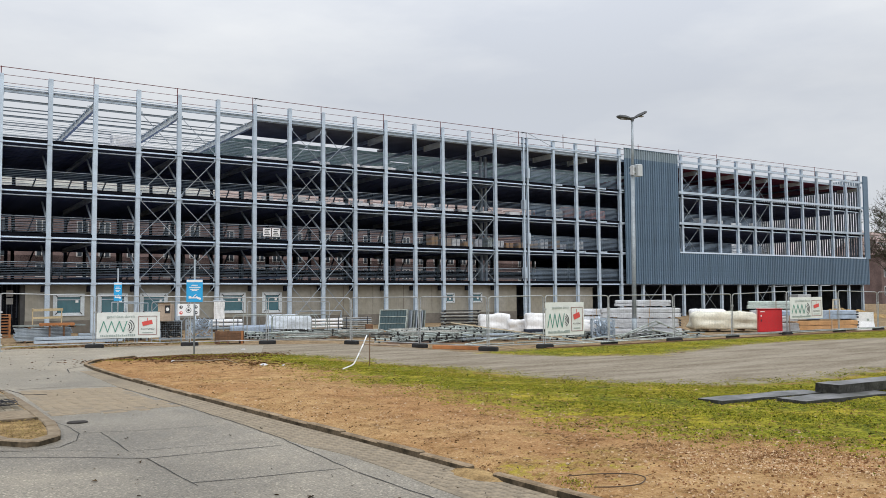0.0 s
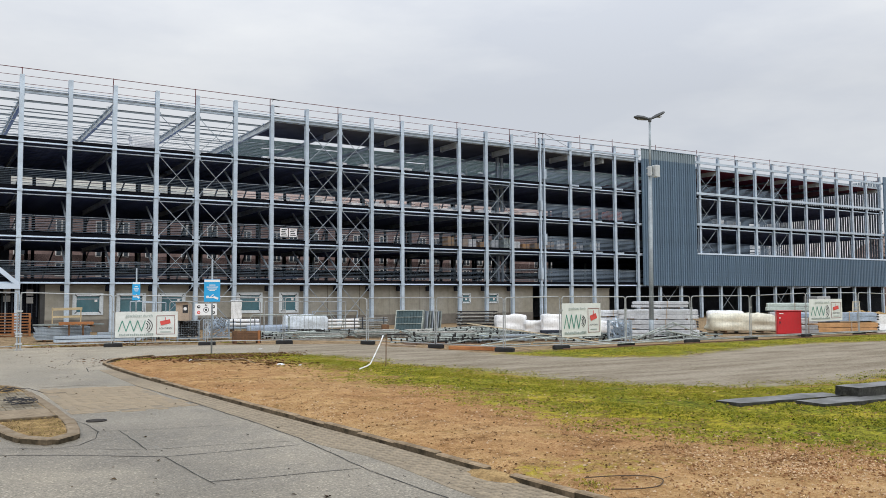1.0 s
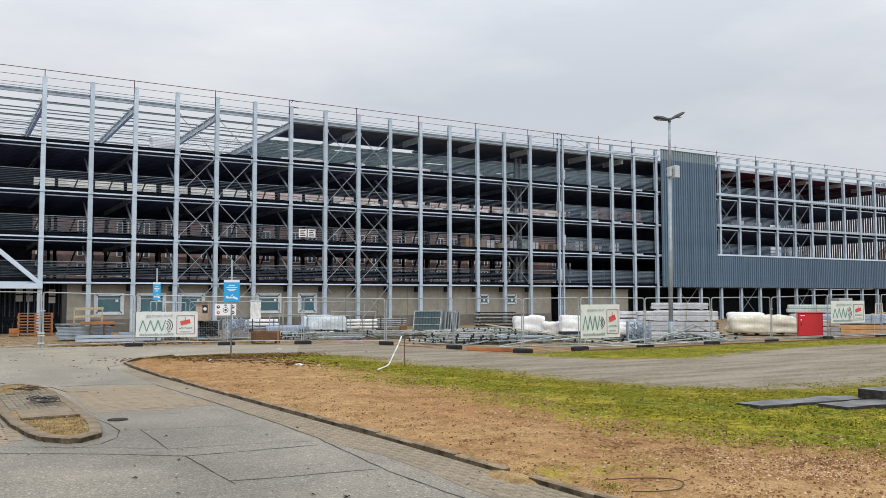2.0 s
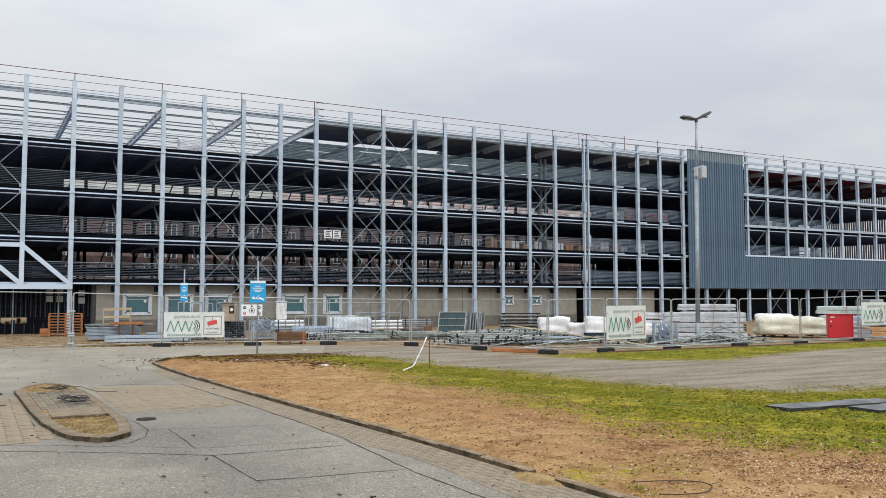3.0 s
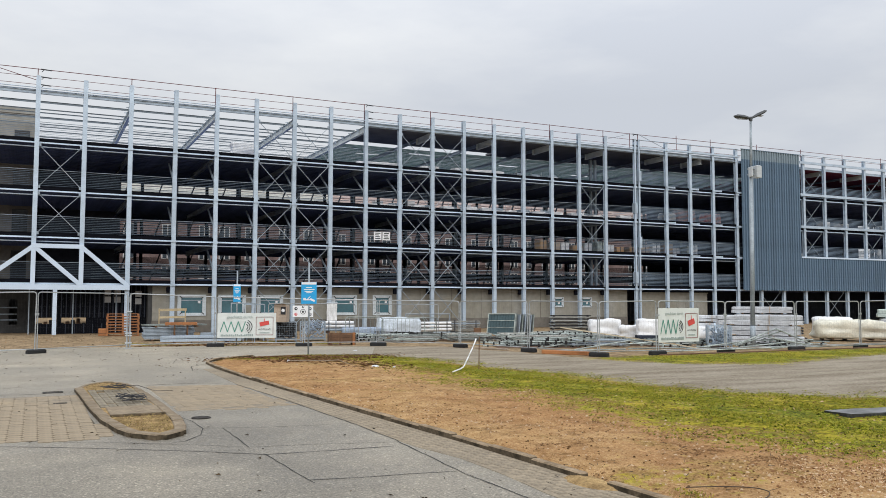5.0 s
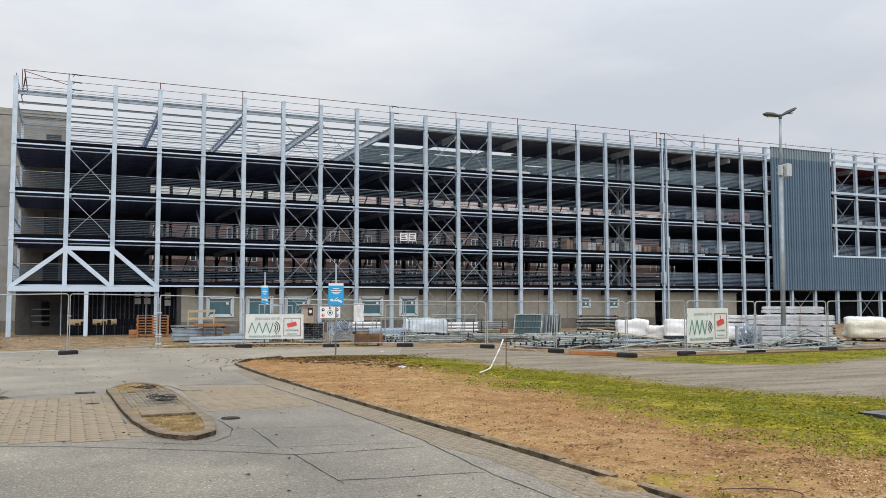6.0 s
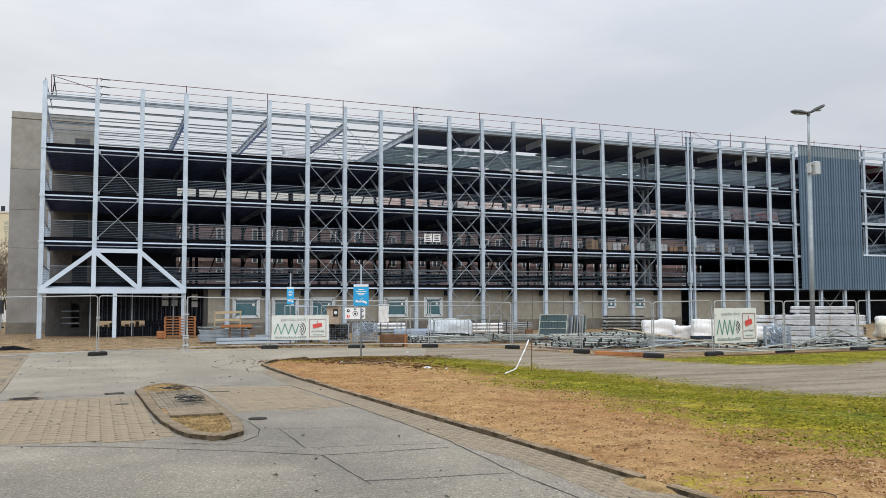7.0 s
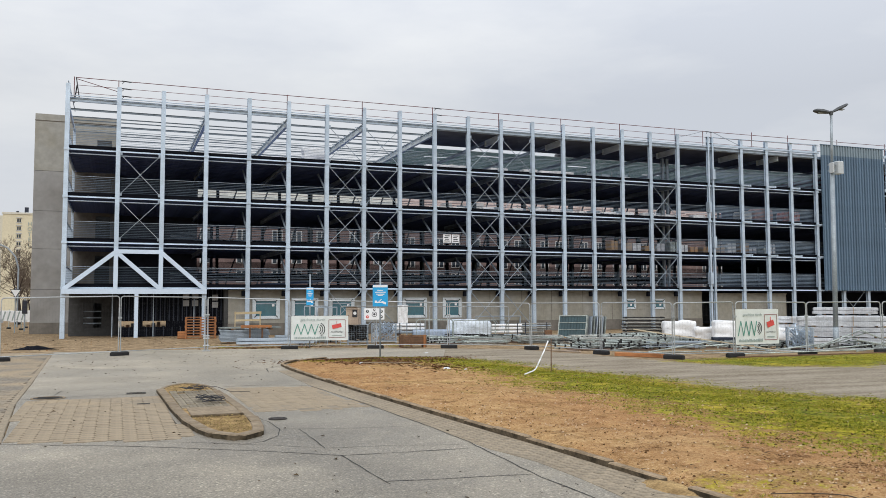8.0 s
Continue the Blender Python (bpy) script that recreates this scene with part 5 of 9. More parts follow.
def banner(a, b, z0, z1, off=-0.05):
    """A printed mesh banner tied to the fence: plain strokes stand for the logo and fine print."""
    length = math.hypot(b[0] - a[0], b[1] - a[1])
    ang = math.degrees(math.atan2(b[1] - a[1], b[0] - a[0]))
    s = thing("banner", "white banner with green logo and red emblem on the fence", "banner", at=pose(a[0], a[1], 0, 0, 0, ang), group="fence banners")
    L, H = length, z1 - z0
    g = Geo()
    nx, nz = 16, 6
    for side in (0, 1):
        v = [(L * i / nx, off + 0.012 * math.sin(5.1 * i / nx * 3 + j) * math.sin(math.pi * j / nz) + 0.006 * side, z0 + H * j / nz) for j in range(nz + 1) for i in range(nx + 1)]
        g.add(v, [(j * (nx + 1) + i, j * (nx + 1) + i + 1, (j + 1) * (nx + 1) + i + 1, (j + 1) * (nx + 1) + i) for j in range(nz) for i in range(nx)])
    sheet = part("sheet", g, M_BANNER, s, "white mesh sheet")
    y = off - 0.018

    S = min(H, 0.5 * L)

    def stroke(name, x0, u0, x1, u1, t, m):
        part(name, Geo().bar((x0 * L, y, z0 + u0 * H), (x1 * L, y, z0 + u1 * H), 0.004, t * S, up=(0, 0, 1) if abs(x1 - x0) * L > abs(u1 - u0) * H else (1, 0, 0)), m, sheet)

    # the green mark as a plain zigzag
    peaks = [(0.05 + 0.061 * q, 0.24 if q % 2 == 0 else 0.66) for q in range(8)]
    for (xa, ua), (xb, ub) in zip(peaks, peaks[1:]):
        stroke("logo_stroke", xa, ua, xb, ub, 0.033, M_GREEN)
    for r in (0.05, 0.085, 0.12):
        pts = [(0.47 * L + r * L * math.cos(radians(t)), y, z0 + (0.45 + 0.0) * H + r * L * math.sin(radians(t))) for t in range(-65, 66, 13)]
        gg = Geo()
        for p, q in zip(pts, pts[1:]):
            gg.bar(p, q, 0.004, 0.03 * S, up=(0.7, 0, 0.7))
        part("logo_arc", gg, M_BLACK, sheet)
    part("print_bar", Geo().box(0.16 * L, y - 0.002, z0 + 0.80 * H, 0.64 * L, y + 0.002, z0 + 0.80 * H + 0.001), M_GREY_PRINT, sheet)
    x = 0.06
    r2 = random.Random(3)
    while x < 0.61:
        wv = r2.uniform(0.014, 0.03)
        part("print_bar", Geo().box(x * L, y - 0.002, z0 + 0.07 * H, (x + wv) * L, y + 0.002, z0 + (0.12 + r2.uniform(0, 0.04)) * H), M_GREY_PRINT, sheet)
        x += wv + 0.008
    for x0, u0, x1, u1 in ((0.66, 0.12, 0.95, 0.12), (0.66, 0.84, 0.95, 0.84), (0.66, 0.12, 0.66, 0.84), (0.95, 0.12, 0.95, 0.84)):
        stroke("frame_line", x0, u0, x1, u1, 0.02, M_FRAME_PRINT)
    part("emblem", Geo().bar((0.72 * L, y, z0 + 0.54 * H), (0.88 * L, y, z0 + 0.62 * H), 0.004, 0.16 * H).bar((0.80 * L, y, z0 + 0.62 * H), (0.80 * L, y, z0 + 0.78 * H), 0.004, 0.02 * H, up=(1, 0, 0)), M_BANNER_RED, sheet, "red camera emblem")
    for word, cx, cz, size, m in (("geschützt durch", 0.38, 0.84, 0.068, M_GREY_PRINT), ("ACHTUNG!", 0.805, 0.34, 0.042, M_BLACK)):
        cu = bpy.data.curves.new("lettering", "FONT")
        cu.body, cu.size, cu.align_x, cu.align_y, cu.extrude = word, size * L * 1.0, "CENTER", "CENTER", 0.001
        cu.materials.append(m)
        t = new("lettering", cu)
        t.parent = sheet
        t.matrix_basis = pose(cx * L, y - 0.003, z0 + cz * H, 90, 0, 0)
    part("print_bar", Geo().box(0.72 * L, y - 0.002, z0 + 0.19 * H, 0.89 * L, y + 0.002, z0 + 0.22 * H), M_GREY_PRINT, sheet)
    for i in range(5):
        part("tie", Geo().bar((L * i / 4, off, z1 - 0.03), (L * i / 4 + 0.01, off + 0.07, z1 + 0.03), 0.012), M_BLACK, s)
    return s


def along(i, t, n=1):
    a, b = FENCE[i], FENCE[i + n]
    return (a[0] + (b[0] - a[0]) * t, a[1] + (b[1] - a[1]) * t)


banner(along(4, 0.02), along(4, 0.68), 0.38, 1.44)
banner(along(10, 0.0), along(10, 0.585), 0.45, 1.72)
banner(along(14, 0.04), along(14, 0.66), 0.75, 1.80)
# ---------------------------------------------------------------- distance
def brick_house(x0, x1, y, h, label, seed, roof=None, hip=2.0):
    r = random.Random(seed)
    b = thing("brick_house", label, "house")
    part("wall", Geo().box(x0, y, 0, x1, y + 10, h), M_BRICK, b)
    part("roof", Geo().add([(x0 - 0.4, y - 0.5, h), (x1 + 0.4, y - 0.5, h), (x1 + 0.4, y + 10.5, h), (x0 - 0.4, y + 10.5, h), (x0 + hip, y + 5, h + 4.6), (x1 - hip, y + 5, h + 4.6)],
                           [(0, 1, 5, 4), (2, 3, 4, 5), (1, 2, 5), (3, 0, 4), (3, 2, 1, 0)]), roof or M_ROOF, b)
    for k in range(7):
        f = (k + r.uniform(0.2, 0.8)) / 7.5
        part("tile_course", Geo().bar((x0 + hip * f, y - 0.5 + 5.5 * f, h + 4.6 * f + 0.03), (x1 - hip * f, y - 0.5 + 5.5 * f, h + 4.6 * f + 0.03), 0.05, 0.12), M_GREY_HUT if k % 2 else M_BRICK, b)
    x = x0 + 3
    while x < x1 - 4:
        z = r.uniform(0.4, 2.4)
        w, d = r.uniform(0.5, 1.5), -0.5 + 5.5 * z / 4.6
        part("dormer", Geo().box(x, y + d - 0.3, h + z - 0.2, x + w, y + d + 1.4, h + z + r.uniform(0.5, 1.1)), r.choice((M_BRICK, M_WINDOW_DIM, M_GREY_HUT, M_ROOF)), b)
        x += r.uniform(1.6, 4.2)
    pane = Geo().box(-0.62, -0.04, 0, 0.62, -0.02, 1.5).mesh("pane", M_GLASS_DARK)
    fr = Geo().box(-0.72, -0.09, -0.08, 0.72, -0.045, 0.02).box(-0.72, -0.09, 1.48, 0.72, -0.045, 1.6).box(-0.72, -0.09, 0.02, -0.58, -0.045, 1.48).box(0.58, -0.09, 0.02, 0.72, -0.045, 1.48).box(-0.07, -0.09, 0.02, 0.07, -0.045, 1.48).mesh("frame", M_WINDOW_DIM)
    x = x0 + 1.4
    while x < x1 - 1.2:
        for z in (1.6, 4.9, 7.4, 10.2):
            if z + 1.8 < h:
                w = part("window", fr, M_WHITE, b, "white window frame", at=pose(x, y, z))
                part("pane", pane, M_GLASS_DARK, w)
        x += r.choice((2.6, 3.4, 4.6))
    return b


brick_house(-6, 38, 112, 13.0, "long red-brick apartment house with white windows behind the garage", 1, M_ROOF_PALE, 0.0)
brick_house(39, 92, 118, 14.6, "second red-brick apartment house with white windows", 2, M_ROOF, 0.0)
brick_house(93, 140, 122, 15.0, "third red-brick apartment house with white windows", 3)

hotel = thing("high_rise", "cream rendered high-rise with narrow dark windows and upright lettering", "building", at=pose(-27.0, 262, 0))
part("wall", Geo().box(-3.4, 0, 0, 4.6, 16, 27.4), M_CREAM, hotel)
part("wall", Geo().box(-14, 3, 0, -3.5, 19, 27.2), M_CREAM_PALE, hotel)
part("parapet", Geo().box(-3.6, -0.2, 27.4, 4.8, 16.2, 27.9), M_CREAM_PALE, hotel)
part("roof_plant", Geo().tube((0.1, 2, 27.9), (0.1, 2, 28.5), 0.35, 8).tube((2.0, 2, 27.9), (2.2, 2, 29.6), 0.12, 6).box(1.9, 1.8, 28.2, 2.9, 2.2, 29.6), M_DARK_STEEL, hotel)
hw = Geo().box(-0.5, -0.06, 0, -0.06, -0.03, 0.9).box(0.06, -0.06, 0, 0.5, -0.03, 0.9).mesh("pane", M_GLASS_DARK)
hf = Geo().box(-0.75, -0.16, 1.05, 0.75, -0.01, 1.3).box(-0.7, -0.1, -0.3, 0.7, -0.01, -0.08).mesh("window", M_WINDOW_DIM)
for k in range(11):
    w = part("window", hf, M_WINDOW_DIM, hotel, "pale framed window", at=pose(0.75, 0, 25.2 - 2.2 * k))
    part("pane", hw, M_GLASS_DARK, w)
for k, ch in enumerate("HOTEL"):
    cu = bpy.data.curves.new("lettering", "FONT")
    cu.body, cu.size, cu.align_x, cu.align_y, cu.extrude = ch, 1.5, "CENTER", "CENTER", 0.05
    cu.materials.append(M_GREY_PRINT)
    t = new("lettering", cu)
    t.parent = hotel
    t.matrix_basis = pose(3.5, -0.1, 24.7 - 1.47 * k, 90, 0, 0)


def bare_tree(name, label, x, y, h, seed, ivy=0.0, spread=0.38, r0=0.22, shoots=True, fine=0.03):
    """A tapered trunk with forking limbs; twigs thin out to fine ends, with gaps between them."""
    r = random.Random(seed)
    t = thing(name, label, "tree", at=pose(x, y, 0))
    wood, twigs, tips = Geo(), Geo(), []

    def grow(p, d, length, rad, depth):
        steps = 3
        for _ in range(steps):
            d2 = (d + Vector((r.uniform(-1, 1), r.uniform(-1, 1), r.uniform(-0.2, 0.5))) * 0.13).normalized()
            q = p + d2 * (length / steps)
            (wood if rad > 0.045 else twigs).tube(p, q, rad, 6 if rad > 0.05 else 3, rad * 0.82, caps=False)
            tips.append((q.copy(), rad))
            if shoots and depth > 1 and p.z > 0.14 * h:
                for _k in range(2):
                    out = Vector((r.uniform(-1, 1), r.uniform(-1, 1), r.uniform(-0.1, 0.6))).normalized()
                    grow(q, (out + d2 * 0.4).normalized(), length * r.uniform(0.45, 0.8), max(0.73 * fine, rad * 0.35), min(1, depth - 2))
            p, d, rad = q, d2, rad * 0.82
        if depth == 0:
            return
        for _ in range(r.choice((2, 3, 3)) if depth > 1 else 4):
            side = Vector((r.uniform(-1, 1), r.uniform(-1, 1), r.uniform(-0.25, 0.7)))
            grow(p, (d + side * (0.55 + spread)).normalized(), length * r.uniform(0.6, 0.85), max(fine, rad * 0.7), depth - 1)

    grow(Vector((0, 0, 0)), Vector((0, 0, 1)), h * (0.26 if x < 0 else 0.32), r0, 5)
    part("trunk", wood, M_BARK, t, "dark bare trunk and limbs")
    part("crown", twigs, M_TWIG_PALE if x < 0 else M_TWIG, t, "fine bare twigs")
    if ivy:
        leaf = Geo()
        for p, rad in tips:
            if rad > 0.012 and r.random() < ivy:
                for _ in range(5):
                    c = p + Vector((r.gauss(0, 0.45), r.gauss(0, 0.45), r.gauss(0, 0.5)))
                    a, b = Vector((r.uniform(-1, 1), r.uniform(-1, 1), r.uniform(-1, 1))).normalized(), Vector((r.uniform(-1, 1), r.uniform(-1, 1), r.uniform(-1, 1))).normalized()
                    s = r.uniform(0.07, 0.16)
                    leaf.add([c - a * s, c + b * s * 0.6, c + a * s, c - b * s * 0.6], [(0, 1, 2, 3)])
        part("ivy", leaf, M_IVY, t, "dark ivy clumps")
    return t


bare_tree("tree", "bare brown street tree in front of the high-rise", -9.5, 96, 11.5, 11, 0.0, 0.45, 0.24, fine=0.016)
bare_tree("tree", "bare leafless tree beside the concrete tower", -11.4, 118, 11, 12, 0.0, 0.4, 0.2, fine=0.018)
for x, y, h, s in ((-12.6, 98, 9, 41), (-8.9, 103, 9, 43), (-10.9, 90, 7, 45), (-10.2, 108, 8, 46), (-9.2, 112, 8, 47)):
    bare_tree("tree", "low bare tree beyond the site", x, y, h, s, 0.0, 0.5, 0.15, fine=0.018)
bare_tree("tree", "tall winter tree overgrown with dark ivy", 119.5, 63.0, 18, 21, 0.25, 0.3, 0.36)
bare_tree("tree", "slender winter tree with ivy on its limbs", 122, 64.2, 16, 22, 0.3, 0.3, 0.3)
bare_tree("tree", "bare winter tree at the yard's end", 118.2, 63.8, 12, 23, 0.1, 0.35, 0.24)
bare_tree("tree", "tall winter tree overgrown with dark ivy", 127, 64, 17, 25, 0.3, 0.3, 0.34)
brick_house(150, 200, 84, 9.0, "low brick house behind the winter trees", 5)
# ---------------------------------------------------------------- things in the site yard


def lump(w, d, h, seed, nx=14, ny=8, nz=6, amp=0.06, sag=0.0):
    """A wrapped, creased bale: a rounded box whose faces bulge and fold unevenly."""
    r = random.Random(seed)
    off = Vector((r.uniform(0, 50), r.uniform(0, 50), r.uniform(0, 50)))
    bm = bmesh.new()
    bmesh.ops.create_cube(bm, size=2.0)
    bmesh.ops.subdivide_edges(bm, edges=bm.edges[:], cuts=9, use_grid_fill=True)
    for v in bm.verts:
        c = v.co
        q = Vector((c.x * w / 2, c.y * d / 2, (c.z + 1) * h / 2))
        k = max(0.0, (abs(c.x) ** 6 + abs(c.y) ** 6 + max(0, c.z) ** 6) - 1.0)
        q -= Vector((c.x * w, c.y * d, max(0, c.z) * h)) * 0.028 * k
        p = Vector((q.x * 1.6, q.y * 1.6, q.z * 2.6)) + off
        a = noise.noise(p) + 0.5 * noise.noise(p * 2.7) + 0.5 * abs(noise.noise(p * 4.1))
        n = Vector((c.x, c.y, max(0, c.z))).normalized() if c.length else Vector((0, 0, 1))
        q += n * a * amp * (0.25 if c.z < -0.9 else 1.0)
        q.z -= sag * (1 - c.x * c.x) * max(0, c.z)
        q.z = max(q.z, 0.0)
        v.co = q
    me = bpy.data.meshes.new("bale")
    bm.to_mesh(me)
    bm.free()
    return me


def mound(w, d, h, seed, power=1.0, lift=0.0):
    """A low heap that runs out flat: height falls off from the middle, unevenly; lift raises the rim off the ground."""
    r = random.Random(seed)
    off = Vector((r.uniform(0, 50), r.uniform(0, 50), 0))
    nx, ny = 22, 10
    v, f = [], []
    for j in range(ny + 1):
        for i in range(nx + 1):
            x, y = 2 * i / nx - 1, 2 * j / ny - 1
            edge = 1 + 0.18 * noise.noise(Vector((3 * x, 3 * y, 7)) + off)
            q = min(1.0, (x * x) ** 0.8 + y * y)
            z = h * (1 - q) ** power * (0.8 + 0.5 * noise.noise(Vector((5 * x, 4 * y, 0)) + off)) + lift * (1 - q ** 4)
            v.append((x * w / 2 * edge, y * d / 2 * edge * (1 - 0.35 * x * x), max(0.0, z)))
    f = [(j * (nx + 1) + i, j * (nx + 1) + i + 1, (j + 1) * (nx + 1) + i + 1, (j + 1) * (nx + 1) + i) for j in range(ny) for i in range(nx)]
    me = bpy.data.meshes.new("mound")
    me.from_pydata(v, [], f)
    me.polygons.foreach_set("use_smooth", [True] * len(me.polygons))
    return me


def bale(label, at, w, d, h, seed, material, amp=0.06, name="wrapped_bale"):
    me = lump(w, d, h, seed, amp=amp)
    me.materials.append(material)
    me.polygons.foreach_set("use_smooth", [True] * len(me.polygons))
    b = thing(name, label, "bale", at=at)
    part("wrap", me, material, b)
    for s in (-0.28, 0.28):
        part("timber", Geo().slab(s * w - 0.05, -d / 2 + 0.03, -0.09, s * w + 0.05, d / 2 - 0.03, 0.0, 0.006), M_WOOD_DARK, b, "squared support timber")
    return b


def pallet(parent, z, w=1.2, d=0.8, m=None):
    m = m or M_WOOD_ORANGE
    for k in range(5):
        y = -d / 2 + 0.05 + k * (d - 0.1) / 4
        part("board", Geo().slab(-w / 2, y - 0.05, z + 0.122, w / 2, y + 0.05, z + 0.144, 0.004), m, parent)
    for x in (-w / 2 + 0.05, 0, w / 2 - 0.05):
        for y in (-d / 2 + 0.05, 0, d / 2 - 0.05):
            part("block", Geo().box(x - 0.05, y - 0.05, z + 0.022, x + 0.05, y + 0.05, z + 0.1), m, parent)
        part("board", Geo().box(x - 0.05, -d / 2, z + 0.1, x + 0.05, d / 2, z + 0.122), m, parent)
        part("board", Geo().box(x - 0.05, -d / 2, z, x + 0.05, d / 2, z + 0.022), m, parent)
    for y in (-d / 2 + 0.05, d / 2 - 0.05):
        part("board", Geo().box(-w / 2, y - 0.05, z - 0.0, w / 2, y + 0.05, z + 0.02), m, parent)


stack = thing("pallet_stack", "stack of orange-brown wooden pallets beside the gateway", "pallets", at=pose(4.46, 50.7, 0, 0, 0, -5))
for k in range(8):
    pallet(stack, 0.155 * k, 1.75 - 0.04 * (k % 2), 0.9)
crate = thing("small_crate", "small orange wooden crate beside the pallets", "crate", at=pose(3.45, 50.6, 0, 0, 0, -10))
for k in range(3):
    part("board", Geo().slab(-0.25, -0.2, 0.02 + 0.14 * k, 0.25, -0.18, 0.14 + 0.14 * k, 0.004), M_WOOD_ORANGE, crate)
part("box_body", Geo().box(-0.25, -0.175, 0.0, 0.25, 0.2, 0.42), M_WOOD_DARK, crate)


def sheet_stack(label, at, w, d, n, t, gap, m, skew=0.05, name="sheet_stack"):
    s = thing(name, label, "building material", at=at)
    z = 0.08
    for x in (-w * 0.33, w * 0.33):
        part("bearer", Geo().box(x - 0.05, -d / 2, 0, x + 0.05, d / 2, 0.08), M_WOOD_DARK, s, "timber bearer")
    for k in range(n):
        o, q = rnd.uniform(-skew, skew), rnd.uniform(-skew, skew) * 0.5
        part("sheet", Geo().slab(-w / 2 + o, -d / 2 + q, z, w / 2 + o, d / 2 + q, z + t, 0.006), m, s)
        z += t + gap
    return s


sheet_stack("stack of dull grey steel sheets on timbers", pose(6.0, 43.9, 0, 0, 0, -4), 2.4, 1.2, 9, 0.055, 0.012, M_GALV_DULL)
top_sheet = sheet_stack("pale grey panel lying across the sheet stack", pose(6.3, 43.9, 0.66, 0, 0, 3), 3.0, 1.1, 1, 0.06, 0.0, M_GALV_YARD)


def profile_bundle(label, at, length, rows, cols, s, m, gap=0.012, name="profile_bundle", wrap=None):
    """Square steel profiles or tubes in rows, tied together on timbers."""
    b = thing(name, label, "steel profiles", at=at)
    for x in (-length * 0.33, length * 0.33):
        part("bearer", Geo().box(x - 0.05, -0.05, 0, x + 0.05, cols * (s + gap) + 0.05, 0.08), M_WOOD_DARK, b, "timber bearer")
    for j in range(rows):
        for i in range(cols):
            o = rnd.uniform(-0.06, 0.06) * length / 3
            y, z = i * (s + gap), 0.08 + j * (s + gap)
            g = Geo()
            g.box(-length / 2 + o, y, z, length / 2 + o, y + s, z + 0.006).box(-length / 2 + o, y, z + s - 0.006, length / 2 + o, y + s, z + s)
            g.box(-length / 2 + o, y, z + 0.006, length / 2 + o, y + 0.006, z + s - 0.006).box(-length / 2 + o, y + s - 0.006, z + 0.006, length / 2 + o, y + s, z + s - 0.006)
            part("profile", g, m, b)
    return b


profile_bundle("low bundle of pale galvanised steel profiles on the ground", pose(7.0, 40.3, 0, 0, 0, -6), 3.6, 2, 6, 0.11, M_GALV, gap=0.035)
profile_bundle("short pale profiles lying on dark timbers", pose(8.1, 42.2, 0, 0, 0, -2), 1.6, 3, 4, 0.1, M_GALV_DULL)

frame_rack = thing("wooden_frame", "upright raw pine frame standing on the sheet stack", "wooden frame", at=pose(6.35, 45.1, 0.0, 6, 0, -6))
for a, b, wv, hv in (((-0.66, 0, 0), (-0.66, 0, 1.58), 0.05, 0.09), ((0.62, 0, 0), (0.62, 0, 1.58), 0.05, 0.09), ((-0.7, -0.03, 1.5), (0.68, -0.03, 1.53), 0.03, 0.12), ((-0.68, -0.03, 1.12), (0.66, -0.03, 1.14), 0.03, 0.1), ((-0.66, -0.03, 0.75), (0.64, -0.03, 0.75), 0.03, 0.09)):
    part("rail", Geo().bar(a, b, wv, hv), M_PINE, frame_rack)

table = thing("work_trestle", "orange-brown timber work table among the steel stacks", "trestle", at=pose(6.4, 42.6, 0, 0, 0, -6))
for k in range(6):
    part("board", Geo().slab(-0.72 + 0.26 * k, -0.4, 0.78, -0.6 + 0.26 * k, 0.4, 0.81, 0.006), M_WOOD_ORANGE, table)
for a, b in (((-0.74, -0.4, 0.86), (0.74, -0.4, 0.86)), ((-0.74, 0.4, 0.86), (0.74, 0.4, 0.86)), ((-0.72, -0.4, 0.86), (-0.72, 0.4, 0.86)), ((0.72, -0.4, 0.86), (0.72, 0.4, 0.86))):
    part("rim", Geo().bar(a, b, 0.04, 0.10), M_WOOD_ORANGE, table)
for x, y in ((-0.3, -0.3), (0.3, -0.3), (-0.3, 0.3), (0.3, 0.3)):
    part("leg", Geo().bar((x, y, 0), (x, y, 0.8), 0.06), M_WOOD_DARK, table)

# warning board with pictograms, fixed to a chipboard panel
chip = thing("carton_box", "large pale carton standing on a mesh crate", "box", at=pose(10.62, 39.75, 0.96, 0, 0, -28))
part("body", Geo().slab(-0.3, -0.3, 0, 0.3, 0.3, 0.78, 0.015), M_CARTON, chip)
part("flap", Geo().add([(-0.3, -0.3, 0.781), (0.3, -0.3, 0.781), (0.26, -0.5, 0.86), (-0.28, -0.48, 0.84)], [(0, 1, 2, 3)]), M_CARTON, chip)
part("notice", Geo().box(0.02, -0.32, 0.36, 0.26, -0.303, 0.72), M_BLACK, chip, "black framed notice")
part("notice_disc", Geo().tube((0.14, -0.326, 0.55), (0.14, -0.321, 0.55), 0.08, 16), M_WHITE, chip)
icons = thing("warning_board", "white site warning board with round black and red pictograms", "sign", at=pose(10.42, 35.52, 0, 0, 0, -17))
part("board", Geo().slab(-0.44, -0.05, 1.27, 0.44, -0.03, 1.76, 0.006), M_WHITE, icons)
part("pictogram", Geo().tube((0, -0.058, 1.5), (0, -0.051, 1.5), 0.115, 20), M_BLACK, icons)
part("pictogram", Geo().tube((0, -0.064, 1.5), (0, -0.0585, 1.5), 0.092, 20), M_WHITE, icons)
part("pictogram", Geo().tube((0, -0.07, 1.5), (0, -0.0645, 1.5), 0.05, 16), M_BLACK, icons)
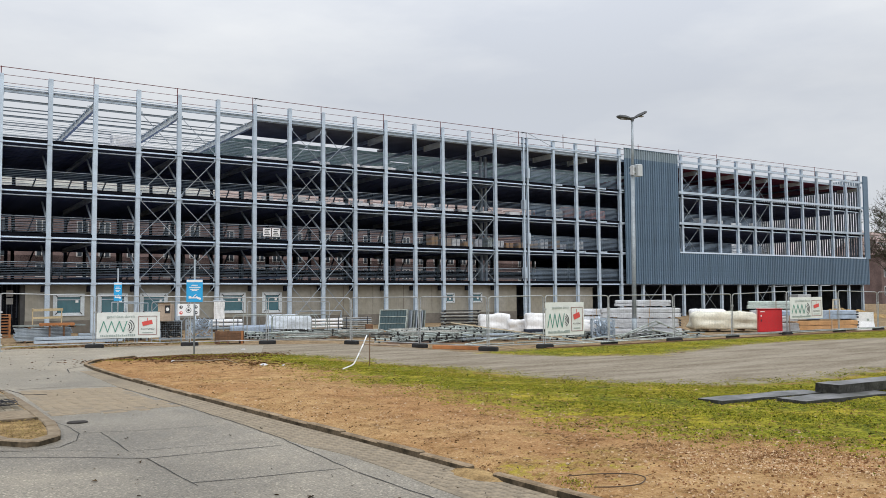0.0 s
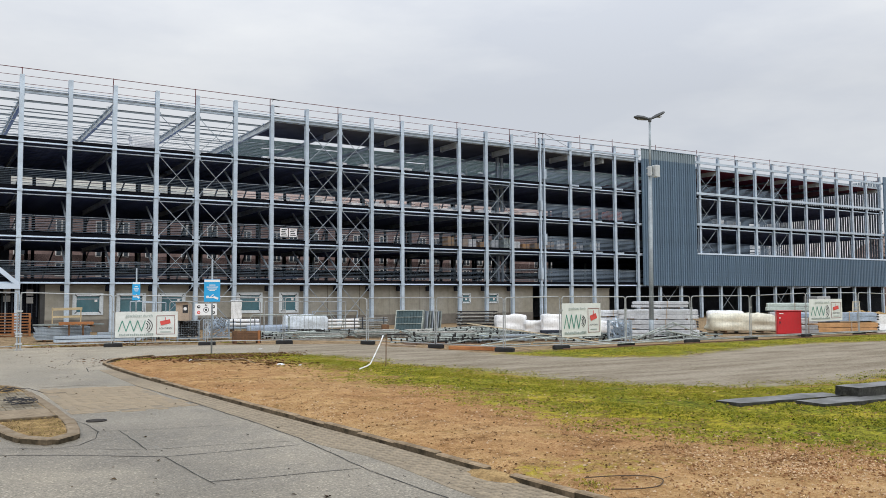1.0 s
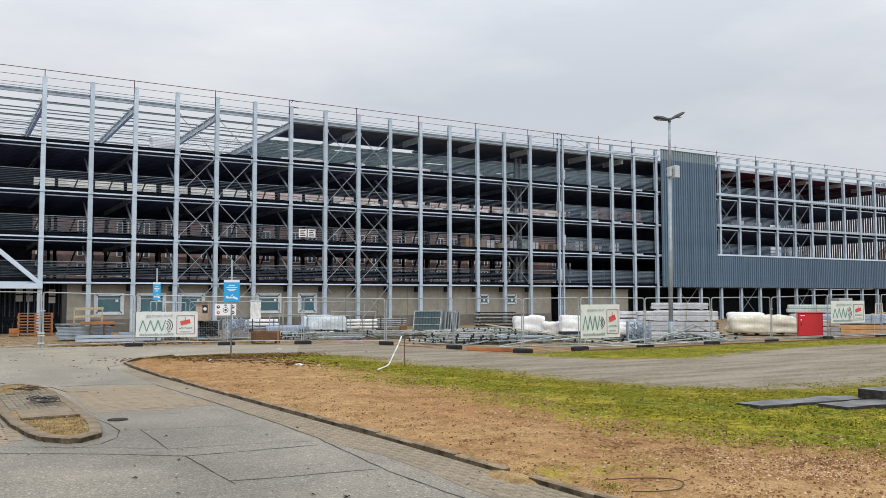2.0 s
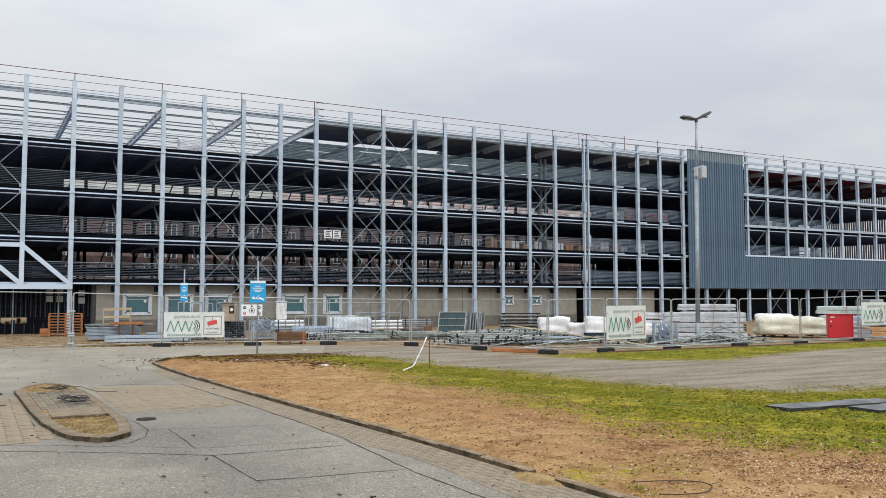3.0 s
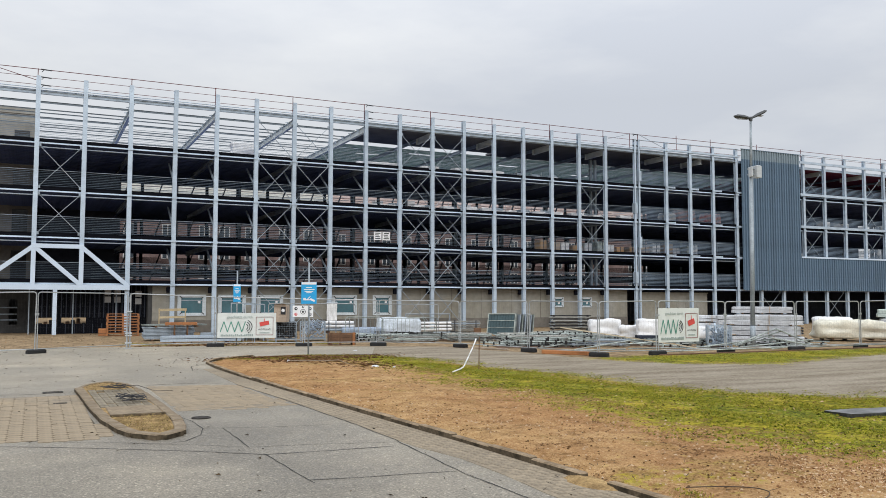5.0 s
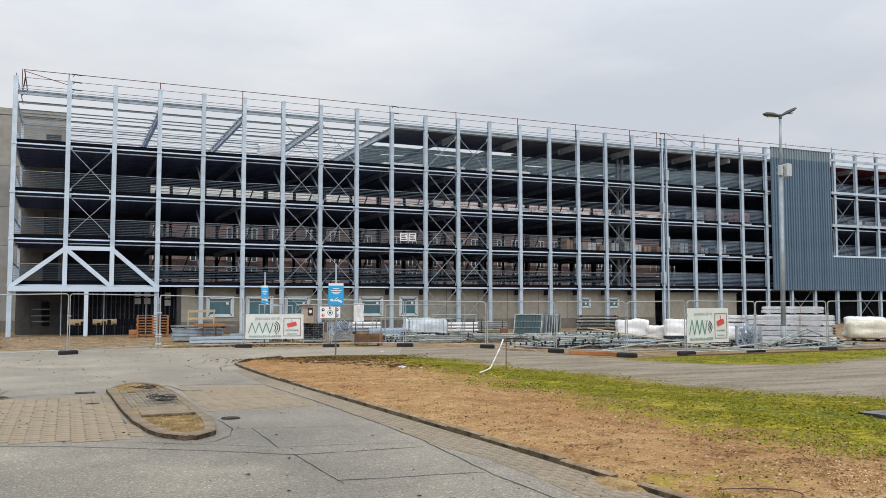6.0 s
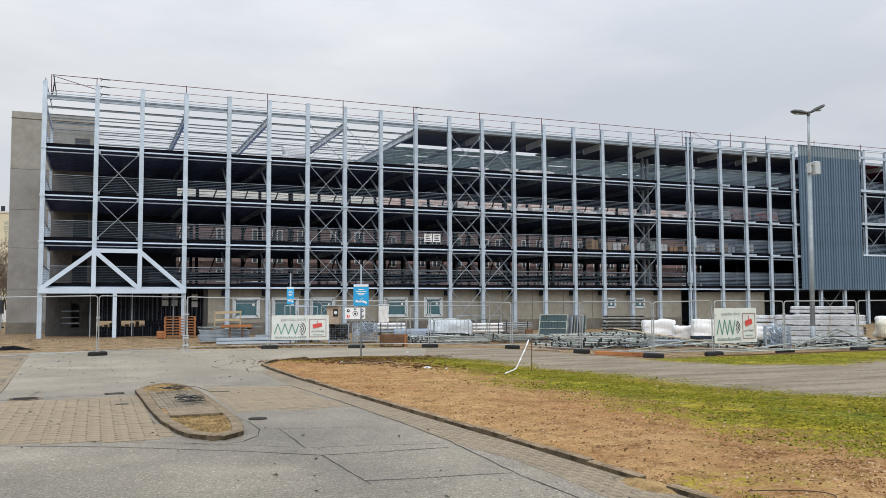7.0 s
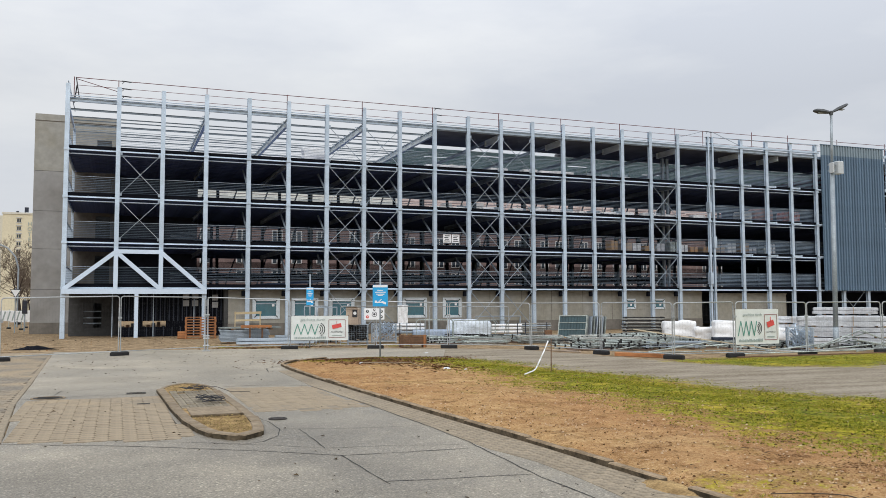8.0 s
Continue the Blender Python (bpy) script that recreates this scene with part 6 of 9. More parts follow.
for x, z, m in ((-0.3, 1.63, M_BLACK), (-0.3, 1.39, M_BANNER_RED), (0.3, 1.63, M_BLACK), (0.3, 1.39, M_BLACK), (0.0, 1.7, M_BLACK)):
    part("pictogram", Geo().tube((x, -0.058, z), (x, -0.051, z), 0.068 if x else 0.05, 14), m, icons)
    part("pictogram", Geo().tube((x + 0.01, -0.064, z + 0.01), (x + 0.01, -0.0585, z + 0.01), 0.026, 12), M_WHITE, icons)
part("strap", Geo().box(-0.3, -0.03, 1.4, -0.27, 0.06, 1.44).box(0.27, -0.03, 1.4, 0.3, 0.06, 1.44), M_BLACK, icons)


def wire_box(label, at, w, d, h, fill, seed):
    """A steel mesh crate on four feet with loose contents."""
    r = random.Random(seed)
    b = thing("mesh_crate", label, "mesh crate", at=at)
    for x in (-w / 2, w / 2):
        for y in (-d / 2, d / 2):
            part("corner_post", Geo().bar((x, y, 0), (x, y, h), 0.05), M_GALV_DULL, b)
    part("floor_frame", Geo().box(-w / 2, -d / 2, 0.1, w / 2, d / 2, 0.15), M_GALV_DULL, b)
    for a, c in (((-w / 2, -d / 2), (w / 2, -d / 2)), ((-w / 2, d / 2), (w / 2, d / 2)), ((-w / 2, -d / 2), (-w / 2, d / 2)), ((w / 2, -d / 2), (w / 2, d / 2))):
        g = Geo()
        for k in range(8):
            z = 0.2 + (h - 0.2) * k / 7
            g.bar((*a, z), (*c, z), 0.006 if k < 7 else 0.035)
        for k in range(1, 12):
            x, y = a[0] + (c[0] - a[0]) * k / 12, a[1] + (c[1] - a[1]) * k / 12
            g.bar((x, y, 0.15), (x, y, h), 0.005)
        part("mesh_side", g, M_GALV_DULL, b)
    if fill == "scrap":
        g = Geo()
        for _ in range(80):
            c = Vector((r.uniform(-w / 2, w / 2) * 0.85, r.uniform(-d / 2, d / 2) * 0.85, r.uniform(0.2, h * 1.02)))
            v = Vector((r.uniform(-1, 1), r.uniform(-1, 1), r.uniform(-0.9, 0.9))).normalized() * r.uniform(0.12, 0.3)
            g.bar(c - v, c + v, r.uniform(0.025, 0.06), 0.02)
        part("scrap_load", g, M_GALV, b, "jumble of pale metal fittings")
    elif fill == "dark":
        g = Geo()
        for _ in range(110):
            c = Vector((r.uniform(-w / 2, w / 2) * 0.85, r.uniform(-d / 2, d / 2) * 0.85, r.uniform(0.2, h * 0.95)))
            v = Vector((r.uniform(-1, 1), r.uniform(-1, 1), r.uniform(-0.5, 0.5))).normalized() * r.uniform(0.1, 0.25)
            g.bar(c - v, c + v, r.uniform(0.06, 0.13), 0.06)
        part("black_fitting", g, M_RUBBER, b, "heap of black rubber parts")
    return b


wire_box("mesh crate heaped with black rubber parts", pose(10.95, 40.2, 0, 0, 0, -12), 0.95, 0.8, 0.95, "dark", 1)
wire_box("mesh crate heaped with pale metal fittings", pose(12.45, 40.7, 0, 0, 0, -15), 1.2, 0.8, 0.95, "scrap", 2)
wire_box("mesh crate of fittings beside the lamp", pose(26.35, 27.4, 0, 0, 0, -38), 0.95, 0.8, 0.92, "scrap", 3)

hung = thing("hanging_sheet", "white plastic sheet hung over a post", "sheet", at=pose(12.75, 38.6, 0, 0, 0, -18))
g = Geo()
for side in (0, 1):
    v = [(-0.24 + 0.06 * i + 0.01 * math.sin(j), -0.03 + 0.02 * math.sin(1.7 * i + 0.6 * j) + 0.012 * side, 1.03 + 0.085 * j) for j in range(11) for i in range(9)]
    g.add(v, [(j * 9 + i, j * 9 + i + 1, j * 9 + i + 10, j * 9 + i + 9) for j in range(10) for i in range(8)])
part("sheet", g, M_FOIL, hung)
part("post", Geo().tube((0.2, 0.02, 0), (0.2, 0.02, 1.95), 0.025, 8), M_GALV_DULL, hung)
part("cross_bar", Geo().tube((-0.28, 0.02, 1.88), (0.28, 0.02, 1.88), 0.02, 6), M_GALV_DULL, hung)

brown = thing("timber_crate", "dark wet brown timber crate behind the fence", "crate", at=pose(12.45, 36.3, 0, 0, 0, -12))
for k in range(4):
    part("board", Geo().slab(-0.6, -0.37, 0.1 + 0.115 * k, 0.6, -0.35, 0.205 + 0.115 * k, 0.004), M_WOOD_DARK, brown)
part("crate_body", Geo().box(-0.59, -0.348, 0.1, 0.59, 0.38, 0.52), M_WOOD_DARK, brown)
for x in (-0.5, -0.1, 0.5):
    part("batten", Geo().slab(x - 0.05, -0.395, 0.0, x + 0.05, -0.372, 0.56, 0.004), M_WOOD_ORANGE if x > 0 else M_WOOD_DARK, brown)
part("foot", Geo().box(-0.6, -0.3, 0, -0.45, 0.3, 0.1), M_WOOD_DARK, brown)
part("foot", Geo().box(0.45, -0.3, 0, 0.6, 0.3, 0.1), M_WOOD_DARK, brown)


def tube_stack(label, at, length, rows, cols, r, m, posts=True):
    """Scaffold tubes lying in rows between upright stack posts."""
    s = thing("scaffold_tube_stack", label, "scaffold tubes", at=at)
    for j in range(rows):
        for i in range(cols):
            o = rnd.uniform(-0.08, 0.08)
            part("tube", Geo().tube((-length / 2 + o, i * r * 2.1, 0.12 + r + j * r * 2.7), (length / 2 + o, i * r * 2.1, 0.12 + r + j * r * 2.7), r, 10), m if (i + j) % 5 else M_GALV_DULL, s)
    for x in (-length * 0.36, length * 0.36):
        part("bearer", Geo().box(x - 0.06, -0.1, 0, x + 0.06, cols * r * 2.1 + 0.05, 0.12), M_WOOD_DARK, s)
        if posts:
            part("stack_post", Geo().bar((x, -r - 0.03, 0.0), (x, -r - 0.03, 0.14 + rows * r * 2.7), 0.04), M_DARK_STEEL, s)
    return s


tube_stack("white pipes lying on a crate row", pose(14.2, 41.8, 0.28, 0, 0, -8), 1.5, 3, 5, 0.07, M_WHITE)
tube_stack("stacked pale plastic pipes held by dark posts", pose(20.2, 43.0, 0.0, 0, 0, -14), 2.1, 4, 3, 0.068, M_WHITE)
tube_stack("stacked dark-ended scaffold tubes", pose(22.0, 42.6, 0.0, 0, 0, -16), 1.7, 7, 4, 0.04, M_SCAFF)


def hoop_barrier(label, at, w, h, bars):
    b = thing("crowd_barrier", label, "barrier", at=at)
    pts = [(-w / 2, 0, 0.0), (-w / 2, 0, h - 0.12), (-w / 2 + 0.12, 0, h), (w / 2 - 0.12, 0, h), (w / 2, 0, h - 0.12), (w / 2, 0, 0.0)]
    part("hoop", Geo().path(pts, 0.024, 8), M_GALV_YARD, b)
    part("lower_rail", Geo().tube((-w / 2, 0, 0.2), (w / 2, 0, 0.2), 0.018, 8), M_GALV_YARD, b)
    for k in range(1, bars):
        x = -w / 2 + w * k / bars
        part("bar", Geo().tube((x, 0, 0.2), (x, 0, h), 0.009, 6), M_GALV_YARD, b)
    for x in (-w / 2 + 0.2, w / 2 - 0.2):
        part("foot", Geo().tube((x, -0.3, 0.02), (x, 0.3, 0.02), 0.018, 6), M_GALV_YARD, b)
    return b


hoop_barrier("galvanised hoop barrier in the yard", pose(15.0, 40.2, 0, 0, 0, -16), 1.9, 1.15, 9)
hoop_barrier("galvanised hoop barrier in front of a wrapped bundle", pose(16.9, 39.6, 0, 0, 0, -16), 2.2, 1.1, 11)
bale("blue-white foil-wrapped bundle on timbers", pose(17.6, 41.9, 0.09, 0, 0, -18), 2.3, 1.0, 0.98, 5, M_FOIL_ICE, 0.10)
bale("long low bundle under white foil", pose(15.4, 41.5, 0.09, 0, 0, -16), 2.2, 0.9, 0.5, 6, M_FOIL_BLUE, 0.05)


def leg_frame(label, at, w, h, m):
    """An open rectangular tube frame standing upright with diagonal stays."""
    f = thing("tube_frame", label, "frame", at=at)
    part("hoop", Geo().path([(-w / 2, 0, 0), (-w / 2, 0, h), (w / 2, 0, h), (w / 2, 0, 0)], 0.025, 8), m, f)
    part("rail", Geo().tube((-w / 2, 0, h * 0.45), (w / 2, 0, h * 0.45), 0.018, 6), m, f)
    part("stay", Geo().tube((-w / 2, 0, h), (-w / 2 + 0.1, 0.5, 0), 0.018, 6), m, f)
    part("stay", Geo().tube((w / 2, 0, h), (w / 2 - 0.1, 0.5, 0), 0.018, 6), m, f)
    return f


leg_frame("pale tube frame in the yard", pose(19.1, 42.0, 0, 0, 0, -12), 1.5, 1.05, M_GALV_YARD)
leg_frame("dark tube frame beside the pipes", pose(20.4, 44.2, 0, 0, 0, -14), 2.6, 1.22, M_GALV_DULL)
leg_frame("tube frame leaning behind the banner", pose(8.9, 40.3, 0, 0, 0, -12), 1.1, 1.85, M_GALV_DULL)
leg_frame("tube frame leaning behind the banner", pose(9.6, 41.1, 0, -6, 0, -20), 1.0, 1.8, M_GALV_DULL)


def frame_pile(label, at, n, w, d, z_step, seed, m, skew=0.14):
    """Lattice frames of tube lying flat on one another."""
    r = random.Random(seed)
    p = thing("scaffold_frame_pile", label, "scaffold frames", at=at)
    for k in range(n):
        z = 0.06 + k * z_step
        ox, oy, a = r.uniform(-skew, skew), r.uniform(-skew, skew), radians(r.uniform(-3, 3))

        def q(x, y):
            return (ox + x * math.cos(a) - y * math.sin(a), oy + x * math.sin(a) + y * math.cos(a), z)

        g = Geo().path([q(-w / 2, -d / 2), q(w / 2, -d / 2), q(w / 2, d / 2), q(-w / 2, d / 2), q(-w / 2, -d / 2)], 0.026, 6)
        for i in range(1, 4):
            g.tube(q(-w / 2 + w * i / 4, -d / 2), q(-w / 2 + w * i / 4, d / 2), 0.02, 6)
        g.tube(q(-w / 2, 0), q(w / 2, 0), 0.016, 6)
        for i in (-1, 1):
            c = q(i * w * 0.42, -d / 2)
            g.box(c[0] - 0.06, c[1] - 0.05, c[2] - 0.05, c[0] + 0.06, c[1] + 0.05, c[2] + 0.05)
        part("frame", g, m if k % 2 else (M_RUBBER if m is M_SCAFF else M_SCAFF), p)
    for x in (-w * 0.35, w * 0.35):
        part("bearer", Geo().box(x - 0.05, -d / 2, 0, x + 0.05, d / 2, 0.05), M_WOOD_DARK, p)
    return p


frame_pile("low pile of galvanised scaffold frames", pose(16.6, 37.3, 0, 0, 0, -14), 4, 2.2, 0.9, 0.085, 1, M_GALV_YARD)
frame_pile("low pile of galvanised scaffold frames", pose(19.2, 36.9, 0, 0, 0, -18), 5, 2.2, 0.9, 0.08, 2, M_GALV_YARD)
frame_pile("pile of scaffold frames spread on the ground", pose(21.7, 35.8, 0, 0, 0, -20), 5, 2.6, 1.0, 0.08, 3, M_GALV_YARD)
frame_pile("pile of scaffold frames spread on the ground", pose(20.6, 32.6, 0, 0, 0, -26), 5, 2.6, 1.1, 0.085, 4, M_GALV_YARD)
frame_pile("pile of scaffold frames spread on the ground", pose(23.2, 32.4, 0, 0, 0, -30), 5, 2.6, 1.1, 0.085, 5, M_GALV_YARD, 0.25)
frame_pile("pile of scaffold frames spread on the ground", pose(22.0, 30.2, 0, 0, 0, -24), 4, 2.4, 1.0, 0.08, 6, M_GALV_DULL, 0.3)
frame_pile("tall stack of dark scaffold frames", pose(26.95, 39.4, 0, 0, 0, -32), 13, 2.2, 1.0, 0.092, 7, M_SCAFF, 0.07)
box_red = solid("small_red_crate", Geo().slab(-0.2, -0.15, 0, 0.2, 0.15, 0.48, 0.02), M_WOOD_DARK, "small dark red-brown crate by the tube stacks", "crate", at=pose(22.3, 41.7, 0, 0, 0, -20))

# mesh panels stacked on edge
rack = thing("mesh_panel_rack", "blue-green steel panels stacked upright with pale panels behind", "mesh panels", at=pose(24.0, 42.0, 0, 0, 0, -24))
for k in range(3):
    g = Geo()
    y, lean, s = 0.10 * k, 0.16, 0.06 * k
    for x in (-0.82, 0.72):
        g.bar((x + s, y, 0.08), (x + s + 0.12, y + lean, 1.24), 0.045)
    for z in (0.0, 0.34, 0.67, 1.0):
        g.bar((-0.82 + s + 0.12 * z, y - 0.012 + lean * z, 0.08 + 1.16 * z), (0.72 + s + 0.12 * z, y - 0.012 + lean * z, 0.08 + 1.16 * z), 0.045 if z in (0.0, 1.0) else 0.025)
    frame_part = part("panel_frame", g, M_GALV_YARD, rack)
    for i in range(9):
        x = -0.72 + s + 0.165 * i
        part("slat", Geo().bar((x, y + 0.03, 0.1), (x + 0.12, y + 0.03 + lean, 1.22), 0.115, 0.02, up=(0, 1, 0)), M_PANEL, frame_part)
for k in range(6):
    g = Geo().box(-0.03, 0, 0.08, 0.03, 0.95, 1.2)
    part("edge_panel", g, M_GALV_YARD if k % 2 else M_GALV_DULL, rack, "pale panel seen on edge", at=pose(1.02 + 0.16 * k, -0.05 + 0.03 * k, 0, 0, 5, 14))
part("bearer", Geo().box(-1.0, -0.1, 0, 1.9, 1.0, 0.07), M_WOOD, rack)

# loose tubes lying across the yard
r5 = random.Random(55)
for x, y, a, length in ((19.4, 27.2, -12, 3.2), (21.0, 28.1, 8, 3.6), (23.3, 27.0, -22, 3.4), (25.6, 26.6, 4, 3.8), (27.9, 25.9, -6, 4.2), (24.3, 29.4, -30, 3.0), (28.6, 25.5, 14, 3.4), (19.8, 30.0, 25, 2.6)):
    tagged(part("loose_tube", Geo().tube((-length / 2, 0, 0.05), (length / 2, 0, 0.05 + r5.uniform(0, 0.35)), 0.028, 8), M_GALV_YARD, at=pose(x, y, 0, 0, 0, a)), "loose galvanised scaffold tube lying on the ground", "tube", "loose tubes")
for a, b in (((25.6, 25.6, 0.25), (28.1, 25.9, 0.82)), ((28.1, 25.9, 0.82), (30.6, 26.2, 0.1)), ((25.9, 26.0, 0.15), (28.5, 26.0, 0.72)), ((27.2, 25.5, 0.5), (29.8, 25.2, 0.06))):
    tagged(part("loose_tube", Geo().tube(a, b, 0.03, 8), M_GALV_YARD), "galvanised tube propped over the others by the lamp", "tube", "loose tubes")
tagged(part("strut", Geo().bar((18.4, 27.6, 0.95), (24.1, 26.3, 0.1), 0.04), M_WOOD_PALE), "long pale batten slanting behind the fence", "batten")
plank = solid("plank", Geo().slab(-0.95, -0.12, 0, 0.95, 0.12, 0.13, 0.01), M_WOOD_ORANGE, "orange shuttering plank lying along the fence", "plank", at=pose(17.75, 26.3, 0, 0, 0, -62))
solid("plank", Geo().slab(-1.1, -0.06, 0, 1.1, 0.06, 0.05, 0.005), M_CARTON, "thin pale batten lying at the fence", "plank", at=pose(16.9, 30.6, 0, 0, 0, -75))

# jumbled heaps of tubes, boards and couplers


def jumble(label, at, w, d, h, count, seed):
    r = random.Random(seed)
    g, q = Geo(), Geo()
    for _ in range(count):
        c = Vector((r.uniform(-w / 2, w / 2), r.uniform(-d / 2, d / 2), 0.04 + h * r.random() ** 1.3))
        a, s = radians(r.gauss(0, 8) + r.choice((0, 0, 0, 0, 90))), r.uniform(0.4, 1.2)
        v = Vector((math.cos(a), math.sin(a), r.uniform(-0.07, 0.07))) * s
        if r.random() < 0.75:
            g.tube(c - v, c + v, 0.028, 6)
        else:
            (g if r.random() < 0.3 else q).bar(c - v, c + v, r.uniform(0.06, 0.16), 0.05)
        # coupler stubs along the tube
        for u in (-0.8, 0.1, 0.75):
            p = c + v * u
            (q if r.random() < 0.6 else g).box(p.x - 0.035, p.y - 0.05, max(0.0, p.z - r.uniform(0.08, 0.16)), p.x + 0.035, p.y + 0.05, p.z + 0.05)
    t = thing("scaffold_heap", label, "scaffold parts", at=at, kind="stuff")
    part("tubes", g, M_GALV_YARD, t)
    part("couplers", q, M_RUBBER, t)
    # dark sheet added so the gaps between the tubes look shaded
    part("sheet", Geo().box(-w / 2, -d / 2, 0.004, w / 2, d / 2, 0.012), M_WOOD_DARK, t, "flat dark sheet standing for the shade under the heap")
    return t


for n, (x, y, w, d, h, c) in enumerate(((18.6, 38.6, 5.0, 1.2, 0.35, 46), (21.6, 33.8, 4.5, 1.6, 0.45, 60), (19.6, 31.2, 3.6, 2.2, 0.4, 50), (23.6, 31.0, 3.6, 1.8, 0.4, 46), (23.9, 36.6, 3.6, 1.4, 0.4, 40), (25.6, 28.6, 3.2, 1.2, 0.3, 30), (9.6, 42.6, 2.6, 1.0, 0.35, 26), (14.6, 39.0, 3.0, 0.9, 0.3, 30), (29.6, 26.9, 2.6, 0.9, 0.3, 24))):
    jumble("jumbled heap of scaffold tubes, boards and dark couplers", pose(x, y, 0, 0, 0, -24), w, d, h, int(c * 0.65), 200 + n)

# white bales
bale("white foil-wrapped insulation bale", pose(26.9, 36.2, 0.09, 0, 0, -30), 1.6, 1.0, 0.92, 11, M_FOIL, 0.09)
bale("sagging white foil bundle", pose(27.9, 35.2, 0.09, 0, 0, -34), 1.3, 0.9, 0.62, 12, M_FOIL, 0.15)
bale("white foil-wrapped insulation bale", pose(28.0, 33.6, 0.09, 0, 0, -34), 1.6, 1.0, 0.98, 13, M_FOIL, 0.10)
bale("white foil heap beside the bundles", pose(28.7, 31.2, 0.09, 0, 0, -36), 1.5, 1.0, 0.72, 14, M_FOIL, 0.16)
bale("white foil-wrapped bale behind the tarpaulin", pose(36.9, 30.3, 0.09, 0, 0, -44), 1.9, 1.0, 1.08, 15, M_FOIL, 0.08)
bale("cream tarpaulin-covered bale with deep creases", pose(36.9, 29.3, 0.15, 0, 0, -38), 3.3, 1.3, 0.86, 16, M_FOIL_CREAM, 0.2)
part_dark = profile_bundle("dark tube ends bundled in front of the bales", pose(25.4, 30.6, 0, 0, 0, -30), 1.3, 3, 5, 0.1, M_DARK_STEEL)


def wrapped_stack(label, at, layers):
    """Long packs of profiles in clear grey foil, layer on layer with timbers between, orange straps round them."""
    s = thing("wrapped_profile_stack", label, "building material", at=at)
    for n, (x0, x1, z0, z1, d, m) in enumerate(layers):
        half = (z1 - z0 - 0.06) / 2
        for k in range(2):
            o = rnd.uniform(-0.05, 0.05)
            me = lump(x1 - x0, d, half - 0.01, 40 + n + k * 7 + int(10 * x1), amp=0.022)
            me.materials.append(m)
            part("pack", me, m, s, at=pose((x0 + x1) / 2 + o, d / 2, z0 + 0.06 + k * half))
        for x in (x0 + 0.5, (x0 + x1) / 2, x1 - 0.5):
            part("spacer", Geo().box(x - 0.04, 0.02, z0, x + 0.04, d - 0.02, z0 + 0.06), M_WOOD_DARK, s)
        xs = x0 + (x1 - x0) * 0.62
        part("strap", Geo().box(xs - 0.02, -0.045, z0 + 0.05, xs + 0.02, -0.03, z1 + 0.01), M_CARTON, s, "buff strap")
        for k in range(3):
            for i in range(4):
                part("profile_end", Geo().box(x1 + 0.005, 0.12 + 0.24 * i, z0 + 0.1 + k * (z1 - z0 - 0.12) / 3, x1 + 0.06, 0.3 + 0.24 * i, z0 + 0.06 + (k + 0.85) * (z1 - z0 - 0.12) / 3), M_DARK_STEEL, s, "dark profile end")
    return s


wrapped_stack("high stack of grey foil-wrapped steel profile packs", pose(28.3, 28.9, 0, 0, 0, -46), [(-0.2, 3.3, 0.0, 0.42, 1.2, M_FOIL_GREY), (-0.55, 3.15, 0.42, 0.88, 1.2, M_FOIL_GREY), (-0.5, 3.2, 0.88, 1.36, 1.2, M_FOIL_GREY)])
wrapped_stack("grey foil-wrapped packs on the far side of the stack", pose(28.6, 31.4, 0, 0, 0, -42), [(-0.6, 1.6, 0.0, 0.5, 1.1, M_FOIL_GREY), (-0.6, 1.6, 0.5, 0.95, 1.1, M_FOIL_GREY), (-0.5, 1.7, 0.95, 1.3, 1.1, M_FOIL_GREY)])
wrapped_stack("grey packs lying behind the main stack", pose(31.4, 30.7, 0, 0, 0, -46), [(-0.6, 2.2, 0.0, 0.7, 1.1, M_FOIL_GREY), (-0.6, 2.2, 0.7, 1.35, 1.1, M_FOIL_GREY), (-0.7, 2.1, 1.35, 1.72, 1.1, M_FOIL_GREY)])
wrapped_stack("blue-grey wrapped packs over orange timber boards", pose(38.9, 27.0, 0, 0, 0, -22), [(0.0, 4.4, 0.0, 0.56, 1.1, M_WOOD_ORANGE_LIGHT), (-0.3, 4.4, 0.56, 1.08, 1.1, M_FOIL_BLUE)])
wrapped_stack("greenish wrapped packs behind the red cabinet", pose(39.6, 29.6, 0, 0, 0, -50), [(0.0, 2.2, 0.0, 0.6, 1.1, M_FOIL_GREY), (0.0, 2.2, 0.6, 1.1, 1.1, M_FOIL_GREY), (-0.1, 2.2, 1.1, 1.58, 1.1, M_FOIL_GREEN)])
wrapped_stack("crumpled grey packs beside the red cabinet", pose(37.6, 26.7, 0, 0, 0, -40), [(0.0, 1.2, 0.0, 0.5, 0.9, M_FOIL_GREY), (0.0, 1.2, 0.5, 0.85, 0.9, M_FOIL_GREY)])

red = thing("electrical_cabinet", "red painted steel site power cabinet on short feet", "cabinet", at=pose(35.95, 25.75, 0, 0, 0, -46))
part("body", Geo().slab(-0.56, 0, 0.1, 0.56, 0.5, 1.22, 0.02), M_RED, red)
part("door", Geo().slab(-0.53, -0.025, 0.14, 0.53, -0.003, 1.17, 0.008), M_RED, red)
part("latch", Geo().box(-0.44, -0.05, 0.62, -0.39, -0.026, 0.72), M_DARK_STEEL, red)
part("latch", Geo().box(-0.44, -0.05, 0.86, -0.39, -0.026, 0.93), M_WHITE, red, "white lock plate")
part("lid", Geo().slab(-0.59, -0.05, 1.22, 0.59, 0.53, 1.25, 0.008), M_RED, red)
part("label_bar", Geo().box(-0.45, -0.03, 1.08, -0.25, -0.0255, 1.12), M_WHITE, red)
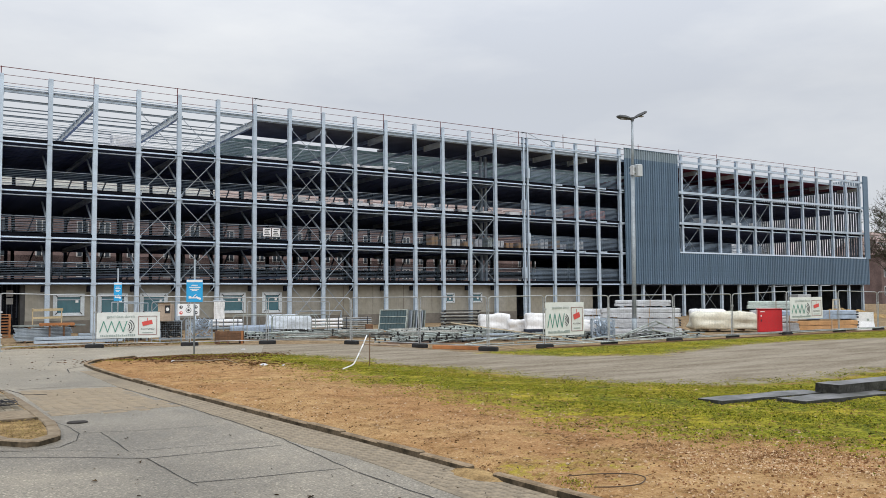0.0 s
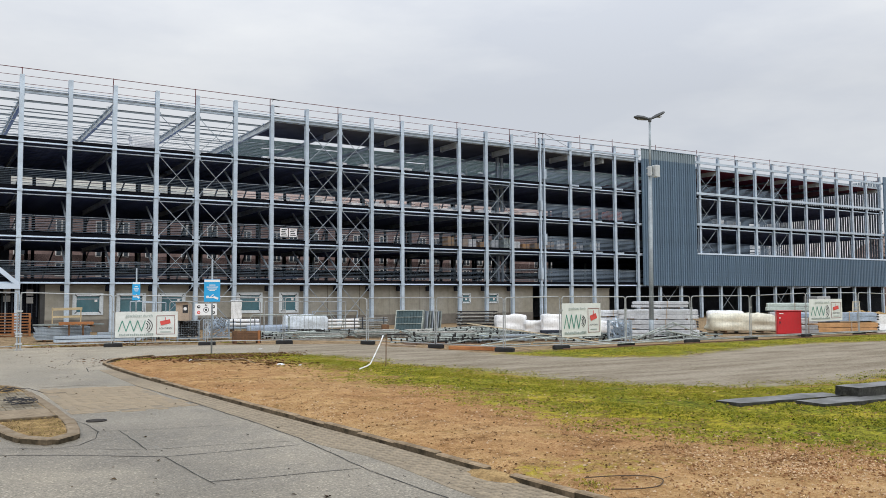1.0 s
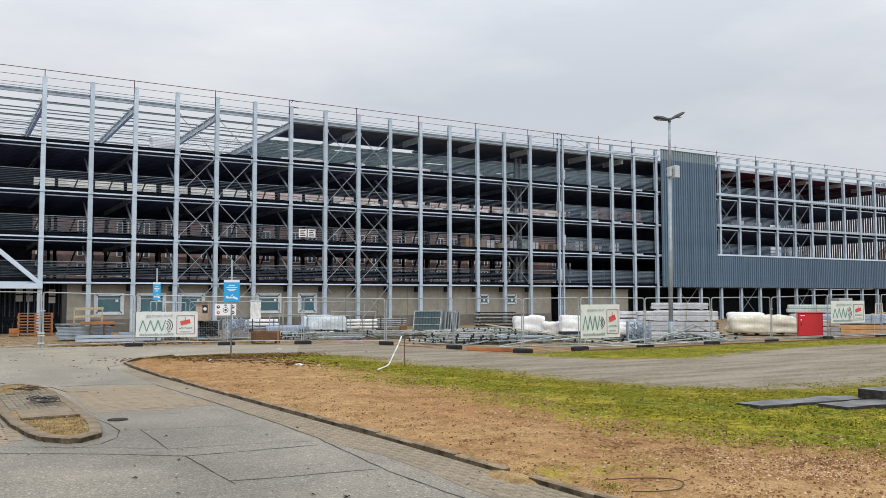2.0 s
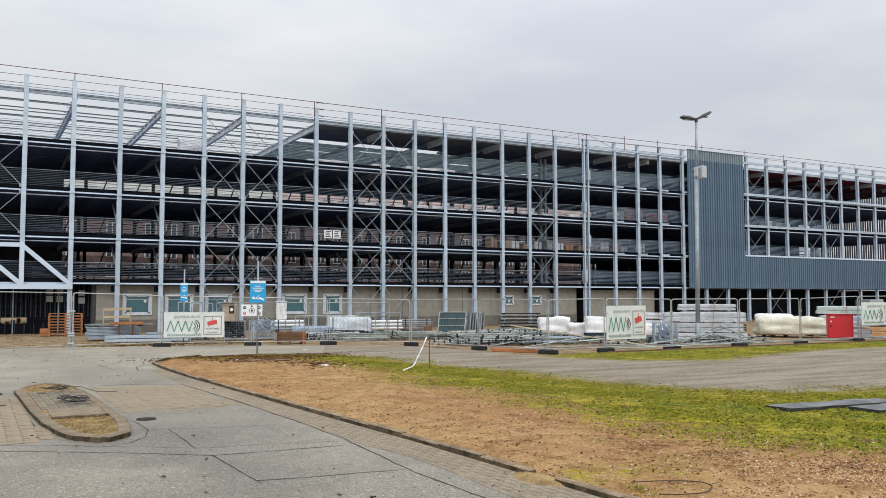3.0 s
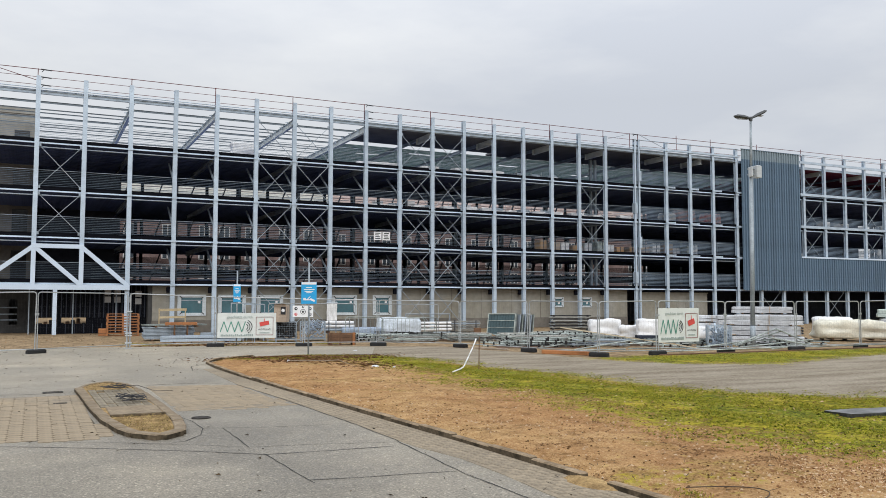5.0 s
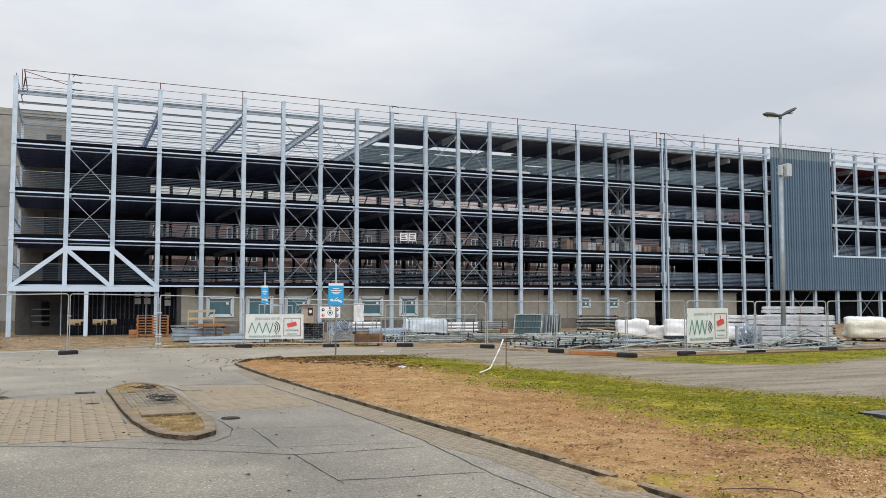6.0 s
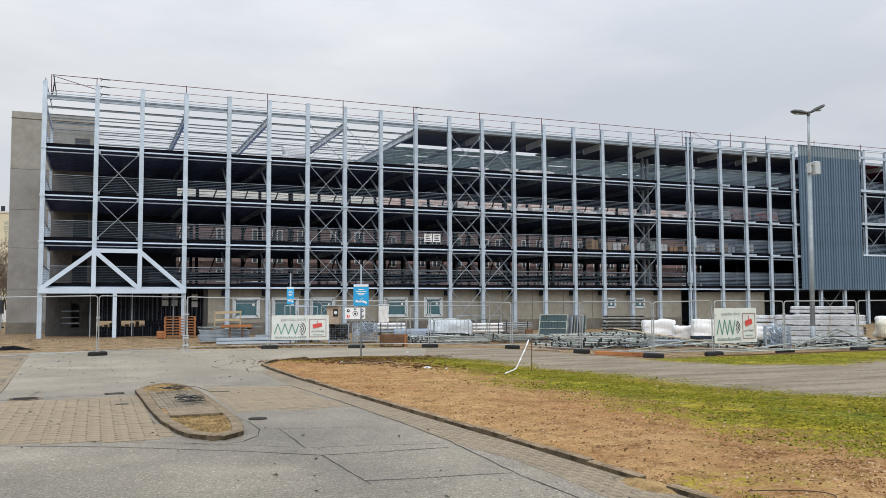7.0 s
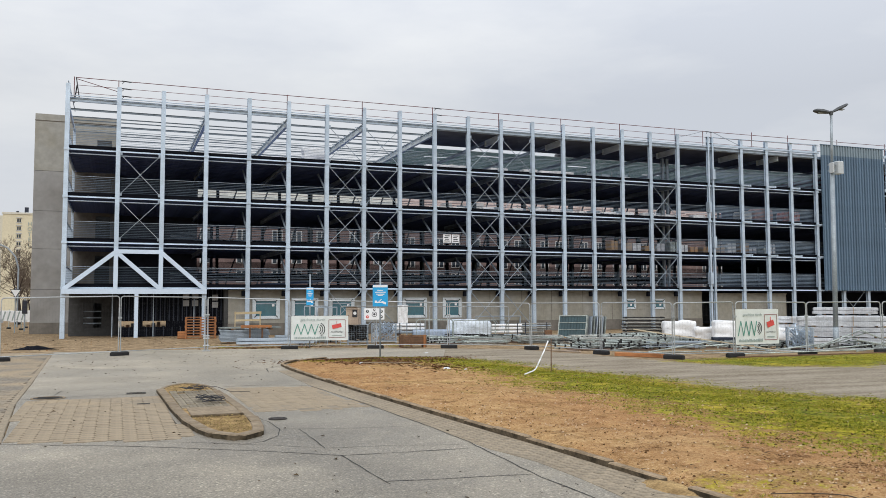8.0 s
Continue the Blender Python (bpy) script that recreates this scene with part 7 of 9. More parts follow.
for x in (-0.48, 0.48):
    part("foot", Geo().box(x - 0.05, 0.05, 0, x + 0.05, 0.45, 0.1), M_DARK_STEEL, red)

jersey = thing("road_barrier", "white plastic water-filled road barrier behind the fence", "barrier", at=pose(43.3, 25.6, 0, 0, 0, -40))
g = Geo()
prof = [(-0.25, 0.0), (0.25, 0.0), (0.25, 0.15), (0.1, 0.45), (0.08, 0.95), (-0.08, 0.95), (-0.1, 0.45), (-0.25, 0.15)]
g.add([(x, y, z) for x in (-0.75, 0.75) for y, z in prof], [tuple(range(7, -1, -1)), tuple(range(8, 16))] + [(i, (i + 1) % 8, 8 + (i + 1) % 8, 8 + i) for i in range(8)])
part("body", g, M_WHITE, jersey)
for x in (-0.45, 0.45):
    part("port", Geo().tube((x, -0.12, 0.55), (x, -0.105, 0.55), 0.06, 12), M_GREY_PRINT, jersey)
ladder = thing("stepladder", "pale wooden stepladder standing behind the packs", "ladder", at=pose(43.4, 26.9, 0, 0, 0, -56))
for y0, y1 in ((-0.35, -0.04), (0.35, 0.04)):
    for x in (-0.24, 0.24):
        part("rail", Geo().bar((x, y0, 0), (x * 0.6, y1, 1.6), 0.06), M_WOOD_PALE, ladder)
    for k in range(1, 5):
        part("tread", Geo().box(-0.22 + 0.02 * k, y0 + (y1 - y0) * k / 5 - 0.04, 0.32 * k - 0.02, 0.22 - 0.02 * k, y0 + (y1 - y0) * k / 5 + 0.04, 0.32 * k + 0.02), M_WOOD_PALE, ladder)
part("top", Geo().slab(-0.18, -0.1, 1.58, 0.18, 0.1, 1.64, 0.01), M_WOOD_PALE, ladder)

# spoil heap and container at the yard's far end
heap = mound(8, 4, 0.85, 70)
heap.materials.append(M_SOIL)
tagged(part("soil_mound", heap, M_SOIL, at=pose(64, 39.5, 0, 0, 0, -50)), "heap of light brown sandy soil in the yard", "soil heap", kind="")
cont = thing("container", "blue steel site container at the far end", "container", at=pose(104, 53, 0, 0, 0, -60))
part("body", Geo().slab(-3, 0, 0.15, 3, 2.4, 2.75, 0.04), M_BLUE_BOX, cont)
for k in range(12):
    part("corrugation", Geo().box(-2.8 + 0.48 * k, -0.04, 0.3, -2.56 + 0.48 * k, -0.003, 2.6), M_BLUE_BOX, cont)
part("skid", Geo().box(-3, 0.2, 0, 3, 2.2, 0.15), M_DARK_STEEL, cont)
site_box = solid("site_hut", Geo().slab(-1.1, -0.8, 0, 1.1, 0.8, 1.9, 0.03), M_GREY_HUT, "grey site switch hut under the deck", "hut", at=pose(79, 53.2, 0, 0, 0, 0))

# dark heap by the gateway
me = mound(1.9, 0.6, 0.17, 81, 2.2, 0.03)
me.materials.append(M_FASCIA)
tagged(part("tarpaulin_heap", me, M_FASCIA, at=pose(-3.45, 41.2, 0, 0, 0, 3)), "flat heap of black tarpaulin on the sand", "tarpaulin")

# stake with white hose on the lawn
stake = solid("stake", Geo().tube((0, 0, 0.0), (0.01, 0, 0.9), 0.014, 6), M_WOOD_DARK, "thin rusty steel stake in the grass", "stake", at=pose(11.3, 21.1, 0.05))
hp = [(11.24, 21.15, 0.90), (11.08, 21.06, 0.66), (10.9, 20.97, 0.42), (10.74, 20.88, 0.22), (10.66, 20.82, 0.15), (10.5, 20.66, 0.12), (10.25, 20.38, 0.11), (9.95, 20.05, 0.10)]
solid("hose", Geo().path(hp, 0.019, 8), M_WHITE, "white plastic hose bent down into the grass", "hose", smooth=True)

loop_way = [(5.95, 6.75), (6.3, 6.63), (6.54, 6.46), (6.58, 6.32), (6.52, 6.2), (6.28, 6.05), (6.0, 6.1), (5.78, 6.24)]
loop_pts = []
for (ax_, ay_), (bx0, by0), (cx0, cy0), (dx0, dy0) in zip([loop_way[0]] + loop_way, loop_way, loop_way[1:], loop_way[2:] + [loop_way[-1]]):
    for q in (0.0, 0.25, 0.5, 0.75):
        p1, p2, p3 = -q ** 3 + 2 * q * q - q, 3 * q ** 3 - 5 * q * q + 2, -3 * q ** 3 + 4 * q * q + q
        p4 = q ** 3 - q * q
        loop_pts.append((0.5 * (p1 * ax_ + p2 * bx0 + p3 * cx0 + p4 * dx0), 0.5 * (p1 * ay_ + p2 * by0 + p3 * cy0 + p4 * dy0), 0.085))
solid("wire_loop", Geo().path(loop_pts, 0.006, 6), M_CABLE_BROWN, "loop of brown cable lying on the bed", "cable")

# stone slabs left in the lawn


def rough_slab(label, at, w, d, h, seed, pale_top=True):
    bm = bmesh.new()
    bmesh.ops.create_cube(bm, size=1.0)
    bmesh.ops.subdivide_edges(bm, edges=bm.edges[:], cuts=7, use_grid_fill=True)
    r = Vector((seed * 3.1, seed * 1.7, 0))
    for v in bm.verts:
        q = Vector((v.co.x * w, v.co.y * d, (v.co.z + 0.5) * h))
        edge = (abs(v.co.x) > 0.48) + (abs(v.co.y) > 0.48) + (v.co.z > 0.48)
        q += Vector((noise.noise(q * 3 + r), noise.noise(q * 3.3 - r), 0.5 * noise.noise(q * 2.1 + r))) * (0.03 if edge > 1 else 0.014)
        v.co = q
    m = bpy.data.meshes.new("stone_slab")
    bm.to_mesh(m)
    bm.free()
    m.materials.append(M_STONE_DARK)
    m.materials.append(M_SLAB_TOP)
    # upward faces take the paler colour in place of a sky sheen
    for p in m.polygons:
        p.material_index = 1 if pale_top and p.normal.z > 0.8 and abs(p.center.x) < w * 0.495 else 0
    return tagged(part("stone_slab", m, M_STONE_DARK, at=at), label, "stone slab", "stone slabs in the lawn")


rough_slab("flat wet dark concrete slab lying in the grass", pose(13.5, 9.86, 0.02, 0, 0, -6), 2.7, 0.55, 0.085, 1)
rough_slab("flat wet dark concrete slab lying in the grass", pose(14.45, 9.0, 0.03, 0, 0, -5), 2.5, 0.6, 0.085, 2)
rough_slab("thick dark concrete block resting on the slabs", pose(16.0, 9.25, 0.11, 0, 0, -3), 2.7, 0.5, 0.17, 3)

# street beyond the gateway
for n, (x, y) in enumerate(((-9.5, 78), (-6.2, 80), (-8.2, 74), (-10.4, 70))):
    w = thing("traffic_barrier", "white road-works barrier board with dark hatching", "barrier", at=pose(x, y, 0, 0, 0, 4), group="road-works barriers")
    part("board", Geo().slab(-1.4, 0, 0.7, 1.4, 0.05, 1.5, 0.01), M_WHITE, w)
    for k in range(0 if n % 2 else 8):
        part("stripe", Geo().bar((-1.2 + 0.33 * k, -0.004, 0.74), (-1.02 + 0.33 * k, -0.004, 1.46), 0.1, 0.006, up=(0, 1, 0)), M_GREY_PRINT, w)
    for x2 in (-1.1, 1.1):
        part("foot", Geo().slab(x2 - 0.15, -0.4, 0, x2 + 0.15, 0.45, 0.12, 0.02), M_RUBBER, w)
        part("post", Geo().bar((x2, 0.08, 0.1), (x2, 0.08, 1.6), 0.06), M_GALV_YARD, w)
give = thing("give_way_sign", "small triangular white sign on a grey post", "sign", at=pose(-6.75, 66, 0, 0, 0, 6))
part("post", Geo().tube((0, 0.04, 0), (0, 0.04, 3.15), 0.035, 8), M_POLE, give)
part("plate", Geo().add([(-0.36, 0, 3.05), (0.36, 0, 3.05), (0, 0, 2.43), (-0.36, 0.02, 3.05), (0.36, 0.02, 3.05), (0, 0.02, 2.43)], [(0, 2, 1), (3, 4, 5), (0, 1, 4, 3), (1, 2, 5, 4), (2, 0, 3, 5)]), M_DARK_STEEL, give, "dark bordered triangular plate")
part("inner_plate", Geo().add([(-0.29, -0.006, 3.01), (0.29, -0.006, 3.01), (0, -0.006, 2.51)], [(0, 2, 1)]), M_WHITE, give)
signal = thing("traffic_signal", "dark traffic signal on a grey post beyond the site", "traffic light", at=pose(-6.5, 70, 0))
part("post", Geo().tube((0, 0, 0), (0, 0, 2.4), 0.05, 8), M_POLE, signal)
part("housing", Geo().slab(-0.18, -0.15, 1.3, 0.18, 0.1, 2.3, 0.03), M_BLACK, signal)
for z in (1.5, 1.8, 2.1):
    part("lens", Geo().tube((0, -0.16, z), (0, -0.151, z), 0.1, 12), M_DARK_STEEL, signal)
mast = solid("lamp_mast", Geo().path([(0, 0, 0), (0, 0, 5.2), (-0.25, 0, 6.2), (-0.9, 0, 7.0), (-1.8, 0, 7.4), (-3.2, 0, 7.5)], 0.07, 8), M_POLE, "curved grey street mast beyond the site", "mast", at=pose(-8.3, 83, 0))
for n, (x, y, w, h, m) in enumerate(((-12.5, 92, 4.2, 1.5, M_GREY_HUT), (-8.0, 94, 4.0, 1.4, M_WHITE))):
    car = thing("parked_car", "parked car with dark windows beyond the site", "car", at=pose(x, y, 0, 0, 0, 5))
    part("body", Geo().slab(-w / 2, -0.85, 0.25, w / 2, 0.85, 0.85, 0.12), m, car)
    part("cabin", Geo().add([(-w * 0.3, -0.8, 0.84), (w * 0.28, -0.8, 0.84), (w * 0.28, 0.8, 0.84), (-w * 0.3, 0.8, 0.84), (-w * 0.2, -0.65, h), (w * 0.16, -0.65, h), (w * 0.16, 0.65, h), (-w * 0.2, 0.65, h)], [(0, 1, 5, 4), (1, 2, 6, 5), (2, 3, 7, 6), (3, 0, 4, 7), (4, 5, 6, 7)]), M_GLASS_DARK, car, "dark glazed cabin")
    for x2 in (-w * 0.32, w * 0.32):
        for y2 in (-0.8, 0.62):
            part("wheel", Geo().tube((x2, y2, 0.31), (x2, y2 + 0.18, 0.31), 0.31, 14), M_RUBBER, car)

# finds on the open decks
for x, w, h, m, words in ((48.7, 1.9, 1.0, M_FOIL_PINK, "foil-wrapped pale red pack on the third deck"), (51.6, 1.7, 0.85, M_FOIL_RED, "red and white wrapped pack on the third deck"), (46.9, 1.2, 0.7, M_FOIL, "white wrapped pack on the third deck")):
    me = lump(w, 0.9, h, int(x), amp=0.05)
    me.materials.append(m)
    tagged(part("wrapped_pack", me, m, at=pose(x, 54.35, 8.55)), words, "building material")
for x, w, h in ((64.9, 0.8, 0.45), (66.4, 0.9, 0.9), (67.8, 1.0, 0.8), (69.0, 0.8, 0.8)):
    solid("deck_box", Geo().slab(-w / 2, -0.4, 0, w / 2, 0.4, h, 0.02), M_WHITE if w < 0.95 else M_GREY_HUT, "pale boxed equipment standing on the deck", "box", at=pose(x, 55.2, 8.55), group="boxes on the deck")
solid("deck_bucket", Geo().tube((0, 0, 0), (0, 0, 0.7), 0.2, 12), M_WHITE, "white container standing on the deck", "container", at=pose(73.6, 54.6, 8.55))
solid("deck_bucket", Geo().tube((0, 0, 0), (0, 0, 1.1), 0.2, 12), M_WHITE, "white container standing on the deck", "container", at=pose(73.2, 54.6, 5.87))
solid("deck_box", Geo().slab(-0.4, -0.4, 0, 0.4, 0.4, 0.5, 0.02), M_WHITE, "pale boxed equipment standing on the deck", "box", at=pose(62.4, 54.6, 5.87), group="boxes on the deck")
bale("pale foil-covered block stack on the top deck", pose(12.2, 55.8, 11.45, 0, 0, 4), 1.7, 0.9, 1.0, 90, M_FOIL, 0.1)
rag = lump(1.7, 0.7, 0.3, 92, amp=0.12)
rag.materials.append(M_FOIL)
tagged(part("crumpled_sheet", rag, M_FOIL, at=pose(20.6, 54.6, 11.35)), "crumpled white sheeting on the deck edge", "sheet")
for x, y, z, w in ((33.0, 55.0, 11.35, 0.7), (34.6, 55.2, 11.35, 0.9), (36.0, 54.9, 11.35, 0.8), (31.2, 55.0, 8.55, 0.9), (33.6, 55.3, 8.55, 1.2), (35.4, 55.0, 8.55, 0.8), (25.4, 55.6, 8.55, 1.3), (27.6, 55.8, 8.55, 1.1), (23.0, 55.6, 8.55, 1.0), (39.0, 55.2, 8.55, 1.2)):
    wire = thing("deck_stillage", "small pale stillage with loose fittings on the deck", "stillage", at=pose(x, y, z, 0, 0, rnd.uniform(-20, 20)), group="stillages on the decks")
    part("tray", Geo().slab(-w / 2, -0.4, 0, w / 2, 0.4, 0.22, 0.02), M_FOIL, wire)
    for q in (-w / 2 + 0.04, w / 2 - 0.04):
        part("post", Geo().bar((q, -0.38, 0.2), (q, -0.38, 0.62), 0.04), M_GALV_YARD, wire)
    part("load", Geo().slab(-w / 2 + 0.08, -0.3, 0.22, w / 2 - 0.12, 0.3, 0.4, 0.03), M_GALV_DULL, wire)
for x in (33.2, 35.9, 38.2):
    solid("timber_pack", Geo().slab(-1.0, -0.4, 0, 1.0, 0.4, 0.9, 0.02), M_WOOD, "pack of pale timber boards on the second deck", "timber", at=pose(x + 4, 66.8, 5.87), group="timber packs")

for x, w, h in ((21.6, 2.1, 0.24), (25.1, 1.4, 0.22), (29.8, 2.8, 0.24), (27.6, 1.2, 0.26)):
    pk = lump(w, 0.8, h, int(x * 7), amp=0.05)
    tagged(part("sheet_pack", pk, M_FOIL, at=pose(x, 54.3, 11.36)), "low white foil-wrapped sheet pack on the top deck", "pack", "packs on the deck")

# notice boards on the second deck's rail
for x, m in ((20.98, M_BLACK), (21.62, M_WHITE)):
    note = thing("notice_board", "small printed notice board tied to the deck rail", "sign", at=pose(x, FRONT + 0.28, 6.14), group="notices on the rail")
    part("board", Geo().slab(-0.28, -0.02, 0, 0.28, 0.0, 0.56, 0.004), M_WHITE, note)
    for k in range(4):
        part("text_bar", Geo().box(-0.2 + 0.03 * (k % 2), -0.026, 0.08 + 0.12 * k, 0.2 - 0.05 * (k % 3), -0.0205, 0.14 + 0.12 * k), M_BLACK, note)
    part("tie", Geo().box(-0.2, 0.001, 0.5, -0.17, 0.03, 0.54).box(0.17, 0.001, 0.5, 0.2, 0.03, 0.54), M_BLACK, note)

# goods on the second and third decks
r9 = random.Random(91)
for k in range(15):
    x = 35.4 + 1.12 * k + r9.uniform(-0.25, 0.25)
    w, h = r9.uniform(0.6, 1.1), r9.uniform(0.4, 0.85)
    m = (M_WOOD, M_CARTON, M_FOIL, M_WOOD, M_FOIL_GREY, M_GALV_YARD, M_FOIL, M_WOOD_ORANGE_LIGHT)[k % 8]
    goods = thing("palletised_goods", "strapped goods on a small pallet on the second deck", "goods", at=pose(x, 55.6 + r9.uniform(-0.4, 0.4), 5.87, 0, 0, r9.uniform(-8, 8)), group="goods on the second deck")
    part("pallet", Geo().box(-w / 2, -0.4, 0, w / 2, 0.4, 0.03).box(-w / 2, -0.4, 0.03, -w / 2 + 0.1, 0.4, 0.1).box(w / 2 - 0.1, -0.4, 0.03, w / 2, 0.4, 0.1).box(-w / 2, -0.4, 0.1, w / 2, 0.4, 0.12), M_WOOD_DARK, goods)
    part("load", Geo().slab(-w / 2 + 0.03, -0.36, 0.12, w / 2 - 0.03, 0.36, 0.12 + h, 0.02), m, goods)
    part("strap", Geo().box(-0.03, -0.365, 0.12, 0.03, -0.361, 0.12 + h), M_BLACK, goods)
for k in range(12):
    x = 20.2 + 2.6 * k / 1.3 + r9.uniform(-0.4, 0.4)
    w, h = r9.uniform(0.7, 1.5), r9.uniform(0.12, 0.3)
    pk = lump(w, 0.7, h, 300 + k, amp=0.04)
    tagged(part("sheet_pack", pk, (M_FOIL, M_FOIL_PINK, M_FOIL_GREY)[k % 3], at=pose(x, 54.4, 8.555, 0, 0, r9.uniform(-6, 6))), "low foil-wrapped pack at the edge of the third deck", "pack", "packs on the third deck")
# ---------------------------------------------------------------- grass, wood chips and litter
gr = np.random.RandomState(5)


def scatter(count, x0, x1, y0, y1, weight):
    x, y = gr.uniform(x0, x1, count), gr.uniform(y0, y1, count)
    ok = gr.uniform(0, 1, count) < weight(x, y)
    return x[ok], y[ok]


def lawn_weight(x, y):
    w = np.clip(0.45 + side_of(x, y, LAWN) / 3.0, 0, 1) * np.clip(0.62 + 0.9 * wobble(1.9 * x, 1.9 * y) + 0.3 * wobble(0.6 * x + 3, 0.6 * y), 0.06, 1)
    return w * np.clip((y - 3.0) / 5.0, 0.25, 1)


def tuft_mesh(name, spots, h0, h1, width, blades, material):
    v, f = [], []
    for x, y, z in spots:
        for _ in range(blades):
            a, lean = gr.uniform(0, math.tau), gr.uniform(0.3, 1.5)
            h, w = gr.uniform(h0, h1), width * gr.uniform(0.6, 1.4)
            bx, by = x + gr.normal(0, 0.03), y + gr.normal(0, 0.03)
            dx, dy = math.cos(a), math.sin(a)
            o = len(v)
            v += [(bx - dy * w, by + dx * w, z), (bx + dy * w, by - dx * w, z), (bx + dx * h * lean, by + dy * h * lean, z + h)]
            f.append((o, o + 1, o + 2))
    me = bpy.data.meshes.new(name)
    me.from_pydata(v, [], f)
    me.materials.append(material)
    return new(name, me)


sx, sy = scatter(150000, 8.0, 22.0, 3.0, 28.5, lawn_weight)
fx, fy = scatter(16000, 17.5, 46.0, 19.0, 24.8, lambda x, y: np.clip(0.5 + side_of(x, y, FAR_LAWN) / 0.8, 0, 1) * np.clip(0.6 + 0.8 * wobble(1.5 * x, 1.5 * y), 0.1, 1))
wx_, wy_ = scatter(420, 5.55, 6.3, 6.1, 7.0, lambda x, y: np.clip(0.9 - np.hypot((x - 5.85) / 0.3, (y - 6.55) / 0.35), 0, 1))
tx, ty = scatter(40000, 4.9, 11.0, 26.6, 30.2, lambda x, y: np.clip(0.62 - np.hypot((x - 8.3) / 2.8, (y - 28.4) / 1.5) * 0.5, 0, 1) * (side_of(x, y, BED) > 0.1))
yx, yy = scatter(26000, 3.5, 16.5, 37.2, 41.5, lambda x, y: np.clip(-0.05 + 0.5 * wobble(0.9 * x, 1.2 * y) + 0.25 * wobble(2.3 * x, 2.0 * y + 1), 0.0, 0.6))
ax, ay = np.concatenate([sx, fx, tx, yx, wx_]), np.concatenate([sy, fy, ty, yy, wy_])
az = ground_height(ax, ay)
tagged(tuft_mesh("grass", list(zip(ax.tolist(), ay.tolist(), az.tolist())), 0.008, 0.026, 0.008, 4, M_BLADES), "short mossy yellow-green grass, patchy", "grass", kind="stuff")

# taller weeds among the dead leaves on the tip of the bed
ox, oy = scatter(9000, 6.0, 12.5, 25.0, 29.6, lambda x, y: np.clip(1.0 - np.abs(y - (30.3 - 0.28 * (x - 5))) / (0.5 + 0.3 * (x - 6)), 0, 1) * np.clip(0.15 + 0.12 * (x - 6) + 0.4 * wobble(1.6 * x, 1.9 * y), 0, 1) * (side_of(x, y, BED) > 0.12))
oz = ground_height(ox, oy)
tagged(tuft_mesh("weeds", list(zip(ox.tolist(), oy.tolist(), oz.tolist())), 0.02, 0.06, 0.016, 4, M_BLADES), "yellow-green weeds among the dead leaves on the bed", "weeds", kind="stuff")

# low moss cushions and trodden tufts that give the lawn its dark hollows
mx, my = scatter(150000, 8.0, 22.0, 3.0, 28.5, lambda x, y: lawn_weight(x, y) * np.clip(0.45 + 0.5 * wobble(2.3 * x + 1, 2.9 * y), 0.08, 1))
qx, qy = scatter(7000, 17.5, 46.0, 19.0, 24.8, lambda x, y: np.clip(0.5 + side_of(x, y, FAR_LAWN) / 0.9, 0, 1) * np.clip(0.4 + 0.8 * wobble(1.5 * x, 1.5 * y), 0.1, 1))
mx, my = np.concatenate([mx, qx]), np.concatenate([my, qy])
mz = ground_height(mx, my)
v, f = [], []
for x, y, z in zip(mx.tolist(), my.tolist(), mz.tolist()):
    s = 0.010 + 0.030 * gr.uniform() ** 2
    o, t, a = len(v), s * gr.uniform(0.3, 0.8), gr.uniform(0, math.tau)
    for k in range(6):
        q = s * gr.uniform(0.55, 1.2)
        v.append((x + q * math.cos(a + 1.047 * k), y + q * math.sin(a + 1.047 * k), z - 0.006))
    v.append((x + s * gr.uniform(-0.4, 0.4), y + s * gr.uniform(-0.4, 0.4), z + t))
    f += [(o + k, o + (k + 1) % 6, o + 6) for k in range(6)]
me = bpy.data.meshes.new("moss_cushions")
me.from_pydata(v, [], f)
me.materials.append(M_MOSS)
tagged(new("moss_cushions", me), "low moss cushions and trodden tufts in the lawn", "moss", kind="stuff")

# chips, pebbles and dead leaves on the bed and along the lawn's edge
cx, cy = scatter(95000, 4.9, 14.0, 3.5, 29.0, lambda x, y: (side_of(x, y, BED) > 0.12) * np.clip(0.42 - 0.5 * np.clip(side_of(x, y, LAWN) / 2.2, 0, 1) + 0.45 * wobble(1.1 * x, 1.3 * y), 0.03, 0.8) * np.clip(1.35 - y / 22, 0.12, 1))
cz = ground_height(cx, cy)
v, f = [], []
for x, y, z in zip(cx.tolist(), cy.tolist(), cz.tolist()):
    s = 0.007 + 0.024 * gr.uniform() ** 3
    a, q = gr.uniform(0, math.tau), gr.uniform(0.35, 1.0)
    c, d = math.cos(a) * s, math.sin(a) * s
    o, t = len(v), s * gr.uniform(0.3, 0.9)
    v += [(x + c, y + d, z), (x - d * q, y + c * q, z), (x - c, y - d, z), (x + d * q, y - c * q, z), (x + 0.2 * c, y + 0.2 * d, z + t)]
    f += [(o, o + 1, o + 4), (o + 1, o + 2, o + 4), (o + 2, o + 3, o + 4), (o + 3, o, o + 4)]
me = bpy.data.meshes.new("wood_chips")
me.from_pydata(v, [], f)
me.materials.append(M_CHIPS)
tagged(new("wood_chips", me), "scattered wood chips and pale pebbles on the bed", "wood chips", kind="stuff")

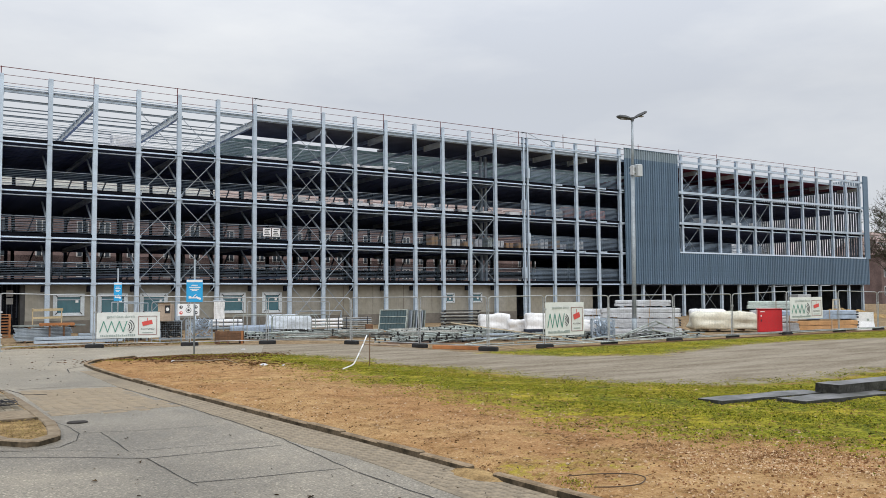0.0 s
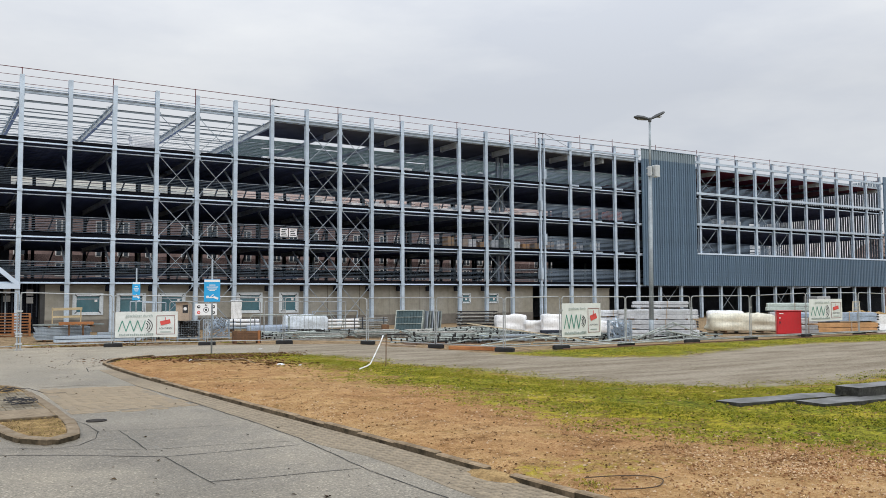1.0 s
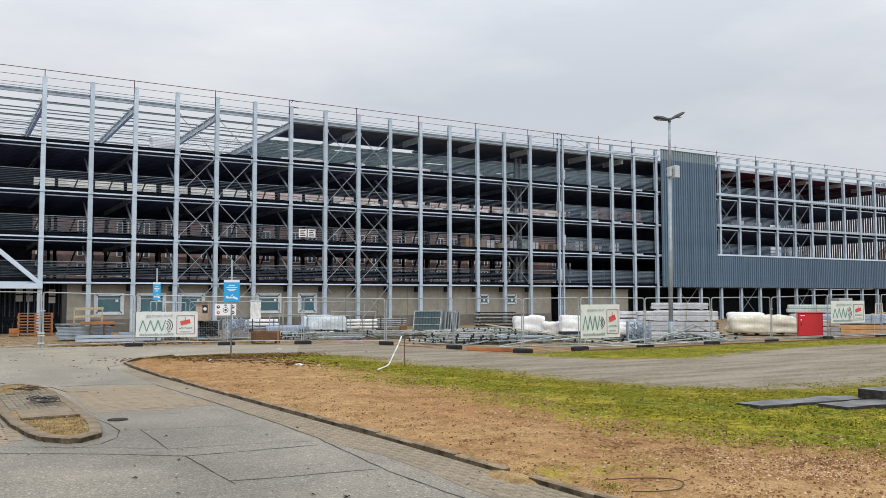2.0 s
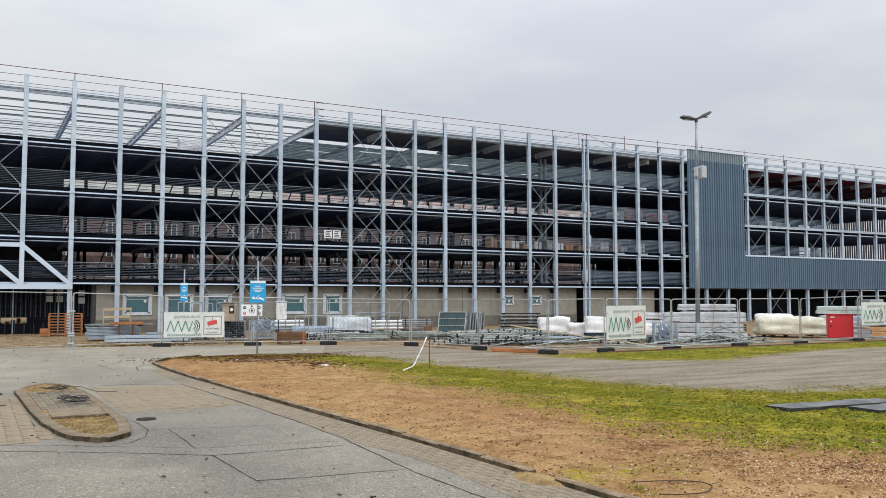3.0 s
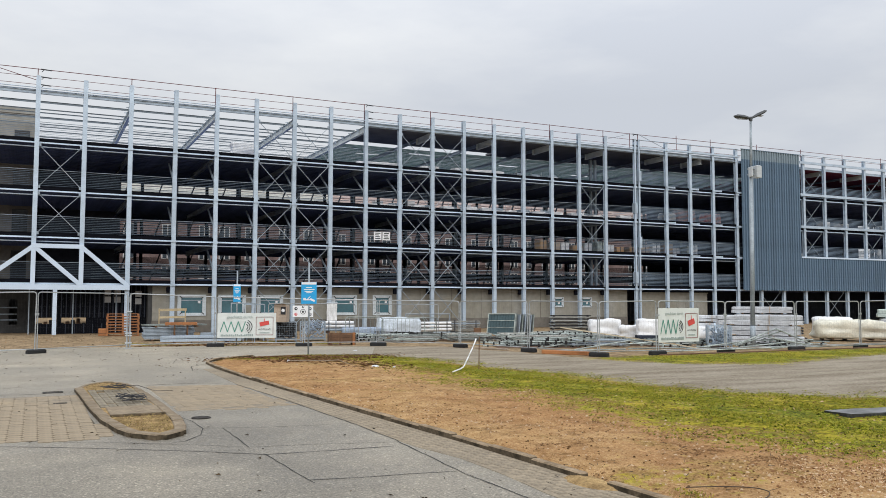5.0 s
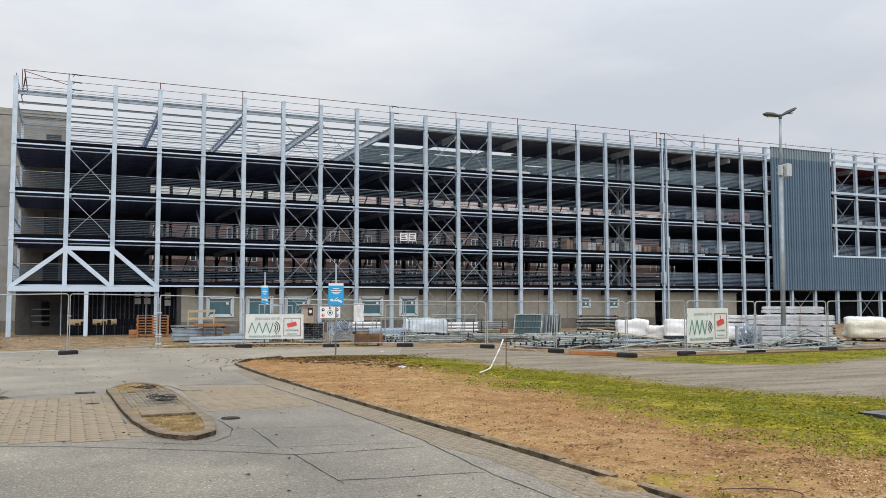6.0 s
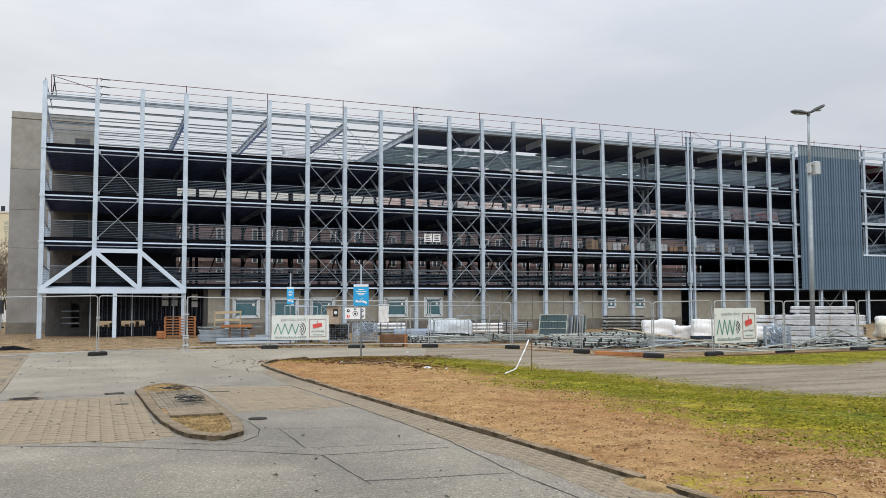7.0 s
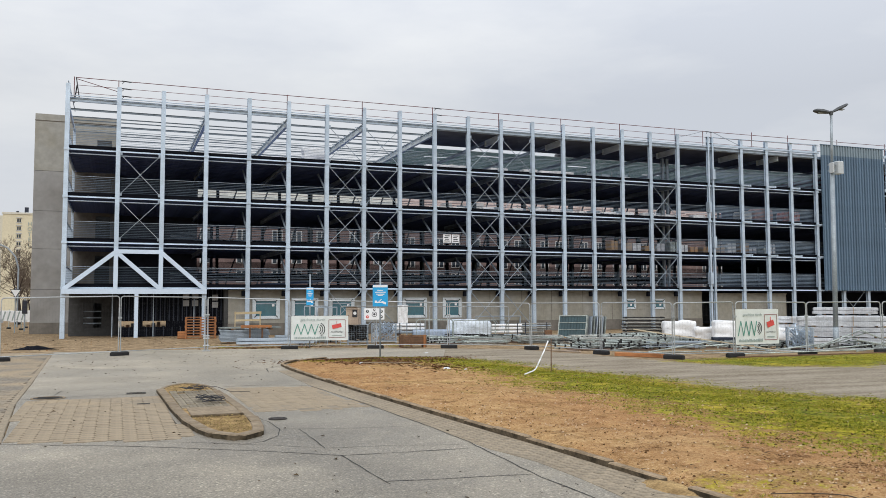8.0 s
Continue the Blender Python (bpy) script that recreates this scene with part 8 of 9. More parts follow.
# pale flat chips strewn thickly over the near end of the bed
px_, py_ = scatter(70000, 5.7, 11.0, 3.2, 8.6, lambda x, y: np.clip(0.95 - np.hypot((x - 8.1) / 2.3, (y - 5.6) / 2.2), 0, 1) * np.clip(0.55 + 0.6 * wobble(1.6 * x + 1, 1.8 * y), 0.08, 1) * (side_of(x, y, BED) > 0.2))
pz_ = ground_height(px_, py_)
v, f = [], []
for x, y, z in zip(px_.tolist(), py_.tolist(), pz_.tolist()):
    s, a, q, tz = 0.004 + 0.018 * gr.uniform() ** 2.5, gr.uniform(0, math.tau), gr.uniform(0.4, 0.9), gr.uniform(0.003, 0.012)
    c, d = math.cos(a) * s, math.sin(a) * s
    o = len(v)
    top = [(x + c, y + d), (x - d * q, y + c * q), (x - c, y - d), (x + d * q, y - c * q)]
    v += [(u, w_, z - 0.004) for u, w_ in top] + [(u, w_, z + tz * gr.uniform(0.6, 1.3)) for u, w_ in top]
    f += [(o + 4, o + 5, o + 6, o + 7)] + [(o + k, o + (k + 1) % 4, o + 4 + (k + 1) % 4, o + 4 + k) for k in range(4)]
me = bpy.data.meshes.new("pale_chips")
me.from_pydata(v, [], f)
me.materials.append(M_PALE_CHIPS)
tagged(new("pale_chips", me), "pale and reddish flat wood chips strewn over the soil", "wood chips", kind="stuff")

# dark clods and moss cushions that break up the bed and the lawn
kx, ky = scatter(120000, 4.9, 16.0, 3.5, 29.5, lambda x, y: (side_of(x, y, BED) > 0.15) * np.clip(-0.2 + 0.4 * wobble(1.7 * x + 2, 1.7 * y) + 0.3 * wobble(0.5 * x, 0.5 * y + 1), 0.10, 0.5) * np.clip(1.3 - y / 28, 0.2, 1))
bx_, by_ = scatter(42000, 7.5, 14.0, 4.0, 28.5, lambda x, y: np.exp(-((side_of(x, y, LAWN) - 0.05) / 0.32) ** 2) * np.clip(0.35 + 0.8 * wobble(1.4 * x + 4, 1.1 * y), 0.0, 1) * (side_of(x, y, BED) > 1.2))
ex, ey = scatter(9000, 5.0, 12.0, 26.8, 30.0, lambda x, y: (side_of(x, y, BED) > 0.1) * np.clip(1.0 - np.hypot((x - 8.6) / 3.2, (y - 28.5) / 1.3), 0, 1))
kx, ky = np.concatenate([kx, ex, bx_]), np.concatenate([ky, ey, by_])
kz = ground_height(kx, ky)
v, f = [], []
for x, y, z in zip(kx.tolist(), ky.tolist(), kz.tolist()):
    s = 0.007 + 0.018 * gr.uniform() ** 2
    o, t, a = len(v), s * gr.uniform(0.3, 0.7), gr.uniform(0, math.tau)
    for k in range(5):
        q = s * gr.uniform(0.6, 1.1)
        v.append((x + q * math.cos(a + 1.257 * k), y + q * math.sin(a + 1.257 * k), z - 0.004))
    for k in range(5):
        q = s * gr.uniform(0.3, 0.6)
        v.append((x + q * math.cos(a + 1.257 * k), y + q * math.sin(a + 1.257 * k), z + t * gr.uniform(0.6, 1)))
    f += [(o + k, o + (k + 1) % 5, o + 5 + (k + 1) % 5, o + 5 + k) for k in range(5)] + [tuple(range(o + 5, o + 10))]
me = bpy.data.meshes.new("soil_clods")
me.from_pydata(v, [], f)
me.materials.append(M_CLODS)
tagged(new("soil_clods", me), "dark soil clods and moss cushions over bed and lawn", "soil", kind="stuff")

# rubble, clods and dead tufts strewn over the sand before the building
ux, uy = scatter(3000, -7.0, 19.0, 38.8, 53.2, lambda x, y: np.clip(0.25 + 0.55 * wobble(0.6 * x + 2, 0.9 * y) + 0.2 * (y > 50), 0.04, 0.9))
uz = ground_height(ux, uy)
for name, words, m, keep_one in (("rubble", "pale broken rubble strewn over the yard sand", M_CHIPS, 3), ("dead_tufts", "dark dead tufts and leaves on the yard sand", M_LITTER, 1)):
    v, f = [], []
    for k, (x, y, z) in enumerate(zip(ux.tolist(), uy.tolist(), uz.tolist())):
        if (k % 4 == keep_one) if keep_one == 3 else (k % 4 != 3):
            s, a = 0.018 + 0.05 * gr.uniform() ** 3, gr.uniform(0, math.tau)
            o, t = len(v), s * gr.uniform(0.2, 0.6)
            for ring_h, ring_r in ((-0.01, 1.0), (t, 0.55)):
                for i in range(5):
                    q = s * ring_r * gr.uniform(0.6, 1.2)
                    v.append((x + q * math.cos(a + 1.257 * i), y + q * math.sin(a + 1.257 * i), z + ring_h))
            f += [(o + i, o + (i + 1) % 5, o + 5 + (i + 1) % 5, o + 5 + i) for i in range(5)] + [tuple(range(o + 5, o + 10))]
    me = bpy.data.meshes.new(name)
    me.from_pydata(v, [], f)
    me.materials.append(m)
    tagged(new(name, me), words, "rubble" if keep_one == 3 else "leaves", kind="stuff")

# mats of rotten leaves
for x0, y0, wx, wy, n in ((8.3, 28.7, 3.0, 0.9, 2600), (9.6, 27.6, 1.6, 0.6, 700), (7.0, 28.2, 1.4, 0.5, 400), (8.0, 26.3, 1.7, 1.1, 900), (8.9, 23.8, 1.1, 1.6, 300), (9.1, 16.5, 0.4, 1.6, 300), (9.0, 38.6, 5.0, 1.0, 500), (6.0, 38.4, 2.0, 0.8, 260), (7.8, 7.5, 0.8, 0.35, 420), (8.6, 6.2, 0.9, 0.3, 260), (6.35, 9.5, 0.6, 0.3, 200), (7.65, 8.35, 0.5, 0.25, 240), (5.47, 7.62, 0.22, 0.32, 260)):
    v, f = [], []
    lx0, ly0 = gr.normal(x0, wx * 0.5, n), gr.normal(y0, wy * 0.5, n)
    lz0 = ground_height(lx0, ly0) + gr.uniform(0.002, 0.02, n)
    for x, y, z in zip(lx0.tolist(), ly0.tolist(), lz0.tolist()):
        s, a = gr.uniform(0.012, 0.04) * (1.9 if y0 > 20 else 0.5), gr.uniform(0, math.tau)
        c, d = math.cos(a) * s, math.sin(a) * s
        o = len(v)
        v += [(x + c, y + d, z), (x - 0.5 * d, y + 0.5 * c, z + s * 0.4), (x - c, y - d, z), (x + 0.5 * d, y - 0.5 * c, z + 0.3 * s)]
        f.append((o, o + 1, o + 2, o + 3))
    me = bpy.data.meshes.new("leaf_mat")
    me.from_pydata(v, [], f)
    me.materials.append(M_ROTTEN)
    tagged(new("leaf_mat", me), "matted rotten brown leaves on the bed", "leaves", kind="stuff")

# pale fallen branch and scraps of foil on the tip of the bed
branch = thing("fallen_branch", "pale barkless branch lying on the dead leaves", "branch", at=pose(7.15, 26.0, 0.09))
part("stem", Geo().path([(0, 0, 0), (0.5, -0.45, 0.03), (0.9, -0.8, 0.02), (1.3, -1.08, 0.06)], 0.014, 6), M_DEAD_WOOD, branch)
part("side_shoot", Geo().path([(1.3, -1.08, 0.06), (1.25, -1.6, 0.04), (1.28, -2.2, 0.0)], 0.009, 6), M_DEAD_WOOD, branch)
for x, y, w, h in ((8.9, 23.0, 0.26, 0.05), (7.2, 26.1, 0.16, 0.05), (11.4, 31.6, 0.3, 0.04), (9.3, 22.5, 0.12, 0.03)):
    scrap = mound(w, w * 0.6, h, int(100 * x), 0.7, 0.01)
    scrap.materials.append(M_FOIL_GREY)
    tagged(part("foil_scrap", scrap, M_FOIL_GREY, at=pose(x, y, float(ground_height(np.array([x]), np.array([y]))[0]), 0, 0, 20 * x)), "crumpled scrap of pale foil on the ground", "scrap", "foil scraps")

# earth spilt through the gap in the kerb
spill = mound(0.95, 0.42, 0.085, 33)
spill.materials.append(M_SOIL)
tagged(part("earth_spill", spill, M_SOIL, at=pose(5.40, 7.62, 0.0, 0, 0, 92)), "brown earth spilt through a gap in the kerb", "soil", kind="stuff")

# twigs and dead stalks on the bed
tw = Geo()
for x, y, n in ((9.0, 27.3, 26), (7.2, 27.9, 22), (10.0, 26.4, 16), (8.9, 9.4, 18), (9.5, 8.2, 14), (8.2, 7.6, 10), (6.0, 8.1, 12), (6.5, 6.8, 10), (5.5, 7.6, 30)):
    for _ in range(n):
        px, py = x + gr.normal(0, 0.55), y + gr.normal(0, 0.35)
        z = float(ground_height(np.array([px]), np.array([py]))[0]) + 0.012
        a, s = gr.uniform(0, math.tau), gr.uniform(0.03, 0.11)
        tw.bar((px, py, z), (px + s * math.cos(a), py + s * math.sin(a), z + gr.uniform(0, 0.03)), 0.004)
tagged(part("dead_twigs", tw, M_BARK), "dead twigs and stalks lying on the bed", "twigs", kind="stuff")

# specks of leaves and dirt on the asphalt
lx, ly = scatter(900, -2.0, 5.0, 6.0, 37.0, lambda x, y: np.clip(0.22 + 0.5 * (y > 22) + 0.35 * wobble(0.8 * x, 0.8 * y), 0.04, 0.9))
lv, lf = [], []
for x, y in zip(lx.tolist(), ly.tolist()):
    s, a = 0.012 + 0.035 * gr.uniform() ** 2, gr.uniform(0, math.tau)
    c, d = math.cos(a) * s, math.sin(a) * s
    o = len(lv)
    lv += [(x + c, y + d, 0.011), (x - 0.5 * d, y + 0.5 * c, 0.011 + s * 0.5), (x - c, y - d, 0.012), (x + 0.5 * d, y - 0.5 * c, 0.02)]
    lf.append((o, o + 1, o + 2, o + 3))
me = bpy.data.meshes.new("leaf_litter")
me.from_pydata(lv, [], lf)
me.materials.append(M_LITTER)
tagged(new("leaf_litter", me), "dark dead leaves strewn over the asphalt", "leaves", kind="stuff")
# ---------------------------------------------------------------- seams, gullies, kerbs and pavers
for line, w in (([(2.16, 15.3), (2.32, 14.3), (2.33, 13.4), (2.2, 12.75), (1.9, 12.3), (1.5, 12.15), (1.2, 12.5)], 0.014), ([(-1.6, 13.5), (-0.89, 13.13), (-0.23, 12.81), (0.64, 12.3), (1.47, 11.73), (1.94, 11.39), (2.67, 10.83), (3.3, 10.75), (4.4, 10.69)], 0.02),
                ([(-0.62, 13.49), (0.66, 12.8), (1.96, 11.96), (2.6, 11.45), (3.4, 11.3), (4.4, 11.03)], 0.012),
                ([(2.67, 10.83), (2.73, 8.92)], 0.018), ([(2.72, 9.09), (3.25, 8.99), (4.4, 8.83)], 0.018),
                ([(2.63, 13.33), (2.6, 11.45)], 0.014), ([(2.2, 13.5), (2.63, 13.33), (3.24, 13.13), (4.25, 12.96)], 0.012),
                ([(2.3, 20.72), (3.14, 20.79), (4.26, 20.15)], 0.035), ([(4.26, 20.06), (4.41, 17.89), (4.51, 15.8), (4.6, 12.75), (4.6, 11.15), (4.5, 9.82), (4.42, 8.65), (4.44, 7.73), (4.5, 5)], 0.018),
                ([(-1.9, 19.5), (-0.6, 19.8), (0.6, 19.7)], 0.025), ([(-1.6, 20.6), (-0.4, 21.4), (0.8, 21.6)], 0.015), ([(-1.3, 20.2), (-1.2, 21.2)], 0.02),
                ([(4.9, 27.0), (4.2, 26.0), (4.0, 24.5)], 0.03), ([(3.9, 27.5), (4.3, 29.5), (5.2, 31)], 0.02)):
    seam(line, 0.9 * w)


def cover(x, y, r, name, label):
    c = thing(name, label, "manhole cover", at=pose(x, y, 0.006))
    ring = Geo()
    n = 20
    v = [(q * math.cos(math.tau * i / n), q * math.sin(math.tau * i / n), z) for q, z in ((r, 0.0), (r, 0.012), (r * 0.86, 0.012), (r * 0.86, 0.002)) for i in range(n)]
    ring.add(v, [(j * n + i, j * n + (i + 1) % n, (j + 1) * n + (i + 1) % n, (j + 1) * n + i) for j in range(3) for i in range(n)])
    part("rim", ring, M_IRON if r < 0.2 else M_KERB_TOP, c)
    part("lid", Geo().add([(r * 0.86 * math.cos(math.tau * i / n), r * 0.86 * math.sin(math.tau * i / n), 0.006) for i in range(n)], [tuple(range(n))]), M_IRON, c, "dark iron lid")
    for k in range(-2, 3):
        part("rib", Geo().box(-0.6 * r, k * 0.28 * r - 0.02, 0.006, 0.6 * r, k * 0.28 * r + 0.02, 0.014), M_IRON, c)


cover(-1.38, 19.6, 0.34, "manhole_cover", "round iron manhole cover set in the asphalt")
cover(2.52, 14.6, 0.16, "valve_cover", "small round dark valve cover in the asphalt")
for x, y, w, d in ((0.36, 19.95, 0.4, 0.26), (0.45, 17.75, 0.24, 0.16)):
    gr = thing("gully_grate", "dark iron gully grate beside the traffic island", "drain", at=pose(x, y, 0.005), group="gully grates")
    part("rim", Geo().box(-w / 2, -d / 2, 0, w / 2, -d / 2 + 0.03, 0.012).box(-w / 2, d / 2 - 0.03, 0, w / 2, d / 2, 0.012).box(-w / 2, -d / 2 + 0.03, 0, -w / 2 + 0.03, d / 2 - 0.03, 0.012).box(w / 2 - 0.03, -d / 2 + 0.03, 0, w / 2, d / 2 - 0.03, 0.012), M_IRON, gr)
    for k in range(5):
        part("bar", Geo().box(-w / 2 + 0.04 + k * (w - 0.12) / 4, -d / 2 + 0.03, 0.0, -w / 2 + 0.08 + k * (w - 0.12) / 4, d / 2 - 0.03, 0.01), M_IRON, gr)

# kerb round the planting bed
bed_kerb = thing("kerb", "low weathered concrete kerb along the planting bed", "kerb", kind="structure")


def resample(line, step):
    pts, carry = [line[0]], 0.0
    for (ax, ay), (bx, by) in zip(line, line[1:]):
        seg = math.hypot(bx - ax, by - ay)
        t = step - carry
        while t <= seg:
            pts.append((ax + (bx - ax) * t / seg, ay + (by - ay) * t / seg))
            t += step
        carry = seg - (t - step)
    return pts


stone_me = {}


def kerb_run(line, step, parent, material, width, height, jitter=0.012, name="kerbstone"):
    gap = 0.003
    total = sum(math.hypot(b[0] - a[0], b[1] - a[1]) for a, b in zip(line, line[1:]))
    step = round(total / max(1, round(total / step)) - 0.0005, 4)
    pts = resample(line, step)
    key = (step, width, height, material.name)
    if key not in stone_me:
        me = stone_me[key] = Geo().slab(gap, -width / 2, -0.06, step - gap, width / 2, height, 0.014).mesh(name, material)
        # upright faces take the dark copy, which paints shade onto them
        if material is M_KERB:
            me.materials.append(M_KERB_SHADE)
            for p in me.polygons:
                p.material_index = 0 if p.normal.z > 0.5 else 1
    for (ax, ay), (bx, by) in zip(pts, pts[1:]):
        part(name, stone_me[key], material, parent, at=pose(ax, ay, rnd.uniform(-jitter, jitter), rnd.uniform(-1, 1), rnd.uniform(-0.5, 0.5), math.degrees(math.atan2(by - ay, bx - ax))))


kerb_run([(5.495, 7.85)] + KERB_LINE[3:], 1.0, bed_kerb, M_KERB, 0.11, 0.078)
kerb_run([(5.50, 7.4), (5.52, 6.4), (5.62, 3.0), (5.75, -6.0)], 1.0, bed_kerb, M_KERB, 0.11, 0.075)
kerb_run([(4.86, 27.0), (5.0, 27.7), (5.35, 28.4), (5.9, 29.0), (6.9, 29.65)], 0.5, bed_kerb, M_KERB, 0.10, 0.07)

# traffic island: kerb ring, paved middle, two beds of dry soil
island = thing("traffic_island", "narrow traffic island with mossy kerbstones, dry soil beds and old pavers", "traffic island", kind="structure")
LEFT_SIDE = [(0.87, 20.0), (0.97, 16.2), (1.05, 14.55)]
NOSE = [(1.05, 14.55), (1.21, 13.38), (1.36, 12.84), (1.64, 12.57), (1.83, 12.7), (1.97, 13.05), (2.05, 13.9), (2.08, 14.5)]
RIGHT_SIDE = [(2.08, 14.5), (2.08, 16.0), (2.0, 19.4)]
BACK_ARC = [(2.0, 19.4), (1.93, 20.3), (1.76, 21.0), (1.46, 21.3), (1.16, 21.0), (0.95, 20.4), (0.87, 20.0)]
ring = LEFT_SIDE + NOSE[1:] + RIGHT_SIDE[1:] + BACK_ARC[1:]
part("soil", Geo().prism([(1.46 + 0.93 * (x - 1.46), 16.9 + 0.985 * (y - 16.9)) for x, y in ring[:-1]], 0.0, 0.06), M_SOIL, island, "dry brown soil")


def island_kerb(line, step, width, height):
    """Kerbstones with worn tan tops; moss and painted shade darken the flanks."""
    total = sum(math.hypot(b[0] - a[0], b[1] - a[1]) for a, b in zip(line, line[1:]))
    pts = resample(line, total / max(1, round(total / step)) - 0.0005)
    for (ax, ay), (bx, by) in zip(pts, pts[1:]):
        length = math.hypot(bx - ax, by - ay)
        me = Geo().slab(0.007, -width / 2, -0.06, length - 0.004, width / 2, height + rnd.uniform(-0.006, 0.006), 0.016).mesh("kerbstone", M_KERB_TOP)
        me.materials.append(M_KERB_SHADE)
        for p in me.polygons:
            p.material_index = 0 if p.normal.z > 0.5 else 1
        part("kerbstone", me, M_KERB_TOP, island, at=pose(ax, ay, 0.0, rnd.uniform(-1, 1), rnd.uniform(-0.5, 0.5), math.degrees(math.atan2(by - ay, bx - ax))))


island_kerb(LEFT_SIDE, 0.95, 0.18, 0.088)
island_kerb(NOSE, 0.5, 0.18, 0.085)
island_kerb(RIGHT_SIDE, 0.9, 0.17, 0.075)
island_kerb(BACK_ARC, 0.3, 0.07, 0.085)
pav = Geo().slab(0.006, 0.005, 0, 0.146, 0.115, 0.06, 0.006).mesh("paver", M_ISLAND_PAVER)
for j in range(26):
    y = 16.25 + 0.12 * j
    for i in range(6):
        x = 1.06 + 0.15 * i - 0.018 * (y - 16.25)
        if rnd.random() > 0.03:
            part("paver", pav, M_ISLAND_PAVER, island, at=pose(x, y, 0.018 + rnd.uniform(-0.006, 0.006), rnd.uniform(-2, 2), rnd.uniform(-2, 2), rnd.uniform(-2, 2)))
part("slab", Geo().slab(1.14, 15.0, 0.0, 1.98, 16.2, 0.082, 0.012), M_KERB_TOP, island, "flat worn concrete slab")
# dark strip added as the shadow line below the slab's front edge
part("edge_board", Geo().slab(1.12, 14.9, 0.0, 1.99, 14.97, 0.1, 0.008), M_KERB_SHADE, island, "dark strip standing for the shade at the slab edge")
for n in range(17):
    cx, cy = (1.62, 16.9) if n < 10 else (1.5, 19.2)
    pts = [(cx + rnd.uniform(-0.28, 0.3), cy + rnd.uniform(-0.5, 0.5), 0.13 + rnd.uniform(0, 0.07)) for _k in range(4)]
    if n == 16:
        pts = [(1.4, 19.5, 0.14), (2.0, 19.3, 0.15), (2.3, 19.2, 0.04), (2.7, 19.1, 0.03)]
    solid("cut_cable", Geo().path(pts, 0.006, 5), M_BLACK, "cut black cable lying in a tangle on the island", "cable", group="cut cables")

# paved patches beside the island, and the gutter along the kerb
PATCH_LEFT = [(-1.85, 19.3), (0.78, 19.1), (0.96, 14.4), (1.06, 13.4), (0.8, 13.0), (-0.6, 13.2), (-1.5, 13.6)]
PATCH_RIGHT = [(2.2, 20.5), (4.22, 20.0), (4.46, 15.7), (3.7, 15.45), (2.3, 15.7)]
LEFT_FIELD = [(-2.52, 38.2), (-2.05, 23.4), (-1.95, 18.9), (-1.66, 14.4), (-1.6, 13.5), (-4.5, 12.7), (-9.0, 12.7), (-11, 38.2)]


def paved(name, outline, label, size, keep, stone=None, rest_stone=None, limit=300, top=0.012, silt=0.0, bond=True, joint=None):
    """Pavers on a sanded bed. Towards the edges they sink by up to silt, so that the road's dirt laps over them unevenly."""
    stone, rest_stone = stone or M_PAVER, rest_stone or M_PAVER_REST
    mx_, my_ = sum(q[0] for q in outline) / len(outline), sum(q[1] for q in outline) / len(outline)
    shrink = 0.93 if silt else 1.0
    field = solid(name, Geo().prism([(mx_ + shrink * (x - mx_), my_ + shrink * (y - my_)) for x, y in outline], -0.02, 0.0075), joint or M_JOINT_FIELD, label, "pavement", kind="structure")
    w, d = size
    hw, hd, clip = w / 2 - 0.001, d / 2 - 0.001, 0.028
    octagon = [(-hw + clip, -hd), (hw - clip, -hd), (hw, -hd + clip), (hw, hd - clip), (hw - clip, hd), (-hw + clip, hd), (-hw, hd - clip), (-hw, -hd + clip)]
    me = Geo().prism(octagon, 0, top).mesh("paver", stone)
    xs, ys = [q[0] for q in outline], [q[1] for q in outline]
    spots = []
    j, y = 0, min(ys) + d / 2
    while y < max(ys):
        x = min(xs) + (w / 2 if j % 2 and bond else 0)
        while x < max(xs):
            spots.append((x, y))
            x += w
        y += d
        j += 1
    px, py = np.array([s[0] for s in spots]), np.array([s[1] for s in spots])
    deep = side_of(px, py, outline)
    sink = {q: silt * max(0.0, 1 - d_ / 0.3) for q, d_ in zip(spots, deep.tolist())}
    spots = [q for q, d_ in zip(spots, deep.tolist()) if d_ > (0.0 if silt else 0.05)]
    spots.sort(key=keep)
    for x, y in spots[:limit]:
        part("paver", me, stone, field, at=pose(x, y, -sink[(x, y)] * rnd.uniform(0.4, 1.1) + rnd.uniform(-0.002, 0.002), rnd.uniform(-0.5, 0.5), rnd.uniform(-0.5, 0.5), rnd.uniform(-0.6, 0.6)))
    if len(spots) > limit:
        rest = Geo()
        for x, y in spots[limit:]:
            o, t = rnd.uniform(-0.004, 0.004), rnd.uniform(-0.004, 0.004)
            rest.prism([(x + u, y + q) for u, q in octagon], 0, max(0.001, top + 0.5 * o - sink[(x, y)] * rnd.uniform(0.4, 1.1)))
        tagged(part("further_pavers", rest, rest_stone, field), "worn tan concrete pavers", kind="stuff")
    return field


paved("pavement_by_island", PATCH_LEFT, "patch of worn tan concrete pavers beside the traffic island", (0.2, 0.2), lambda q: q[1], bond=False, silt=0.003)
paved("pavement_by_bed", PATCH_RIGHT, "patch of sanded tan concrete pavers between island and bed", (0.2, 0.2), lambda q: q[1], silt=0.006, bond=False, top=0.009, joint=M_PAVER_REST)
paved("pavement_side", LEFT_FIELD, "wide field of tan pavers beside the road", (0.2, 0.2), lambda q: q[1] - 0.4 * q[0])
edging = thing("edging", "pale flush concrete edging between road and paver field", "kerb", kind="structure")
